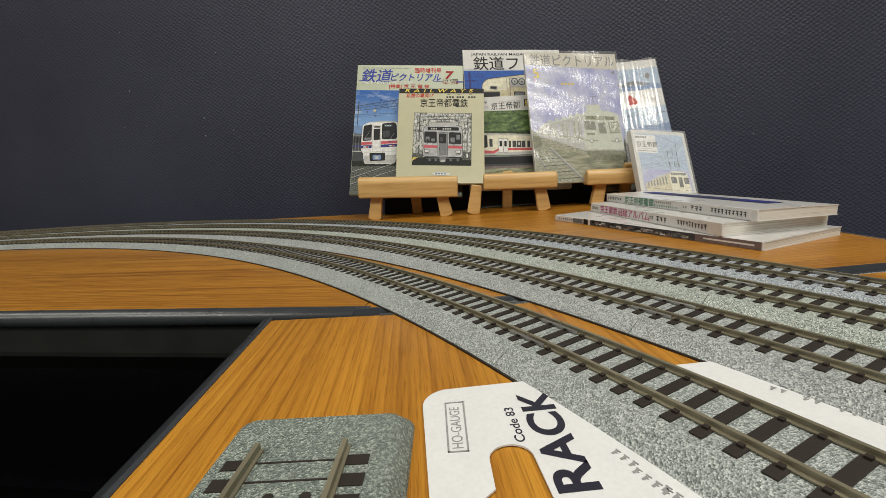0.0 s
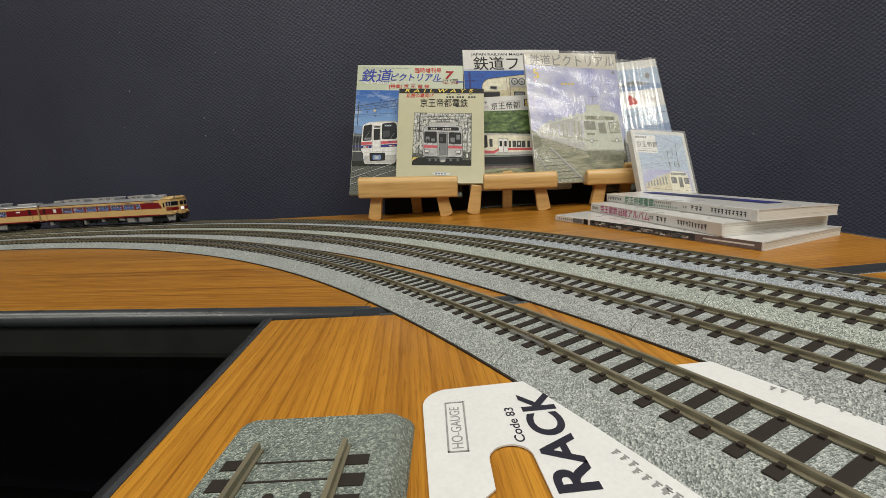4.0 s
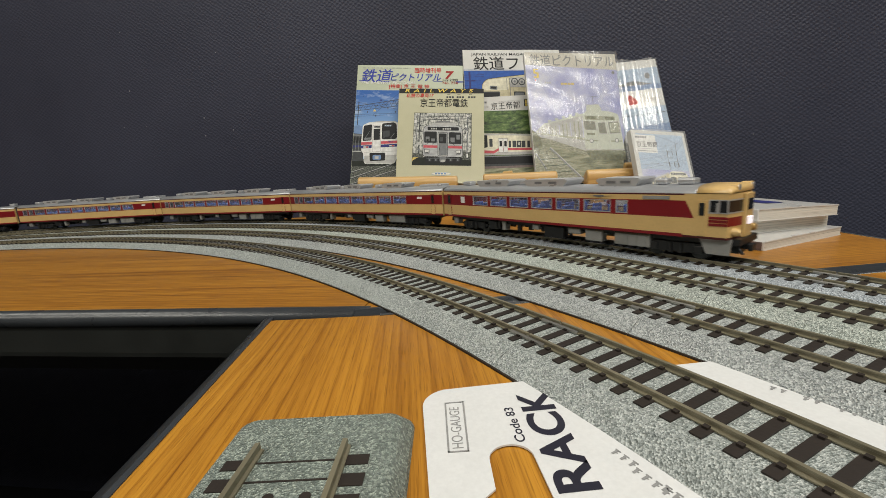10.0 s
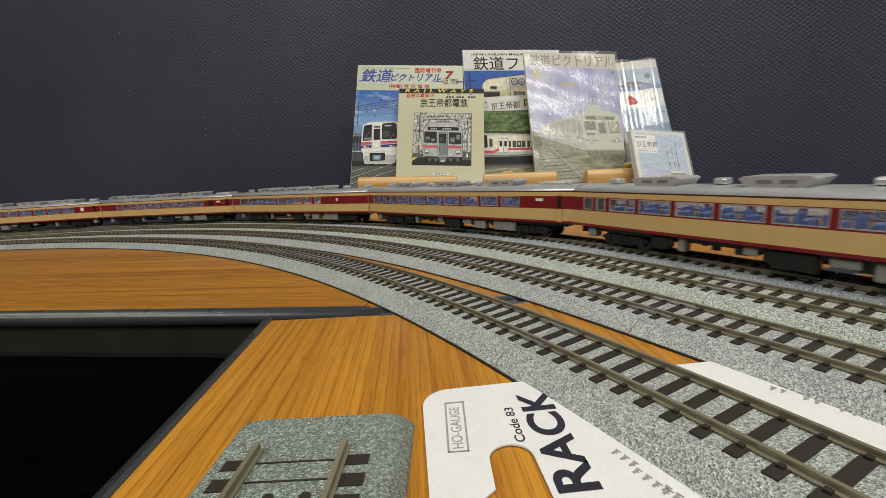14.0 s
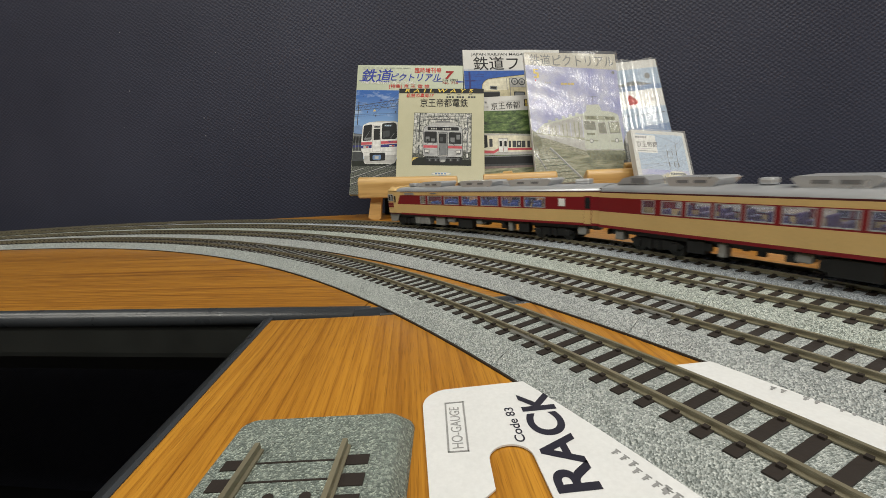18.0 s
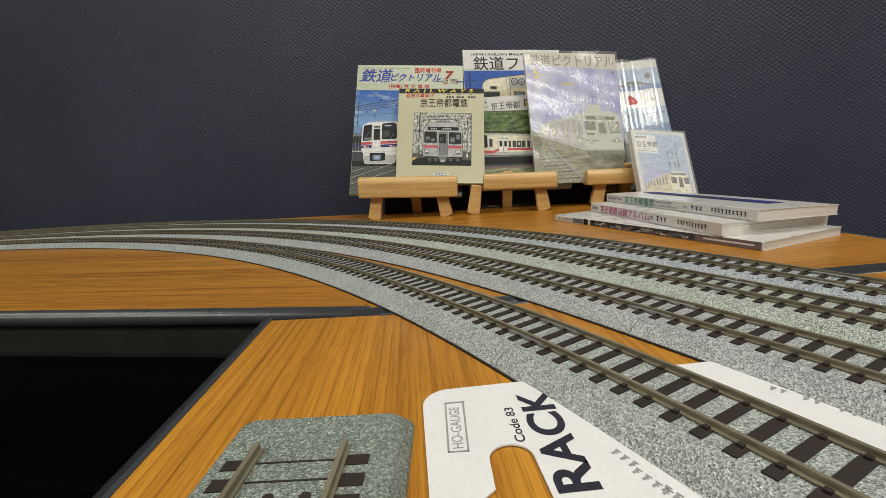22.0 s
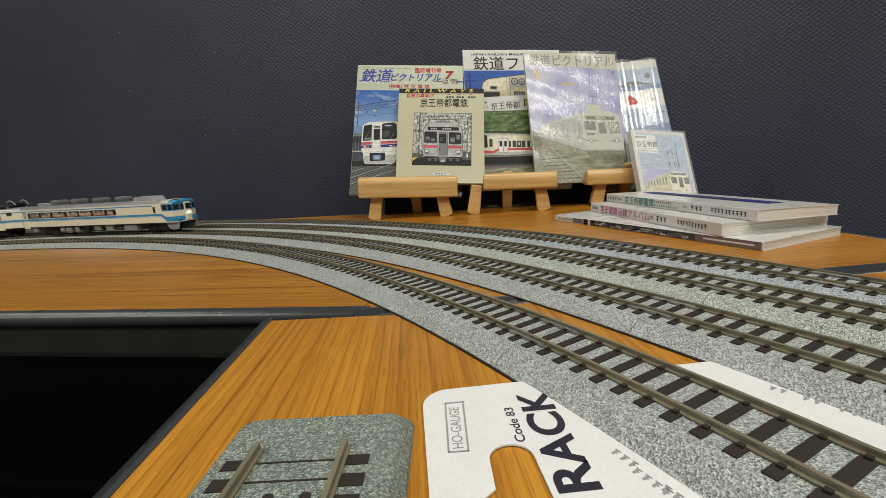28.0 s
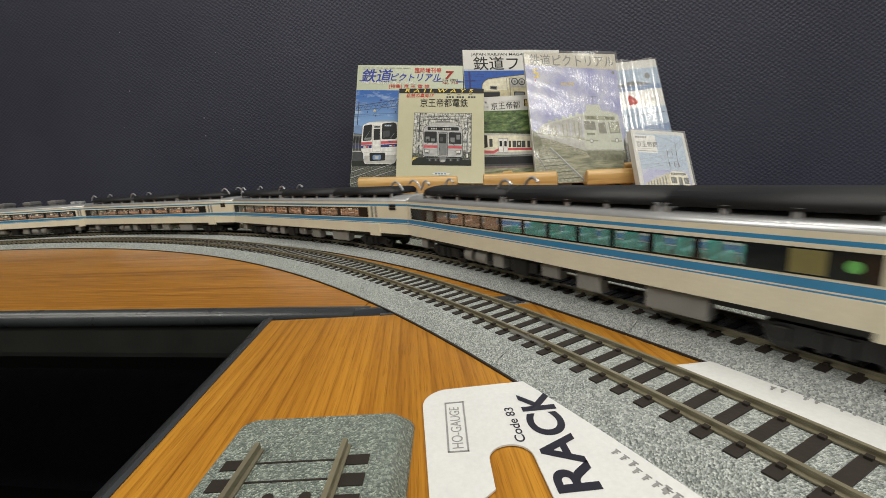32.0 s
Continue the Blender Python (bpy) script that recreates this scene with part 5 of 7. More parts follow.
pale = M_GLASS_PALE.node_tree.nodes["Principled BSDF"].inputs
pale["Base Color"].default_value, pale["Alpha"].default_value, pale["Roughness"].default_value = (0.36, 0.36, 0.33, 1), 0.17, 0.08
# the same for the red train: a bluish grey veil as reflection
M_GLASS = nodes_of("clear_train_glass")[0]
clear_ = M_GLASS.node_tree.nodes["Principled BSDF"].inputs
clear_["Base Color"].default_value, clear_["Alpha"].default_value, clear_["Roughness"].default_value = (0.20, 0.20, 0.26, 1), 0.20, 0.06
M_GLASS_DARK = paint("dark_glazing", (0.012, 0.014, 0.016), 0.1)
M_SEAT_BLUE = paint("blue_seat_plastic", (0.03, 0.085, 0.30), 0.5)
M_SEAT_VIOLET = paint("violet_grey_seat_plastic", (0.085, 0.055, 0.13), 0.5)
M_SEAT_ORANGE = paint("orange_brown_seat_plastic", (0.36, 0.155, 0.055), 0.5)
M_SEAT_GREEN = paint("emerald_seat_plastic", (0.01, 0.30, 0.22), 0.5)
M_INNER = paint("pale_interior_plastic", (0.34, 0.36, 0.40), 0.6)
M_INNER_GREEN = paint("pale_green_interior_plastic", (0.40, 0.46, 0.40), 0.6)
M_HOOD = paint("dark_gangway_bellows", (0.075, 0.065, 0.05), 0.6, vary=0.2)
M_RADIATOR = paint("matt_black_radiator_cover", (0.008, 0.009, 0.012), 0.65, bumpy=0.2)
M_ROOFBOX = paint("dark_grey_cooler", (0.16, 0.16, 0.165), 0.45)
M_LAMP = glow("lit_headmark", (1.0, 0.90, 0.97), 0.55)
M_LAMP_GREEN = glow("lit_green_white_headmark", (0.80, 1.0, 0.72), 0.55)
M_INSIDE_LIGHT = glow("interior_light_strip", (0.85, 0.92, 1.0), 4.0)
M_INSIDE_WARM = glow("warm_interior_light_strip", (1.0, 0.95, 0.85), 4.5)
M_SIGN_GREEN = paint("green_round_sign", (0.16, 0.50, 0.13), 0.4)
M_OLIVE = paint("olive_blind", (0.22, 0.19, 0.07), 0.5)
M_WHITE = paint("white_plate", (0.80, 0.80, 0.78), 0.4)
M_GOLD = paint("pale_gold_metal", (0.65, 0.47, 0.22), 0.3, metal=0.5)

LB, HW = 0.2709, 0.0180
ZB, ZG, ZR = 0.0138, 0.0396, 0.0438


def fx(f):
    return (f - 0.5) * LB


def hgt(f):
    return ZB + f * (ZG - ZB)


def side_grid(bm, y, rows, holes, x0, x1, flip):
    """One side wall: rows of (z0, z1, material), left open where a hole (x0, x1, z0, z1) lies."""
    xs = sorted({x0, x1, *(h[0] for h in holes), *(h[1] for h in holes)})
    zs = sorted({z for r in rows for z in r[:2]} | {z for h in holes for z in h[2:4]})
    for a, b in zip(xs, xs[1:]):
        for c, d in zip(zs, zs[1:]):
            mx, mz = (a + b) / 2, (c + d) / 2
            if any(h[0] < mx < h[1] and h[2] < mz < h[3] for h in holes):
                continue
            mi = next((r[2] for r in rows if r[0] <= mz <= r[1]), 0)
            p = [(a, y, c), (b, y, c), (b, y, d), (a, y, d)]
            quad(bm, p[::-1] if flip else p, mi)


def roof_section(x, n=14, grow=0.0):
    pts = []
    for i in range(n + 1):
        a = math.pi * i / n
        ca, sa = math.cos(a), math.sin(a)
        yy = (HW + grow) * math.copysign(abs(ca) ** 0.62, ca)
        pts.append((x, -yy, ZG + (ZR - ZG + grow) * abs(sa) ** 0.85))
    return pts


def roof(bm, xs, mi=0):
    rings = []
    for x, drop in xs:
        rings.append([bm.verts.new((p[0], p[1] * (1 - drop * 0.4), ZG + (p[2] - ZG) * (1 - drop))) for p in roof_section(x)])
    for a, b in zip(rings, rings[1:]):
        for i in range(len(a) - 1):
            f = bm.faces.new((a[i], b[i], b[i + 1], a[i + 1]))
            f.material_index, f.smooth = mi, True
    for r in (rings[0], rings[-1]):
        bm.faces.new(r)
    bmesh.ops.recalc_face_normals(bm, faces=bm.faces)


def bogie(car, x, name="bogie"):
    bm = bmesh.new()
    for y in (-0.0125, 0.0125):
        prism(bm, [(x - 0.019, 0.0075), (x - 0.015, 0.0045), (x - 0.006, 0.0035), (x + 0.006, 0.0035), (x + 0.015, 0.0045), (x + 0.019, 0.0075), (x + 0.014, 0.0095), (x - 0.014, 0.0095)], "y", y - 0.001, y + 0.001)
        for dx in (-0.0130, 0.0130):
            bx(bm, x + dx - 0.0025, x + dx + 0.0025, y - 0.002, y + 0.002, 0.0035, 0.0085, bevel=0.0006)
        for dx in (-0.003, 0.003):
            rod(bm, (x + dx, y * 1.08, 0.003), (x + dx, y * 1.08, 0.009), 0.0014, 8)
    bx(bm, x - 0.005, x + 0.005, -0.012, 0.012, 0.006, 0.012)
    b = part(name, bm, M_BLACK, car, "black moulded bogie")
    for dx in (-0.0130, 0.0130):
        bm = bmesh.new()
        for y in (-0.0085, 0.0085):
            s = 1 if y > 0 else -1
            rod(bm, (x + dx, y, 0.0054), (x + dx, y + s * 0.0022, 0.0054), 0.0054, 20)
            rod(bm, (x + dx, y - s * 0.0006, 0.0054), (x + dx, y, 0.0054), 0.0062, 20)
        rod(bm, (x + dx, -0.011, 0.0054), (x + dx, 0.011, 0.0054), 0.0012, 8)
        part("wheelset", bm, M_WHEEL, b)


def underfloor(car, boxes, seed):
    rnd = random.Random(seed)
    bm = bmesh.new()
    bx(bm, fx(0.03), fx(0.97), -0.0135, 0.0135, 0.0105, 0.0142)
    part("underframe", bm, M_BLACK, car)
    for num, (f0, f1, z0, kind) in enumerate(boxes):
        for sgn in (-1, 1):
            y0, y1 = (0.0085, 0.0155)
            y0, y1 = (y0, y1) if sgn > 0 else (-y1, -y0)
            bm = bmesh.new()
            if kind == "tank":
                rod(bm, (fx(f0), (y0 + y1) / 2, z0 + 0.004), (fx(f1), (y0 + y1) / 2, z0 + 0.004), 0.0042, 14)
            else:
                bx(bm, fx(f0), fx(f1), y0, y1, z0, 0.0125, bevel=0.0008)
                if kind == "ribbed":
                    for i in range(4):
                        xx = fx(f0 + (f1 - f0) * (i + 0.5) / 4)
                        bx(bm, xx - 0.0006, xx + 0.0006, y0 - 0.0004, y1 + 0.0004, z0 + 0.001, 0.0118)
            part("equipment_box", bm, M_BLACK if num in (1, 4) and kind != "tank" else M_UNDER, car)
    bm = bmesh.new()
    for i in range(26):
        f = rnd.uniform(0.24, 0.76)
        y = rnd.choice((-1, 1)) * rnd.uniform(0.007, 0.0145)
        bx(bm, fx(f), fx(f + rnd.uniform(0.006, 0.02)), y - 0.0012, y + 0.0012, rnd.uniform(0.0045, 0.009), 0.0115)
    tagged(part("pipework", bm, M_BLACK, car), kind="stuff")


def car_window(car, x0, x1, z0, z1, glassy=True, trim=M_CHROME, r=0.0006):
    """Both sides of one window: a thin trim frame and its pane."""
    for s in (-1, 1):
        y = s * (HW + 0.00012)
        bm = bmesh.new()
        t = 0.00055
        for a, b, c, d in ((x0 - t, x1 + t, z1, z1 + t), (x0 - t, x1 + t, z0 - t, z0), (x0 - t, x0, z0, z1), (x1, x1 + t, z0, z1)):
            bx(bm, a, b, min(y, y - s * 0.0008), max(y, y - s * 0.0008), c, d)
        w = part("window_frame", bm, trim, car)
        bm = bmesh.new()
        bx(bm, x0, x1, y - 0.0006 if s > 0 else y + 0.0003, y - 0.0003 if s > 0 else y + 0.0006, z0, z1)
        g = part("pane", bm, M_GLASS if glassy else M_GLASS_DARK, w)
        if glassy:
            g.visible_shadow = False


def seats(car, x0, x1, material, z=0.0178, pitch=0.0118):
    n = max(1, int((x1 - x0) / pitch))
    for i in range(n):
        x = x0 + (i + 0.5) * (x1 - x0) / n
        bm = bmesh.new()
        for y in (-0.0105, 0.0105):
            bx(bm, x - 0.004, x + 0.003, y - 0.0052, y + 0.0052, z, z + 0.0052, bevel=0.0008)
            bx(bm, x - 0.0048, x - 0.0024, y - 0.0052, y + 0.0052, z + 0.004, z + 0.0112, bevel=0.0008)
        part("seat_row", bm, material, car)


def coupler(car, x, d):
    bm = bmesh.new()
    bx(bm, min(x, x + d * 0.004), max(x, x + d * 0.004), -0.0016, 0.0016, 0.0068, 0.0096)
    bx(bm, min(x + d * 0.003, x + d * 0.0055), max(x + d * 0.003, x + d * 0.0055), -0.003, 0.003, 0.006, 0.0102, bevel=0.0005)
    part("coupler", bm, M_BLACK, car)


def gangway(car, x, d, material):
    bm = bmesh.new()
    for i in range(3):
        a = x + d * 0.0010 * i
        bx(bm, min(a, a + d * 0.0007), max(a, a + d * 0.0007), -0.0150 - 0.0004 * (i % 2), 0.0150 + 0.0004 * (i % 2), 0.0146, 0.0418, bevel=0.0003)
    part("gangway_bellows", bm, material, car)


def shell(car, rows, holes, mats, f0, f1, ends, label):
    x0, x1 = fx(f0), fx(f1)
    bm = bmesh.new()
    for y, flip in ((-HW, False), (HW, True)):
        side_grid(bm, y, rows, holes, x0, x1, flip)
    for e, x in ends:
        quad(bm, [(x, -HW, ZB), (x, HW, ZB), (x, HW, ZG), (x, -HW, ZG)], rows[e][2])
    quad(bm, [(x0, -HW, ZB), (x0, HW, ZB), (x1, HW, ZB), (x1, -HW, ZB)], 0)
    part("body_shell", bm, mats, car, label)
    bm = bmesh.new()
    bx(bm, x0 + 0.001, x1 - 0.001, -HW + 0.001, HW - 0.001, 0.0150, 0.0178)
    part("interior_floor", bm, M_INNER, car)


def interior_light(car, f0, f1, material):
    bm = bmesh.new()
    bx(bm, fx(f0), fx(f1), -0.0035, 0.0035, 0.0392, 0.0398)
    part("light_strip", bm, material, car, "glowing interior light strip")


def ac_unit(car, f0, f1):
    """Silver roof cooler with sloped ends and dark grilles."""
    x0, x1, zt, zb = fx(f0), fx(f1), 0.0489, 0.0428
    bm = bmesh.new()
    prism(bm, [(x0, zt - 0.0012), (x0 + 0.0022, zt), (x1 - 0.0022, zt), (x1, zt - 0.0012), (x1 - 0.0040, zb), (x0 + 0.0040, zb)], "y", -0.0112, 0.0112)
    u = part("roof_cooler", bm, M_COOLER, car)
    for s in (-1, 1):
        for c in (0.36, 0.68):
            bm = bmesh.new()
            xc = x0 + c * (x1 - x0)
            bx(bm, xc - 0.0035, xc + 0.0035, s * 0.0113 - 0.0002, s * 0.0113 + 0.0002, zb + 0.0026, zt - 0.0018)
            part("grille", bm, M_ROOFBOX, u)


def vent(car, f, w=0.006):
    bm = bmesh.new()
    bx(bm, fx(f) - w / 2, fx(f) + w / 2, -0.004, 0.004, 0.0440, 0.0478, bevel=0.0012)
    part("roof_vent", bm, M_COOLER, car)


def roof_pipe(car, f0, f1, y=0.009):
    bm = bmesh.new()
    for s in (-1, 1):
        rod(bm, (fx(f0), s * y, 0.0448), (fx(f1), s * y, 0.0448), 0.0006, 6)
    part("roof_pipe", bm, M_SILVER, car)


RED_ROWS = [(ZB, hgt(0.075), 1), (hgt(0.075), hgt(0.45), 0), (hgt(0.45), hgt(0.84), 1), (hgt(0.84), hgt(0.965), 0), (hgt(0.965), ZG, 3)]
RED_MATS = [M_CREAM, M_RED, M_SILVER, M_DARKLINE]
WZ0, WZ1 = hgt(0.505), hgt(0.80)
UNDER = [(0.045, 0.07, 0.006, "box"), (0.235, 0.275, 0.0045, "box"), (0.30, 0.315, 0.0045, "box"), (0.43, 0.455, 0.008, "box"), (0.475, 0.545, 0.0035, "box"), (0.56, 0.60, 0.008, "ribbed"), (0.615, 0.665, 0.0042, "box"), (0.70, 0.79, 0.0040, "ribbed")]


def red_base(name, label, wins, f1=1.0, doors=(), plates=(), seat_range=(0.12, 0.82), holes_extra=(), cloth=M_SEAT_BLUE):
    car = empty(name, Matrix.Identity(4), label, "model train car", "red and cream train")
    holes = [(fx(a), fx(b), WZ0, WZ1) for a, b in wins]
    rows = RED_ROWS
    ends = [(1, fx(0.0)), (1, fx(f1))]
    shell(car, rows, holes + list(holes_extra), RED_MATS, 0.0, f1, ends, "cream body with crimson window band")
    for a, b in wins:
        car_window(car, fx(a), fx(b), WZ0, WZ1)
    for a, b in doors:
        for s in (-1, 1):
            bm = bmesh.new()
            y = s * (HW + 0.0002)
            bx(bm, fx(a), fx(b), y - 0.0002, y + 0.0002, hgt(0.04), hgt(0.86), bevel=0.0001)
            d = part("door", bm, M_CREAM if b > 0.95 and f1 < 1 else M_RED, car)
            bm = bmesh.new()
            bx(bm, fx(a) + 0.001, fx(b) - 0.001, y + s * 0.0002 - 0.0002, y + s * 0.0002 + 0.0002, hgt(0.5), hgt(0.82))
            part("door_window", bm, M_GLASS_DARK, d)
            bm = bmesh.new()
            bx(bm, fx(a) + 0.0003, fx(b) - 0.0003, y + s * 0.0001 - 0.0002, y + s * 0.0001 + 0.0002, hgt(0.05), hgt(0.45))
            part("door_panel", bm, M_CREAM, d)
    for f, wdt, z0, z1 in plates:
        for s in (-1, 1):
            bm = bmesh.new()
            y = s * (HW + 0.0002)
            bx(bm, fx(f) - wdt / 2, fx(f) + wdt / 2, y - 0.0002, y + 0.0002, hgt(z0), hgt(z1), bevel=0.0001)
            part("destination_plate", bm, M_WHITE, car, "small white plate")
    seats(car, fx(seat_range[0]), fx(seat_range[1]), cloth)
    interior_light(car, 0.05, min(0.95, f1 - 0.05), M_INSIDE_LIGHT)
    return car


def red_mid(name="passenger_car"):
    wins = [(0.038, 0.066), (0.081, 0.108), (0.124, 0.193), (0.208, 0.283), (0.298, 0.374), (0.390, 0.465), (0.480, 0.555), (0.571, 0.643), (0.659, 0.728), (0.744, 0.813)]
    car = red_base(name, "cream and crimson model diesel coach with silver roof on the rails", wins, doors=[(0.944, 0.964)], plates=[(0.887, 0.0065, 0.68, 0.77)])
    bm = bmesh.new()
    roof(bm, [(fx(0.0), 0.12), (fx(0.006), 0.0), (fx(0.25), 0), (fx(0.5), 0), (fx(0.75), 0), (fx(0.994), 0.0), (fx(1.0), 0.12)])
    part("roof", bm, M_SILVER, car)
    for a, b in ((0.165, 0.285), (0.405, 0.525), (0.66, 0.78)):
        ac_unit(car, a, b)
    vent(car, 0.09, 0.009), vent(car, 0.355, 0.007), vent(car, 0.60, 0.007)
    bm = bmesh.new()
    bx(bm, fx(0.86), fx(0.97), -0.008, 0.008, 0.0430, 0.0462, bevel=0.001)
    part("exhaust_cover", bm, M_COOLER, car)
    bogie(car, fx(0.155)), bogie(car, fx(0.845))
    underfloor(car, UNDER, 3)
    for x, d in ((fx(0), -1), (fx(1), 1)):
        gangway(car, x, d, M_HOOD), coupler(car, x, d)
    return car


def red_first():
    wins = [(0.130, 0.160), (0.179, 0.224), (0.237, 0.285), (0.295, 0.341), (0.352, 0.396), (0.410, 0.455), (0.466, 0.510), (0.523, 0.569), (0.580, 0.626), (0.637, 0.682), (0.695, 0.738), (0.751, 0.796)]
    car = red_base("passenger_car", "cream and crimson model first-class coach with narrow windows", wins, doors=[(0.955, 0.978)], plates=[(0.904, 0.0065, 0.68, 0.77)], seat_range=(0.16, 0.80), cloth=M_SEAT_VIOLET)
    for s in (-1, 1):
        y = s * (HW + 0.0002)
        bm = bmesh.new()
        bx(bm, fx(0.835), fx(0.864), y - 0.0002, y + 0.0002, WZ0, WZ1, bevel=0.0001)
        part("service_window", bm, M_GLASS_DARK, car, "dark service window")
        bm = bmesh.new()
        rod(bm, (fx(0.934), y - 0.0002, hgt(0.62)), (fx(0.934), y + 0.0002, hgt(0.62)), 0.0013, 14)
        part("class_sign", bm, M_OLIVE, car, "small round olive class sign")
    bm = bmesh.new()
    roof(bm, [(fx(0.0), 0.12), (fx(0.006), 0.0), (fx(0.25), 0), (fx(0.5), 0), (fx(0.75), 0), (fx(0.994), 0.0), (fx(1.0), 0.12)])
    part("roof", bm, M_SILVER, car)
    for a, b in ((0.165, 0.285), (0.405, 0.525), (0.66, 0.78)):
        ac_unit(car, a, b)
    bm = bmesh.new()
    prism(bm, [(fx(0.025), 0.0440), (fx(0.118), 0.0440), (fx(0.118), 0.0468), (fx(0.105), 0.0494), (fx(0.075), 0.0498), (fx(0.045), 0.0482)], "y", -0.0085, 0.0085)
    hood = part("roof_hood", bm, M_SILVER, car, "hooped silver air intake hood")
    for s in (-1, 1):
        bm = bmesh.new()
        bx(bm, fx(0.070), fx(0.108), s * 0.0086 - 0.0002, s * 0.0086 + 0.0002, 0.0450, 0.0482)
        part("grille", bm, M_ROOFBOX, hood)
    vent(car, 0.355, 0.007), vent(car, 0.60, 0.007)
    bm = bmesh.new()
    bx(bm, fx(0.86), fx(0.97), -0.008, 0.008, 0.0430, 0.0462, bevel=0.001)
    part("exhaust_cover", bm, M_COOLER, car)
    bogie(car, fx(0.155)), bogie(car, fx(0.845))
    underfloor(car, UNDER, 3)
    for x, d in ((fx(0), -1), (fx(1), 1)):
        gangway(car, x, d, M_HOOD), coupler(car, x, d)
    return car


def red_diner():
    wins = [(0.070, 0.130), (0.142, 0.205), (0.217, 0.286), (0.298, 0.367), (0.386, 0.434), (0.453, 0.501), (0.512, 0.568), (0.582, 0.635), (0.659, 0.698)]
    car = red_base("dining_car", "cream and crimson model dining car with silver roof on the rails", wins, doors=[], plates=[(0.809, 0.003, 0.60, 0.74)], seat_range=(0.08, 0.37))
    bm = bmesh.new()
    roof(bm, [(fx(0.0), 0.12), (fx(0.006), 0.0), (fx(0.5), 0), (fx(0.994), 0.0), (fx(1.0), 0.12)])
    part("roof", bm, M_SILVER, car)
    for a, b in ((0.20, 0.32), (0.41, 0.53), (0.625, 0.73)):
        ac_unit(car, a, b)
    vent(car, 0.09), vent(car, 0.58), vent(car, 0.82, 0.008), vent(car, 0.95, 0.008)
    bogie(car, fx(0.155)), bogie(car, fx(0.845))
    underfloor(car, UNDER, 5)
    for x, d in ((fx(0), -1), (fx(1), 1)):
        gangway(car, x, d, M_HOOD), coupler(car, x, d)
    return car


def nose_loop(x, hw, z0, z1, n=7, lean=0.0, bulge=0.0):
    """A U-shaped outline across the front, from the one side round to the other."""
    pts = []
    for i in range(n + 1):
        t = -1 + 2 * i / n
        y = hw * math.copysign(1 - (1 - abs(t)) ** 1.0, t)
        pts.append((x + bulge * (1 - t * t), y))
    return [(px, py, z0) for px, py in pts], [(px - lean, py * 0.985, z1) for px, py in pts]


def band(bm, x, hw, z0, z1, mi, lean=0.0, bulge=0.004, n=8):
    lo, hi = nose_loop(x, hw, z0, z1, n, lean, bulge)
    for i in range(n):
        quad(bm, [lo[i], lo[i + 1], hi[i + 1], hi[i]], mi)


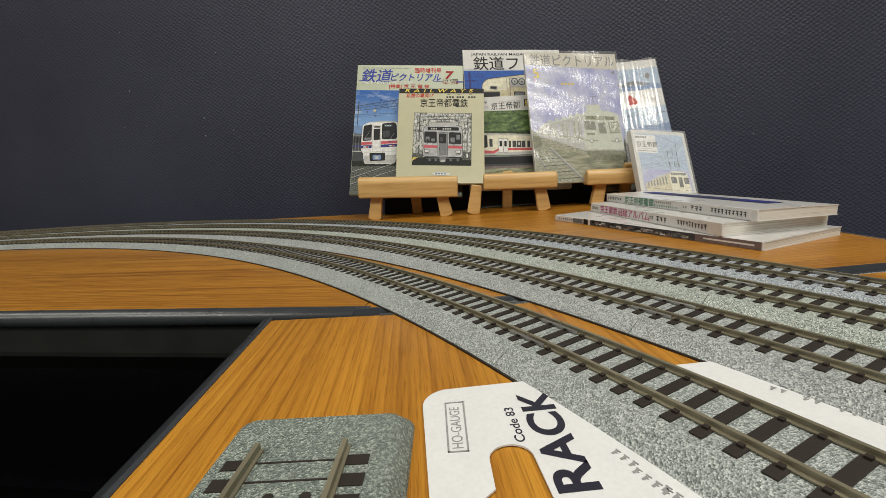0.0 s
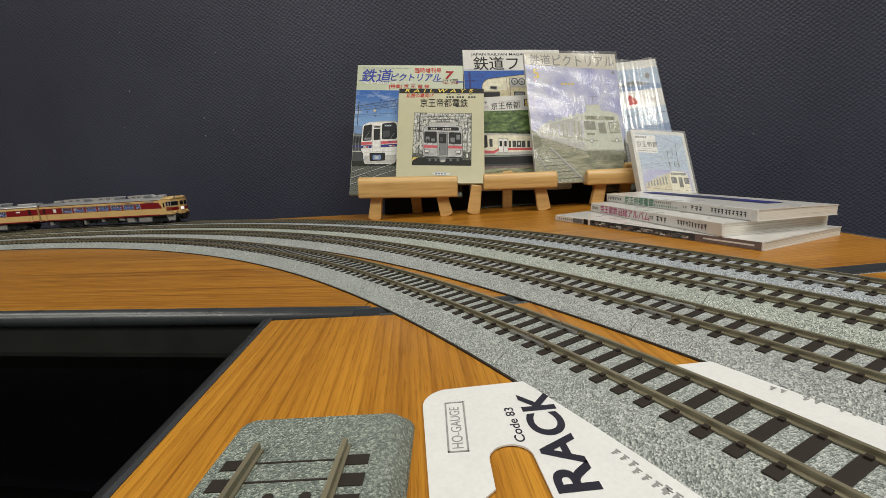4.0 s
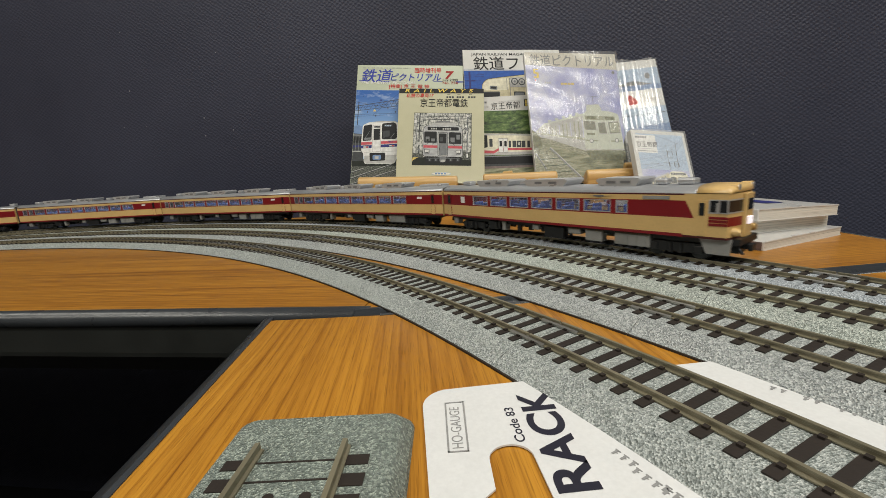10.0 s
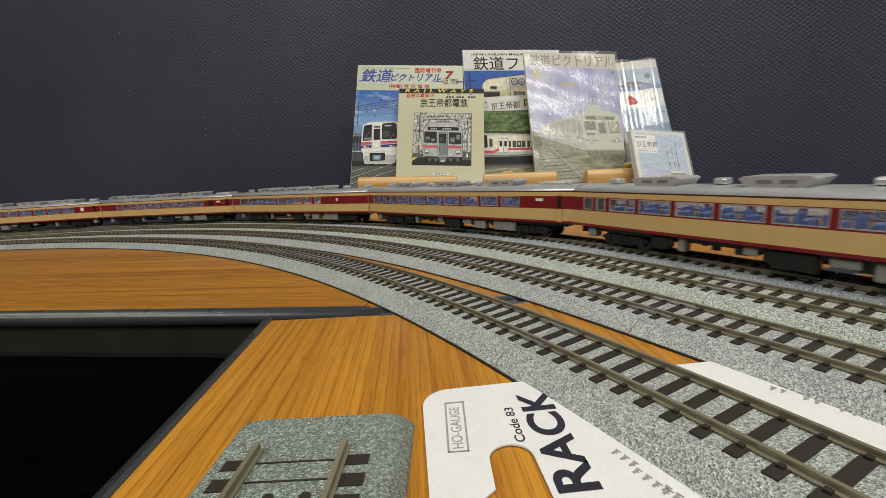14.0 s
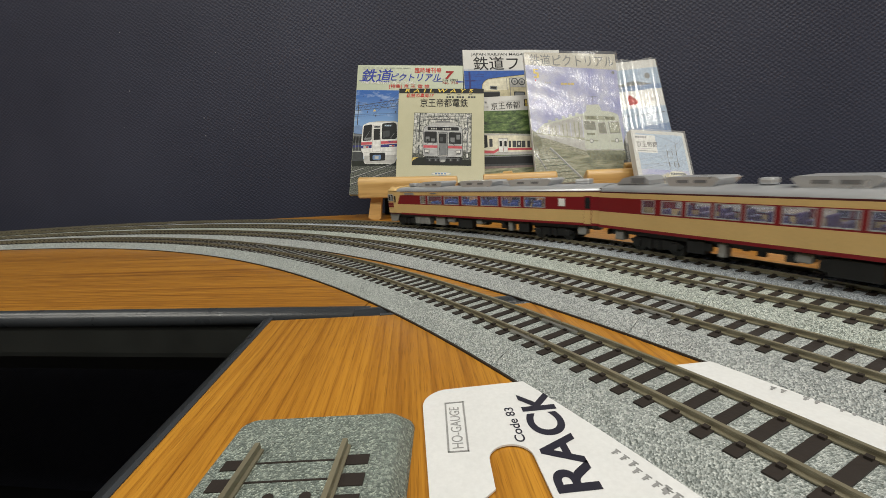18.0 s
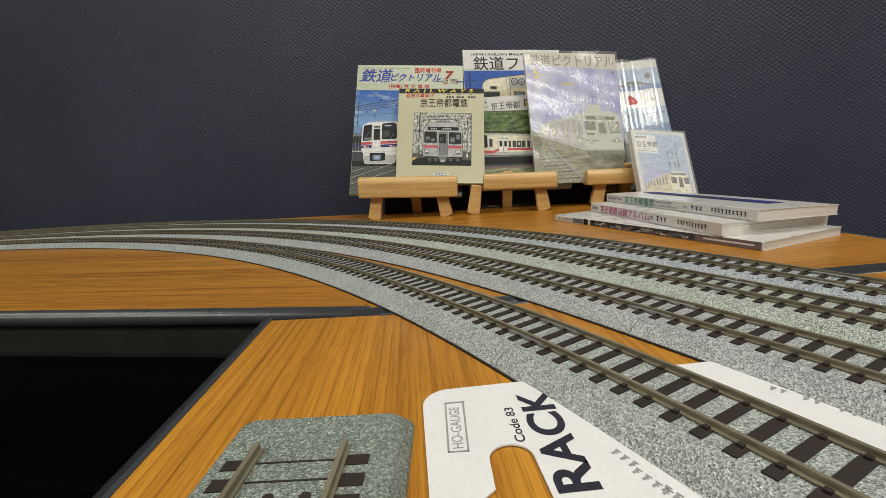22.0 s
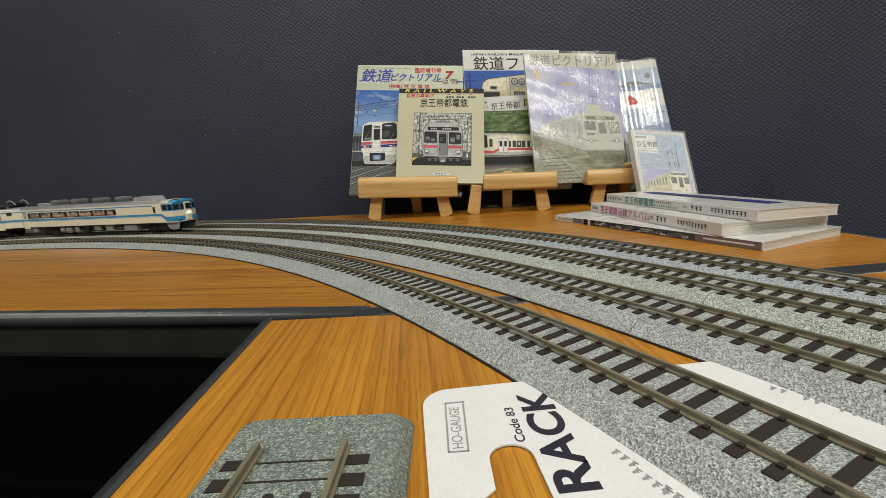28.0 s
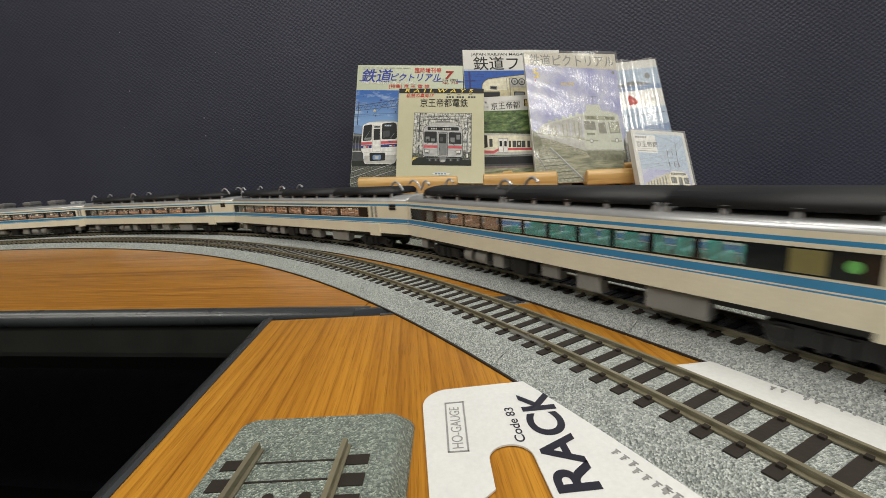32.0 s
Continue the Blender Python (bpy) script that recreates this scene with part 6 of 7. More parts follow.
def red_cab():
    """Cab car; its nose points along +x."""
    wins = [(0.172, 0.243), (0.260, 0.332), (0.349, 0.421), (0.438, 0.511), (0.528, 0.602), (0.618, 0.692), (0.709, 0.736)]
    # flat cream cab part from 0.86 on
    car = red_base("cab_car", "cream and crimson model diesel cab car with lit headmark", wins, f1=0.865, doors=[(0.025, 0.047)], plates=[(0.115, 0.0055, 0.55, 0.78)], seat_range=(0.16, 0.72))
    bm = bmesh.new()
    roof(bm, [(fx(0.0), 0.12), (fx(0.006), 0.0), (fx(0.45), 0), (fx(0.885), 0.0), (fx(0.89), 0.0)])
    part("roof", bm, M_SILVER, car)
    for a, b in ((0.165, 0.325), (0.385, 0.545), (0.635, 0.755)):
        ac_unit(car, a, b)
    vent(car, 0.08, 0.012), vent(car, 0.355, 0.007), vent(car, 0.79, 0.008), vent(car, 0.845, 0.011)
    # cab sides: cream with the crimson band cut off on a slant
    x0, xn = fx(0.865), fx(0.949)
    bm = bmesh.new()
    for s in (-1, 1):
        y = s * HW
        quad(bm, [(x0, y, ZB), (xn, y, ZB), (xn, y, hgt(0.05)), (x0, y, hgt(0.05))][::-s], 3)
        quad(bm, [(x0, y, hgt(0.05)), (xn, y, hgt(0.05)), (xn, y, hgt(0.45)), (x0, y, hgt(0.45))][::-s], 0)
        xs0, xs1 = fx(0.886), fx(0.868)
        quad(bm, [(x0, y, hgt(0.45)), (xs0, y, hgt(0.45)), (xs1, y, hgt(0.84)), (x0, y, hgt(0.84))][::-s], 1)
        quad(bm, [(xs0, y, hgt(0.45)), (xn, y, hgt(0.45)), (xn, y, hgt(0.58)), (xs0 - 0.0015, y, hgt(0.58))][::-s], 0)
        quad(bm, [(xs0 - 0.0015, y, hgt(0.58)), (fx(0.9165), y, hgt(0.58)), (fx(0.9165), y, hgt(0.84)), (xs1, y, hgt(0.84))][::-s], 0)
        quad(bm, [(x0, y, hgt(0.84)), (fx(0.9165), y, hgt(0.84)), (fx(0.9165), y, ZG), (x0, y, ZG)][::-s], 0)
        quad(bm, [(fx(0.9165), y, hgt(0.86)), (xn, y, hgt(0.86)), (xn, y, ZG), (fx(0.9165), y, ZG)][::-s], 0)
    b = 0.0032
    band(bm, xn, HW, ZB, hgt(0.05), 3, bulge=b), band(bm, xn, HW, hgt(0.05), hgt(0.24), 0, bulge=b)
    band(bm, xn, HW, hgt(0.24), hgt(0.50), 0, bulge=b), band(bm, xn, HW, hgt(0.50), hgt(0.58), 0, bulge=b)
    band(bm, xn, HW, hgt(0.86), ZG, 0, bulge=b)
    quad(bm, [(x0, -HW, ZB), (xn, -HW, ZB), (xn, HW, ZB), (x0, HW, ZB)], 0)
    part("cab_body", bm, RED_MATS, car, "cream cab with raised front")
    # rounded cream cab roof, higher than the silver one
    bm = bmesh.new()
    rings = []
    for x, g, d in ((fx(0.889), 0.0003, 0.0), (fx(0.925), 0.0003, 0.0), (fx(0.940), 0.0002, 0.03), (fx(0.9475), 0.0, 0.12), (fx(0.9505), -0.0004, 0.35), (fx(0.9515), -0.0010, 0.8)):
        rings.append([bm.verts.new((p[0] + (0.003 * max(0, 1 - (p[1] / HW) ** 2) if x > fx(0.93) else 0), p[1], ZG + (p[2] + 0.0004 - ZG) * (1 - d))) for p in roof_section(x, 14, g)])
    for r0, r1 in zip(rings, rings[1:]):
        for i in range(len(r0) - 1):
            bm.faces.new((r0[i], r1[i], r1[i + 1], r0[i + 1])).smooth = True
    bm.faces.new(rings[0]), bm.faces.new(rings[-1])
    bmesh.ops.recalc_face_normals(bm, faces=bm.faces)
    part("cab_roof", bm, M_CREAM, car, "rounded cream cab roof")
    # wrap-round windscreen
    bm = bmesh.new()
    for s in (-1, 1):
        quad(bm, [(fx(0.9165), s * HW * 0.99, hgt(0.58)), (xn, s * HW * 0.99, hgt(0.58)), (xn, s * HW * 0.99, hgt(0.86)), (fx(0.9165), s * HW * 0.99, hgt(0.86))][::-s])
    band(bm, xn, HW * 0.99, hgt(0.58), hgt(0.86), 0, bulge=b)
    ws = part("windscreen", bm, M_GLASS_DARK, car, "dark wrap-round windscreen")
    bm = bmesh.new()
    for z in (hgt(0.575), hgt(0.85)):
        band(bm, xn + 0.0002, HW + 0.0002, z, z + 0.0008, 0, bulge=b)
    for s in (-1, 1):
        bx(bm, fx(0.915), xn, s * HW - 0.0003, s * HW + 0.0003, hgt(0.57), hgt(0.57) + 0.0007)
        bx(bm, fx(0.915), xn, s * HW - 0.0003, s * HW + 0.0003, hgt(0.85), hgt(0.85) + 0.0007)
        for f in (0.915, 0.933, 0.9485):
            bx(bm, fx(f) - 0.0004, fx(f) + 0.0004, s * HW - 0.0003, s * HW + 0.0003, hgt(0.57), hgt(0.86))
        bx(bm, fx(0.927), fx(0.931), s * HW * 0.995 - 0.0002, s * HW * 0.995 + 0.0002, hgt(0.6), hgt(0.8))
    part("windscreen_trim", bm, M_CHROME, ws)
    # crimson whiskers
    for s in (-1, 1):
        for i in range(3):
            bm = bmesh.new()
            z = hgt(0.30 + 0.075 * i)
            bx(bm, fx(0.915), xn, s * (HW + 0.0002) - 0.0002, s * (HW + 0.0002) + 0.0002, z, z + 0.0014)
            part("stripe", bm, M_RED, car, "crimson nose stripe")
    bm = bmesh.new()
    band(bm, xn + 0.0002, HW + 0.0002, hgt(0.30), hgt(0.49), 0, bulge=b)
    part("nose_band", bm, M_RED, car, "crimson band round the nose")
    # gangway door in the nose with the lit headmark, lamps, skirt
    xf = xn + b
    bm = bmesh.new()
    bx(bm, xf - 0.001, xf + 0.0016, -0.0055, 0.0055, hgt(0.02), hgt(0.98), bevel=0.0004)
    nd = part("nose_door", bm, M_CREAM, car)
    bm = bmesh.new()
    bx(bm, xf + 0.0014, xf + 0.0020, -0.0035, 0.0035, hgt(0.62), hgt(0.86))
    part("door_window", bm, M_GLASS_DARK, nd)
    bm = bmesh.new()
    bx(bm, xf + 0.0012, xf + 0.0026, -0.0030, 0.0030, hgt(0.30), hgt(0.47), bevel=0.0004)
    part("headmark", bm, M_LAMP, car, "glowing white headmark")
    for s in (-1, 1):
        bm = bmesh.new()
        rod(bm, (xn - 0.002, s * 0.0125, hgt(0.16)), (xn + 0.0045, s * 0.0125, hgt(0.16)), 0.0022, 14)
        rod(bm, (xn + 0.0045, s * 0.0125, hgt(0.16)), (xn + 0.0052, s * 0.0125, hgt(0.16)), 0.0018, 14, 1)
        part("tail_lamp", bm, [M_CREAM, M_GOLD], car)
        bm = bmesh.new()
        rod(bm, (xn - 0.003, s * 0.0105, 0.0428), (xn + 0.0022, s * 0.0105, 0.0428), 0.0020, 14)
        rod(bm, (xn + 0.0022, s * 0.0105, 0.0428), (xn + 0.0026, s * 0.0105, 0.0428), 0.0015, 14, 1)
        part("head_lamp", bm, [M_CREAM, M_CHROME], car)
        bm = bmesh.new()
        prism(bm, [(fx(0.895), ZB), (fx(0.91), 0.0045), (xn + 0.001, 0.0045), (xn + 0.002, ZB)], "y", s * 0.0145 - 0.0008, s * 0.0145 + 0.0008)
        part("skirt", bm, M_UNDER, car, "grey skirt")
        bm = bmesh.new()
        y = s * (HW + 0.0002)
        bx(bm, fx(0.894), fx(0.909), y - 0.0002, y + 0.0002, hgt(0.07), hgt(0.86), bevel=0.0001)
        d = part("cab_door", bm, M_CREAM, car)
        bm = bmesh.new()
        bx(bm, fx(0.8965), fx(0.9065), y + s * 0.0003 - 0.0003, y + s * 0.0003 + 0.0001, hgt(0.52), hgt(0.80))
        part("door_window", bm, M_GLASS_DARK, d)
        bm = bmesh.new()
        y = s * (HW + 0.0003)
        bx(bm, fx(0.775), fx(0.835), y - 0.0002, y + 0.0002, hgt(0.86), hgt(0.94))
        part("side_grille", bm, M_UNDER, car)
        bm = bmesh.new()
        bx(bm, fx(0.645), fx(0.675), y - 0.0002, y + 0.0002, hgt(0.90), hgt(0.94))
        prism(bm, [(fx(0.63), hgt(0.93)), (fx(0.66), hgt(0.885)), (fx(0.70), hgt(0.925)), (fx(0.66), hgt(0.90))], "y", y - 0.00015, y + 0.00015)
        part("emblem", bm, M_ROOFBOX, car, "dark winged emblem")
    bm = bmesh.new()
    bx(bm, xn - 0.001, xn + 0.003, -0.006, 0.006, 0.0045, ZB)
    rod(bm, (xn + 0.002, -0.009, 0.010), (xn + 0.006, -0.009, 0.005), 0.0008, 8)
    rod(bm, (xn + 0.002, 0.009, 0.010), (xn + 0.006, 0.009, 0.005), 0.0008, 8)
    part("buffer_beam", bm, M_BLACK, car)
    coupler(car, xn + 0.003, 1)
    bogie(car, fx(0.155)), bogie(car, fx(0.845))
    underfloor(car, UNDER, 4)
    gangway(car, fx(0), -1, M_HOOD), coupler(car, fx(0), -1)
    return car


# ivory and blue train
BLUE_ROWS = [(ZB, hgt(0.315), 0), (hgt(0.315), hgt(0.335), 1), (hgt(0.335), hgt(0.355), 0), (hgt(0.355), hgt(0.465), 1), (hgt(0.465), hgt(0.865), 0), (hgt(0.865), hgt(0.92), 1), (hgt(0.92), ZG, 0)]
PLAIN_ROWS = BLUE_ROWS[:4] + [(hgt(0.465), ZG, 0)]
BLUE_MATS = [M_IVORY, M_BLUE, M_BLACK]
BZ0, BZ1 = hgt(0.525), hgt(0.785)


def blue_base(name, label, wins, strip, f1, seat_mat, seat_range, light, doors, stripe_end=None):
    car = empty(name, Matrix.Identity(4), label, "model train car", "ivory and blue train")
    holes = [(fx(a), fx(b), BZ0, BZ1) for a, b in wins]
    shell(car, BLUE_ROWS, holes, BLUE_MATS, 0.0, stripe_end or f1, [(0, fx(0.0)), (0, fx(f1))], "ivory body with blue bands")
    if stripe_end:
        for y, flip in ((-HW, False), (HW, True)):
            bm = bmesh.new()
            side_grid(bm, y, PLAIN_ROWS, [], fx(stripe_end), fx(f1), flip)
            part("front_side", bm, BLUE_MATS, car, "plain ivory side with one blue band")
    for s in (-1, 1):
        bm = bmesh.new()
        side_grid(bm, s * (HW + 0.00015), [(hgt(0.497), hgt(0.812), 0)], [h for h in holes], fx(strip[0]), fx(strip[1]), s > 0)
        part("window_band", bm, M_GLASS_DARK, car, "glossy black window band")
        for a, b in wins:
            bm = bmesh.new()
            y = s * (HW - 0.0004)
            bx(bm, fx(a), fx(b), y - 0.00015, y + 0.00015, BZ0, BZ1)
            g = part("pane", bm, M_GLASS_PALE, car)
            g.visible_shadow = False
        for a, b in doors:
            y = s * (HW + 0.0004)
            bm = bmesh.new()
            prism(bm, [(fx(a) - 0.001, ZB - 0.0022), (fx(b) + 0.001, ZB - 0.0022), (fx(b) + 0.001, hgt(0.312)), (fx(a) - 0.001, hgt(0.312))], "y", y - 0.0008, y + 0.0008)
            d = part("door_step", bm, M_IVORY, car)
            for q in (0.25, 0.75):
                bm = bmesh.new()
                xx = fx(a + (b - a) * q)
                bx(bm, xx - 0.0011, xx + 0.0011, s * (HW + 0.0001) - 0.0002, s * (HW + 0.0001) + 0.0002, hgt(0.50), hgt(0.85))
                part("door_slit", bm, M_UNDER, d, "narrow grey door window")
    seats(car, fx(seat_range[0]), fx(seat_range[1]), seat_mat)
    interior_light(car, 0.05, f1 - 0.05, light)
    return car


def radiator(car, f0, f1):
    """Matt black roof radiator: a long rounded hood on short silver stands."""
    prof = []
    for i in range(9):
        a = math.pi * i / 8
        prof.append((0.0160 * math.cos(a), 0.0446 + 0.0062 * math.sin(a) ** 0.6))
    bm = bmesh.new()
    prism(bm, prof, "x", fx(f0), fx(f1))
    r = smooth(part("radiator_cover", bm, M_RADIATOR, car, "long matt black roof radiator cover"))
    n = max(2, round((f1 - f0) / 0.07))
    for i in range(n + 1):
        x = fx(f0 + (f1 - f0) * i / n)
        for s in (-1, 1):
            bm = bmesh.new()
            bx(bm, x - 0.0011, x + 0.0011, s * 0.0150 - 0.0007, s * 0.0150 + 0.0007, 0.0412, 0.0456)
            part("stand", bm, M_SILVER, r)


def hoops(car, f, d):
    for s in (-1, 1):
        bm = bmesh.new()
        pts = [(fx(f) + d * 0.012 * t, s * 0.0105, 0.0440 + 0.0105 * math.sin(math.pi * min(1, 0.12 + t * 0.62))) for t in [i / 7 for i in range(8)]]
        for a, b in zip(pts, pts[1:]):
            rod(bm, a, b, 0.0008, 8)
        part("exhaust_pipe", bm, M_SILVER, car, "curved silver exhaust pipe")


BUNDER = [(0.045, 0.075, 0.0055, "box"), (0.235, 0.26, 0.004, "tank"), (0.275, 0.31, 0.004, "tank"), (0.33, 0.36, 0.0045, "box"), (0.39, 0.425, 0.0035, "box"), (0.46, 0.50, 0.006, "ribbed"), (0.535, 0.58, 0.0042, "ribbed"), (0.65, 0.73, 0.0038, "box")]


def blue_mid(seat_mat, green):
    if green:
        wins = [(0.097, 0.126), (0.143, 0.190), (0.197, 0.247), (0.254, 0.304), (0.311, 0.361), (0.372, 0.422), (0.431, 0.481), (0.490, 0.541), (0.549, 0.600), (0.608, 0.657), (0.665, 0.713), (0.721, 0.766)]
        car = blue_base("passenger_car", "ivory and blue model coach with green seats and black roof radiators", wins, (0.018, 0.872), 1.0, seat_mat, (0.36, 0.77), M_INSIDE_LIGHT, [(0.876, 0.905)])
        for s in (-1, 1):
            bm = bmesh.new()
            y = s * (HW + 0.0003)
            rod(bm, (fx(0.853), y - s * 0.0003, hgt(0.655)), (fx(0.853), y + s * 0.0002, hgt(0.655)), 0.0017, 20)
            part("round_sign", bm, M_SIGN_GREEN, car, "round green sign")
            bm = bmesh.new()
            bx(bm, fx(0.805), fx(0.834), y - 0.0002, y + 0.0002, hgt(0.52), hgt(0.79))
            part("blind", bm, M_OLIVE, car, "olive blind in the window band")
        seats(car, fx(0.10), fx(0.26), M_SEAT_ORANGE)
    else:
        wins = [(0.051, 0.099), (0.110, 0.174), (0.184, 0.250), (0.262, 0.330), (0.342, 0.411), (0.427, 0.502), (0.519, 0.600), (0.616, 0.700), (0.718, 0.802)]
        car = blue_base("passenger_car", "ivory and blue model coach with orange seats and black roof radiators", wins, (0.010, 0.844), 1.0, seat_mat, (0.05, 0.81), M_INSIDE_WARM, [(0.853, 0.885)])
    for s in (-1, 1):
        for f, z in ((0.945, 0.87), (0.945, 0.78)):
            bm = bmesh.new()
            y = s * (HW + 0.0002)
            bx(bm, fx(f) - 0.0035, fx(f) + 0.0035, y - 0.0002, y + 0.0002, hgt(z) - 0.001, hgt(z) + 0.001)
            part("side_vent", bm, M_BLACK, car)
    bm = bmesh.new()
    roof(bm, [(fx(0.0), 0.12), (fx(0.006), 0.0), (fx(0.5), 0), (fx(0.994), 0.0), (fx(1.0), 0.12)])
    part("roof", bm, M_SILVER, car)
    for a, b in ((0.075, 0.36), (0.375, 0.66), (0.675, 0.935)):
        radiator(car, a, b)
    hoops(car, 0.035, 1), hoops(car, 0.965, -1), hoops(car, 0.33, 1)
    bogie(car, fx(0.155)), bogie(car, fx(0.845))
    underfloor(car, BUNDER, 6)
    for x, d in ((fx(0), -1), (fx(1), 1)):
        gangway(car, x, d, M_IVORY), coupler(car, x, d)
    return car


def blue_cab():
    wins = [(0.060, 0.124), (0.136, 0.204), (0.218, 0.298), (0.314, 0.383), (0.396, 0.475), (0.488, 0.560), (0.577, 0.613)]
    car = blue_base("cab_car", "ivory and blue model diesel cab car with green-white headmark", wins, (0.045, 0.632), 0.90, M_SEAT_ORANGE, (0.06, 0.62), M_INSIDE_WARM, [(0.012, 0.036)], 0.855)
    bm = bmesh.new()
    roof(bm, [(fx(0.0), 0.12), (fx(0.006), 0.0), (fx(0.45), 0), (fx(0.90), 0.0), (fx(0.907), 0.0)])
    part("roof", bm, M_SILVER, car)
    for a, b in ((0.172, 0.216), (0.308, 0.352), (0.453, 0.497), (0.598, 0.642)):
        bm = bmesh.new()
        bx(bm, fx(a) + 0.0012, fx(b) - 0.0012, -0.0080, 0.0080, 0.0436, 0.0495)
        bx(bm, fx(a), fx(b), -0.0090, 0.0090, 0.0462, 0.0510, bevel=0.0014)
        u = part("roof_cooler", bm, M_ROOFBOX, car, "dark grey roof cooler")
        bm = bmesh.new()
        bx(bm, fx(a) + 0.002, fx(b) - 0.002, -0.0070, 0.0070, 0.0510, 0.0514)
        part("grille", bm, M_UNDER, u)
    bm = bmesh.new()
    prism(bm, [(fx(0.716), 0.0430), (fx(0.730), 0.0496), (fx(0.822), 0.0496), (fx(0.838), 0.0430)], "y", -0.0105, 0.0105)
    u = part("radiator_cover", bm, M_COOLER, car, "long silver roof unit")
    for q in (0.747, 0.776, 0.805):
        bm = bmesh.new()
        rod(bm, (fx(q), 0, 0.0494), (fx(q), 0, 0.0501), 0.0038, 16)
        part("fan", bm, M_CHROME, u)
    vent(car, 0.70, 0.005), vent(car, 0.06, 0.006), vent(car, 0.10, 0.006)
    x0, xn, b = fx(0.90), fx(0.972), 0.0045
    bm = bmesh.new()
    for s in (-1, 1):
        y = s * HW
        def sq(pts, mi):
            quad(bm, [(a, y, c) for a, c in pts][::-s], mi)
        xm = fx(0.925)
        sq([(x0, ZB), (xn, ZB), (xn, hgt(0.04)), (xm, hgt(0.04)), (x0, hgt(0.335))], 0)
        sq([(x0, hgt(0.335)), (xm, hgt(0.04)), (xn, hgt(0.04)), (xn, hgt(0.30)), (xm, hgt(0.30)), (x0, hgt(0.465))], 1)
        sq([(x0, hgt(0.465)), (xm, hgt(0.30)), (xn, hgt(0.30)), (xn, hgt(0.59)), (x0, hgt(0.59))], 0)
        sq([(x0, hgt(0.59)), (fx(0.905), hgt(0.59)), (fx(0.905), ZG), (x0, ZG)], 0)
        sq([(fx(0.905), hgt(0.59)), (xn, hgt(0.59)), (xn, hgt(0.64)), (fx(0.905), hgt(0.64))], 1)
        sq([(fx(0.905), hgt(0.92)), (xn, hgt(0.92)), (xn, hgt(0.95)), (fx(0.905), hgt(0.95))], 1)
        sq([(fx(0.905), hgt(0.95)), (xn, hgt(0.95)), (xn, ZG), (fx(0.905), ZG)], 0)
        sq([(fx(0.905), hgt(0.64)), (fx(0.912), hgt(0.64)), (fx(0.912), hgt(0.92)), (fx(0.905), hgt(0.92))], 1)
    for z0, z1, mi in ((ZB, hgt(0.04), 0), (hgt(0.04), hgt(0.30), 1), (hgt(0.30), hgt(0.59), 0), (hgt(0.59), hgt(0.64), 1), (hgt(0.92), ZG, 1)):
        band(bm, xn, HW, z0, z1, mi, bulge=b)
    quad(bm, [(x0, -HW, ZB), (xn, -HW, ZB), (xn, HW, ZB), (x0, HW, ZB)], 0)
    part("cab_body", bm, BLUE_MATS, car, "ivory cab with blue nose")
    bm = bmesh.new()
    rings = []
    for x, g, d in ((fx(0.905), 0.0003, 0.0), (fx(0.950), 0.0003, 0.04), (fx(0.971), 0.0, 0.22), (fx(0.9745), -0.0006, 0.45), (fx(0.9755), -0.0012, 0.85)):
        rings.append([bm.verts.new((p[0] + (0.004 * max(0, 1 - (p[1] / HW) ** 2) if x > fx(0.95) else 0), p[1], ZG + (p[2] + 0.0002 - ZG) * (1 - d))) for p in roof_section(x, 14, g)])
    for r0, r1 in zip(rings, rings[1:]):
        for i in range(len(r0) - 1):
            f = bm.faces.new((r0[i], r1[i], r1[i + 1], r0[i + 1]))
            f.smooth, f.material_index = True, 0 if r0 is rings[0] else 1
    bm.faces.new(rings[0]), bm.faces.new(rings[-1])
    bmesh.ops.recalc_face_normals(bm, faces=bm.faces)
    part("cab_roof", bm, [M_IVORY, M_BLUE], car, "ivory cab roof with blue brow")
    bm = bmesh.new()
    for s in (-1, 1):
        quad(bm, [(fx(0.912), s * HW * 0.99, hgt(0.64)), (xn, s * HW * 0.99, hgt(0.64)), (xn, s * HW * 0.99, hgt(0.92)), (fx(0.912), s * HW * 0.99, hgt(0.92))][::-s])
    band(bm, xn, HW * 0.99, hgt(0.64), hgt(0.92), 0, bulge=b)
    ws = part("windscreen", bm, M_GLASS_DARK, car, "dark wrap-round windscreen")
    bm = bmesh.new()
    for s in (-1, 1):
        for f in (0.940, 0.971):
            bx(bm, fx(f) - 0.0006, fx(f) + 0.0006, s * HW - 0.0002, s * HW + 0.0002, hgt(0.63), hgt(0.93))
        bx(bm, xn + b * 0.55 - 0.0006, xn + b * 0.55 + 0.001, s * 0.0095 - 0.0006, s * 0.0095 + 0.0006, hgt(0.63), hgt(0.93))
    part("windscreen_post", bm, M_BLUE, ws)
    xf = xn + b
    bm = bmesh.new()
    bx(bm, xf - 0.001, xf + 0.0018, -0.0046, 0.0046, hgt(0.04), hgt(1.0), bevel=0.0005)
    nd = part("nose_door", bm, M_IVORY, car)
    bm = bmesh.new()
    bx(bm, xf + 0.0016, xf + 0.0022, -0.0036, 0.0036, hgt(0.64), hgt(0.92))
    part("door_window", bm, M_GLASS_DARK, nd)
    bm = bmesh.new()
    bx(bm, xf + 0.0014, xf + 0.0032, -0.0034, 0.0034, hgt(0.36), hgt(0.52), bevel=0.0004)
    part("headmark", bm, M_LAMP_GREEN, car, "glowing green-white headmark")
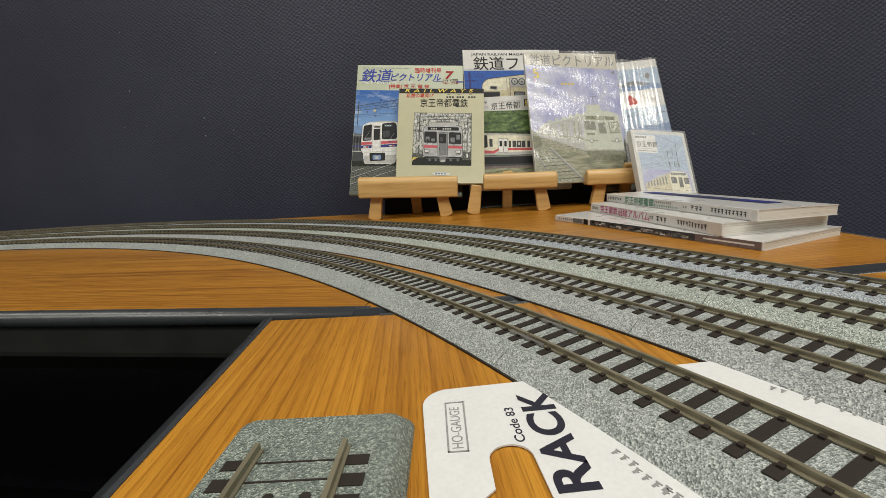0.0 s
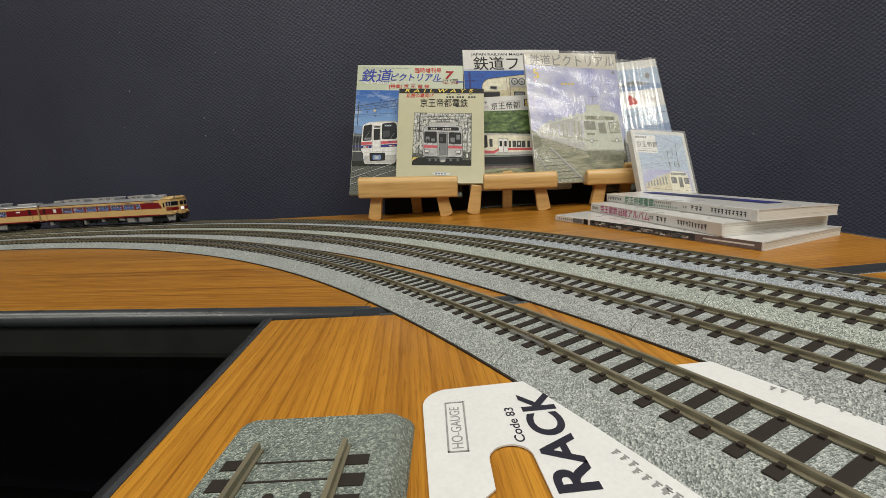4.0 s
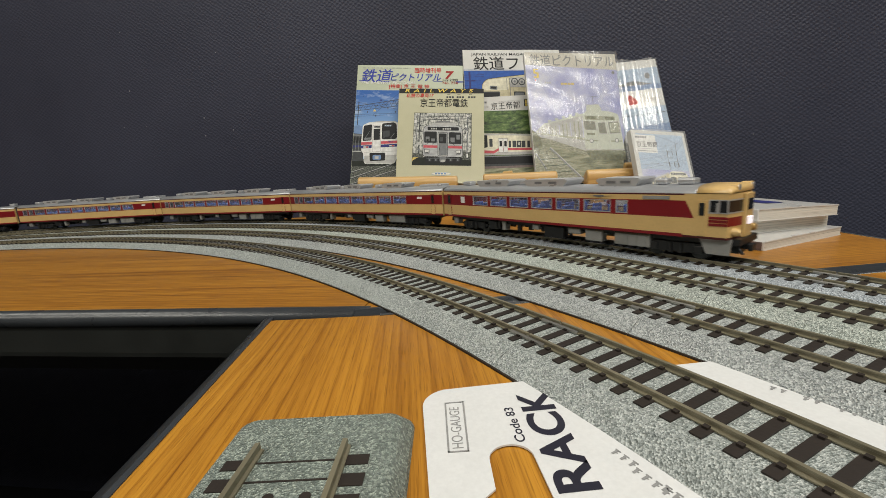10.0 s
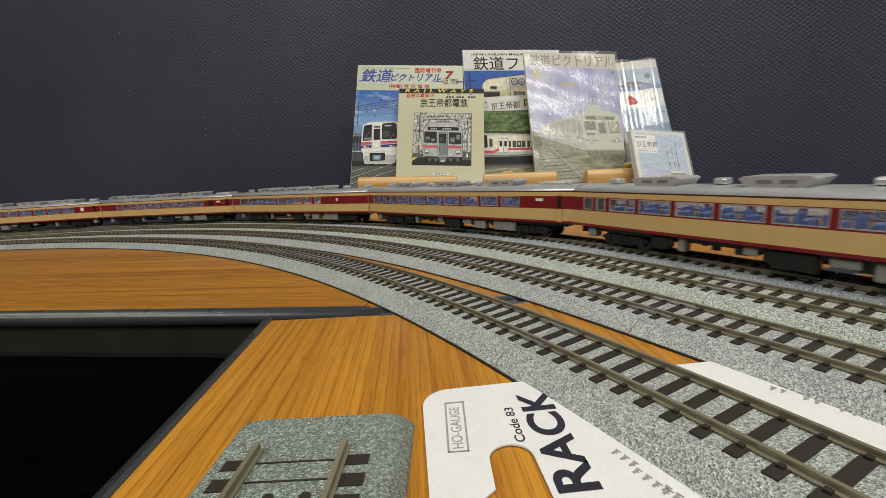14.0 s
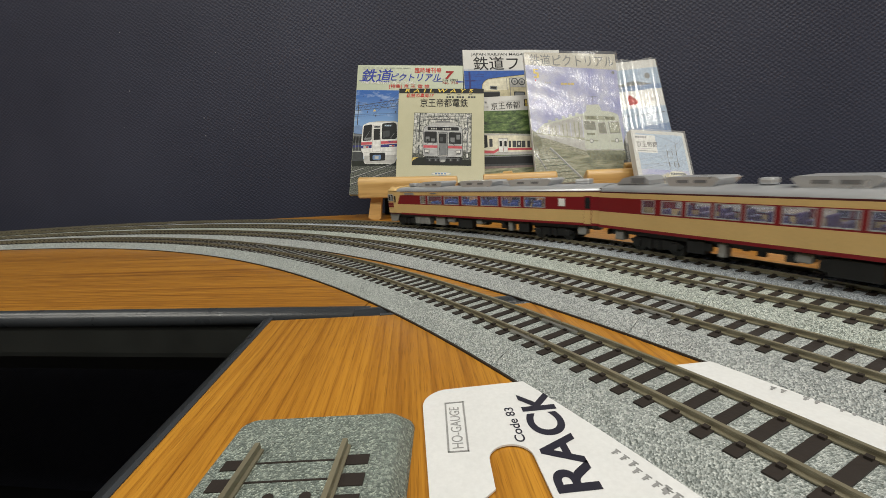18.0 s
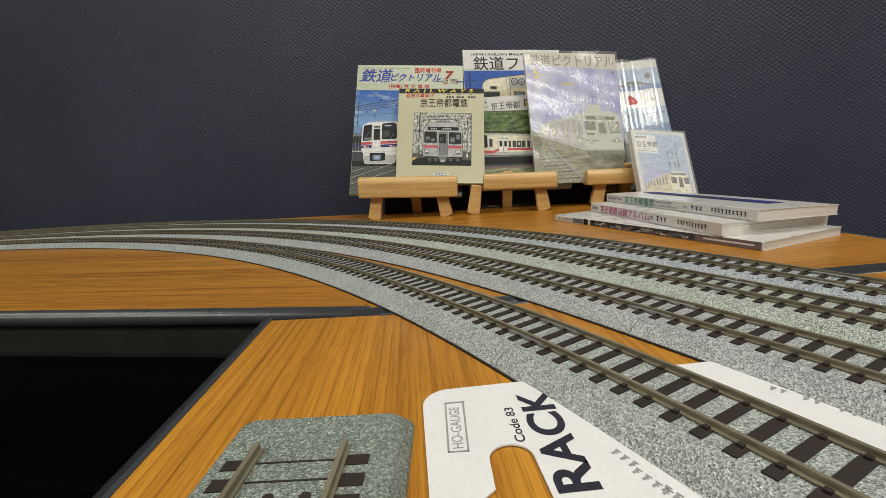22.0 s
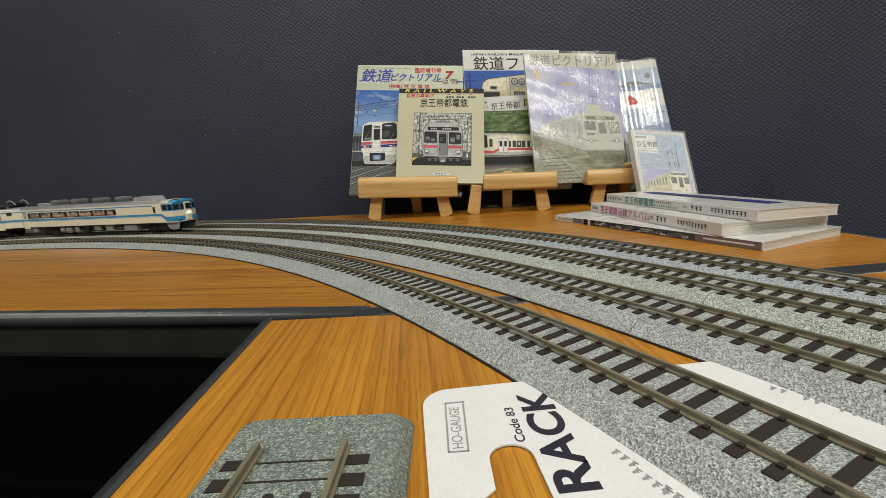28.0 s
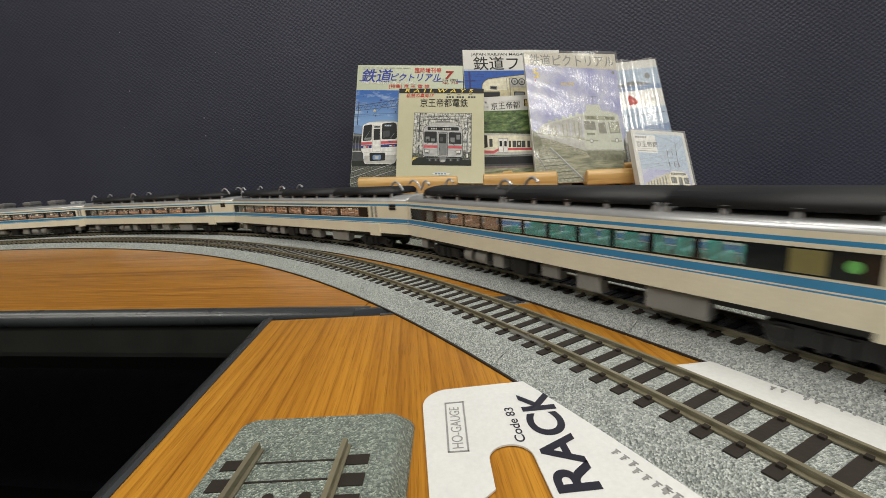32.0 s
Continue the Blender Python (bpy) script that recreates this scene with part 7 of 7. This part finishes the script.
    for s in (-1, 1):
        bm = bmesh.new()
        bx(bm, xn - 0.001, xn + 0.0046, s * 0.0125 - 0.0030, s * 0.0125 + 0.0030, hgt(0.08), hgt(0.24), bevel=0.001)
        part("lamp_housing", bm, M_BLUE, car, "blue lamp housing")
        bm = bmesh.new()
        rod(bm, (xn - 0.004, s * 0.0100, 0.0425), (xn + 0.0030, s * 0.0100, 0.0425), 0.0018, 14)
        rod(bm, (xn + 0.0030, s * 0.0100, 0.0425), (xn + 0.0034, s * 0.0100, 0.0425), 0.0014, 14, 1)
        part("head_lamp", bm, [M_BLACK, M_CHROME], car)
        bm = bmesh.new()
        prism(bm, [(fx(0.905), ZB), (fx(0.925), 0.0045), (xn + 0.001, 0.0045), (xn + 0.003, ZB)], "y", s * 0.0145 - 0.0008, s * 0.0145 + 0.0008)
        part("skirt", bm, M_UNDER, car, "grey skirt")
        bm = bmesh.new()
        y = s * (HW + 0.0002)
        bx(bm, fx(0.858), fx(0.870), y - 0.0002, y + 0.0002, hgt(0.53), hgt(0.84))
        part("cab_door_window", bm, M_GLASS_DARK, car)
    bm = bmesh.new()
    bx(bm, xn - 0.001, xn + 0.003, -0.006, 0.006, 0.0045, ZB)
    part("buffer_beam", bm, M_BLACK, car)
    coupler(car, xn + 0.003, 1)
    bogie(car, fx(0.155)), bogie(car, fx(0.845))
    underfloor(car, BUNDER, 8)
    gangway(car, fx(0), -1, M_IVORY), coupler(car, fx(0), -1)
    return car


I4 = Matrix.Identity(4)
r_cab, r_mid = red_cab(), red_mid()
RED_TRAIN = [(r_cab, 0), (r_mid, 0), (copy_thing(r_mid, I4), 0), (copy_thing(r_mid, I4), 0), (red_diner(), 0), (red_first(), 0), (copy_thing(r_cab, I4), 180)]
LB = 0.2886
b_cab, b_mid = blue_cab(), blue_mid(M_SEAT_ORANGE, False)
BLUE_TRAIN = [(b_cab, 0), (blue_mid(M_SEAT_GREEN, True), 0), (b_mid, 0), (copy_thing(b_mid, I4), 0), (copy_thing(b_cab, I4), 180)]


# ---- track ----
CX, CY = -0.713, -0.3097
RAIL_TOP = 0.0080
TRACKS = [(0.8794, -6.0, 65.3), (0.9372, -6.0, 75.0), (0.9897, -6.0, 75.0), (1.0391, -6.0, 75.0)]


# the outer tracks draw in a little towards the table's end
EASE_IN = [0.0, 0.0, -0.004, -0.010]


def on_track(k, s, off=0.0):
    """Place and heading (radians) at s metres along track k, off metres outwards."""
    R, a0, a1 = TRACKS[k][0], radians(TRACKS[k][1]), radians(TRACKS[k][2])
    a = min(max(s / R, a0), a1)
    u = min(max((math.degrees(a) - 50) / 14, 0), 1)
    r = R + off + EASE_IN[k] * u * u * (3 - 2 * u)
    x, y = CX + r * math.sin(a), CY + r * math.cos(a)
    rest = s - a * R
    return x + rest * math.cos(a), y - rest * math.sin(a), -a


def sweep(bm, k, s0, s1, prof, step=0.012, mi=0):
    n = max(1, math.ceil((s1 - s0) / step))
    rings = []
    for i in range(n + 1):
        s = s0 + (s1 - s0) * i / n
        rings.append([bm.verts.new((*on_track(k, s, u)[:2], v)) for u, v in prof])
    m = len(prof)
    for a, b in zip(rings, rings[1:]):
        for i in range(m):
            j = (i + 1) % m
            f = bm.faces.new((a[i], b[i], b[j], a[j]))
            f.material_index = mi
    bm.faces.new(rings[0])
    bm.faces.new(list(reversed(rings[-1])))
    bmesh.ops.recalc_face_normals(bm, faces=bm.faces)


BED = [(-0.0255, 0.0), (-0.0246, 0.0006), (-0.0180, 0.0050), (-0.0162, 0.0055), (0.0122, 0.0055), (0.0140, 0.0050), (0.0225, 0.0006), (0.0233, 0.0)]
BED_INNER = [(-0.0275, 0.0), (-0.0265, 0.0006)] + BED[2:]
TIE_PITCH = 0.0076


def rail_profile(c):
    return [(c - 0.0011, 0.0058), (c - 0.0011, 0.0062), (c - 0.0003, 0.0065), (c - 0.0003, 0.0072), (c - 0.00055, 0.0074), (c - 0.00055, 0.0080),
            (c + 0.00055, 0.0080), (c + 0.00055, 0.0074), (c + 0.0003, 0.0072), (c + 0.0003, 0.0065), (c + 0.0011, 0.0062), (c + 0.0011, 0.0058)]


bm = bmesh.new()
bx(bm, -0.0015, 0.0015, -0.0148, 0.0112, 0.0045, 0.0060)
tie_mesh = part("tie", bm, M_TIE)
TIE_DATA = tie_mesh.data
bpy.data.objects.remove(tie_mesh)
bm = bmesh.new()
bx(bm, -0.0006, 0.0006, -0.0014, 0.0014, 0.0060, 0.0066)
clip_ob = part("spike", bm, M_TIE)
SPIKE_DATA = clip_ob.data
bpy.data.objects.remove(clip_ob)
G = 0.0088


def track_section(k, s0, s1, label, near=True, joiner=True):
    sec = empty("track_section", Matrix.Identity(4), label, "model track", "track sections")
    bm = bmesh.new()
    sweep(bm, k, s0 + 0.00015, s1 - 0.00015, BED_INNER if k == 0 else BED)
    part("roadbed", bm, M_BAL[k], sec)
    if near:
        e = (BED_INNER if k == 0 else BED)[0][0]
        bm = bmesh.new()
        sweep(bm, k, s0 + 0.0002, s1 - 0.0002, [(e - 0.0004, 0.0), (e - 0.0004, 0.0008), (e + 0.0004, 0.0008), (e + 0.0004, 0.0)])
        part("base_edge", bm, M_TIE, sec, "dark plastic base edge")
    for c in (-G, G):
        bm = bmesh.new()
        sweep(bm, k, s0 + 0.0004, s1 - 0.0004, rail_profile(c), 0.008)
        smooth_off = part("rail", bm, M_RAIL, sec)
        if joiner:
            bm = bmesh.new()
            sweep(bm, k, s1 - 0.009, s1 + 0.009, [(c - 0.0016, 0.0059), (c - 0.0016, 0.0067), (c - 0.0010, 0.0070), (c + 0.0010, 0.0070), (c + 0.0016, 0.0067), (c + 0.0016, 0.0059)], 0.006)
            part("rail_joiner", bm, M_JOINER, sec, "bright metal rail joiner")
    n = round((s1 - s0) / TIE_PITCH)
    if near:
        for i in range(n):
            x, y, h = on_track(k, s0 + (i + 0.5) * (s1 - s0) / n)
            o = new("tie", TIE_DATA)
            o.parent, o.matrix_basis = sec, Matrix.Translation((x, y, 0)) @ Matrix.Rotation(h, 4, "Z")
        bm = bmesh.new()
        for i in range(n):
            for c in (-G, G):
                x, y, h = on_track(k, s0 + (i + 0.5) * (s1 - s0) / n, c - 0.0016)
                bx(bm, -0.0007, 0.0007, -0.0007, 0.0007, 0.0059, 0.0067, m=Matrix.Translation((x, y, 0)) @ Matrix.Rotation(h, 4, "Z"))
        tagged(part("rail_fixing", bm, M_TIE, sec), kind="stuff")
    else:
        bm = bmesh.new()
        for i in range(n):
            x, y, h = on_track(k, s0 + (i + 0.5) * (s1 - s0) / n)
            bx(bm, -0.0015, 0.0015, -0.0148, 0.0112, 0.0045, 0.0060, m=Matrix.Translation((x, y, 0)) @ Matrix.Rotation(h, 4, "Z"))
        tagged(part("tie_row", bm, M_TIE, sec), kind="stuff")
    return sec


NAMES = ["grey-ballasted model track section on the table", "pale grey ballasted model track section on the table",
         "green-grey ballasted model track section on the table", "blue-grey ballasted model track section on the table"]
# joints between sections, in metres along each track
JOINTS = [[-0.10, 0.23, 0.565, 0.90, 1.20], [-0.10, 0.26, 0.62, 0.973, 1.25], [-0.10, 0.28, 0.66, 1.03, 1.30], [-0.10, 0.26, 0.62, 0.985, 1.107, 1.40]]
for k in range(4):
    js = JOINTS[k]
    for a, b in zip(js, js[1:]):
        track_section(k, a, b, NAMES[k])
    track_section(k, -2.6, js[0], NAMES[k], near=False, joiner=False)
    track_section(k, js[-1], 2.0 if k == 0 else 3.6, NAMES[k], near=False, joiner=False)


# ---- movement ----
RED_PITCH, BLUE_PITCH = 0.2769, 0.2939


def car_pose(k, s_mid, pitch, turned):
    """A car on its two bogies, whose middles ride on track k."""
    xa, ya, _ = on_track(k, s_mid + pitch * 0.337)
    xb, yb, _ = on_track(k, s_mid - pitch * 0.337)
    return Matrix.Translation(((xa + xb) / 2, (ya + yb) / 2, RAIL_TOP)) @ Matrix.Rotation(math.atan2(ya - yb, xa - xb) + radians(turned), 4, "Z")


def between(table_rows, t):
    """Smooth value at t in rows of (t, value)."""
    if t <= table_rows[0][0]:
        return table_rows[0][1]
    n = len(table_rows)
    for i in range(n - 1):
        (t0, v0), (t1, v1) = table_rows[i], table_rows[i + 1]
        if t <= t1:
            def slope(j):
                if j in (0, n - 1):
                    return 0.0 if j == n - 1 or table_rows[1][1] == table_rows[0][1] else (table_rows[1][1] - table_rows[0][1]) / (table_rows[1][0] - table_rows[0][0])
                return (table_rows[j + 1][1] - table_rows[j - 1][1]) / (table_rows[j + 1][0] - table_rows[j - 1][0])
            h, u = t1 - t0, (t - t0) / (t1 - t0)
            return (v0 * (1 + 2 * u) * (1 - u) ** 2 + slope(i) * h * u * (1 - u) ** 2 + v1 * u * u * (3 - 2 * u) + slope(i + 1) * h * u * u * (u - 1))
    return table_rows[-1][1]


RED_FRONT = [(0.0, -0.100), (1.0, -0.018), (2.0, 0.072), (3.0, 0.176), (4.3, 0.321), (5.5, 0.461), (6.5, 0.583), (7.5, 0.722), (8.5, 0.862), (9.5, 1.004), (10.5, 1.158), (11.5, 1.321), (12.5, 1.497), (13.5, 1.689),
             (14.5, 1.889), (15.5, 2.099), (16.5, 2.300), (17.5, 2.528), (18.5, 2.754), (19.2, 2.909), (19.6, 2.978), (20.0, 3.045), (20.3, 3.094), (20.6, 3.144), (21.5, 3.304), (22.5, 3.374), (24.0, 3.404), (32.0, 3.404)]
BLUE_FRONT = [(0.0, -0.22), (24.3, -0.22), (25.3, -0.16), (26.2, -0.01), (27.0, 0.200), (27.5, 0.300), (28.0, 0.380), (28.5, 0.490), (29.0, 0.616), (29.5, 0.742), (30.0, 0.866), (30.5, 0.976), (31.0, 1.105), (31.5, 1.238), (32.0, 1.373), (33.0, 1.63)]


def motions():
    for train, k, front, pitch in ((RED_TRAIN, 3, RED_FRONT, RED_PITCH), (BLUE_TRAIN, 1, BLUE_FRONT, BLUE_PITCH)):
        for i, (car, turned) in enumerate(train):
            walk(car, [(t / 4, car_pose(k, between(front, t / 4) - (i + 0.5) * pitch, pitch, turned)) for t in range(0, 129)])


motions()
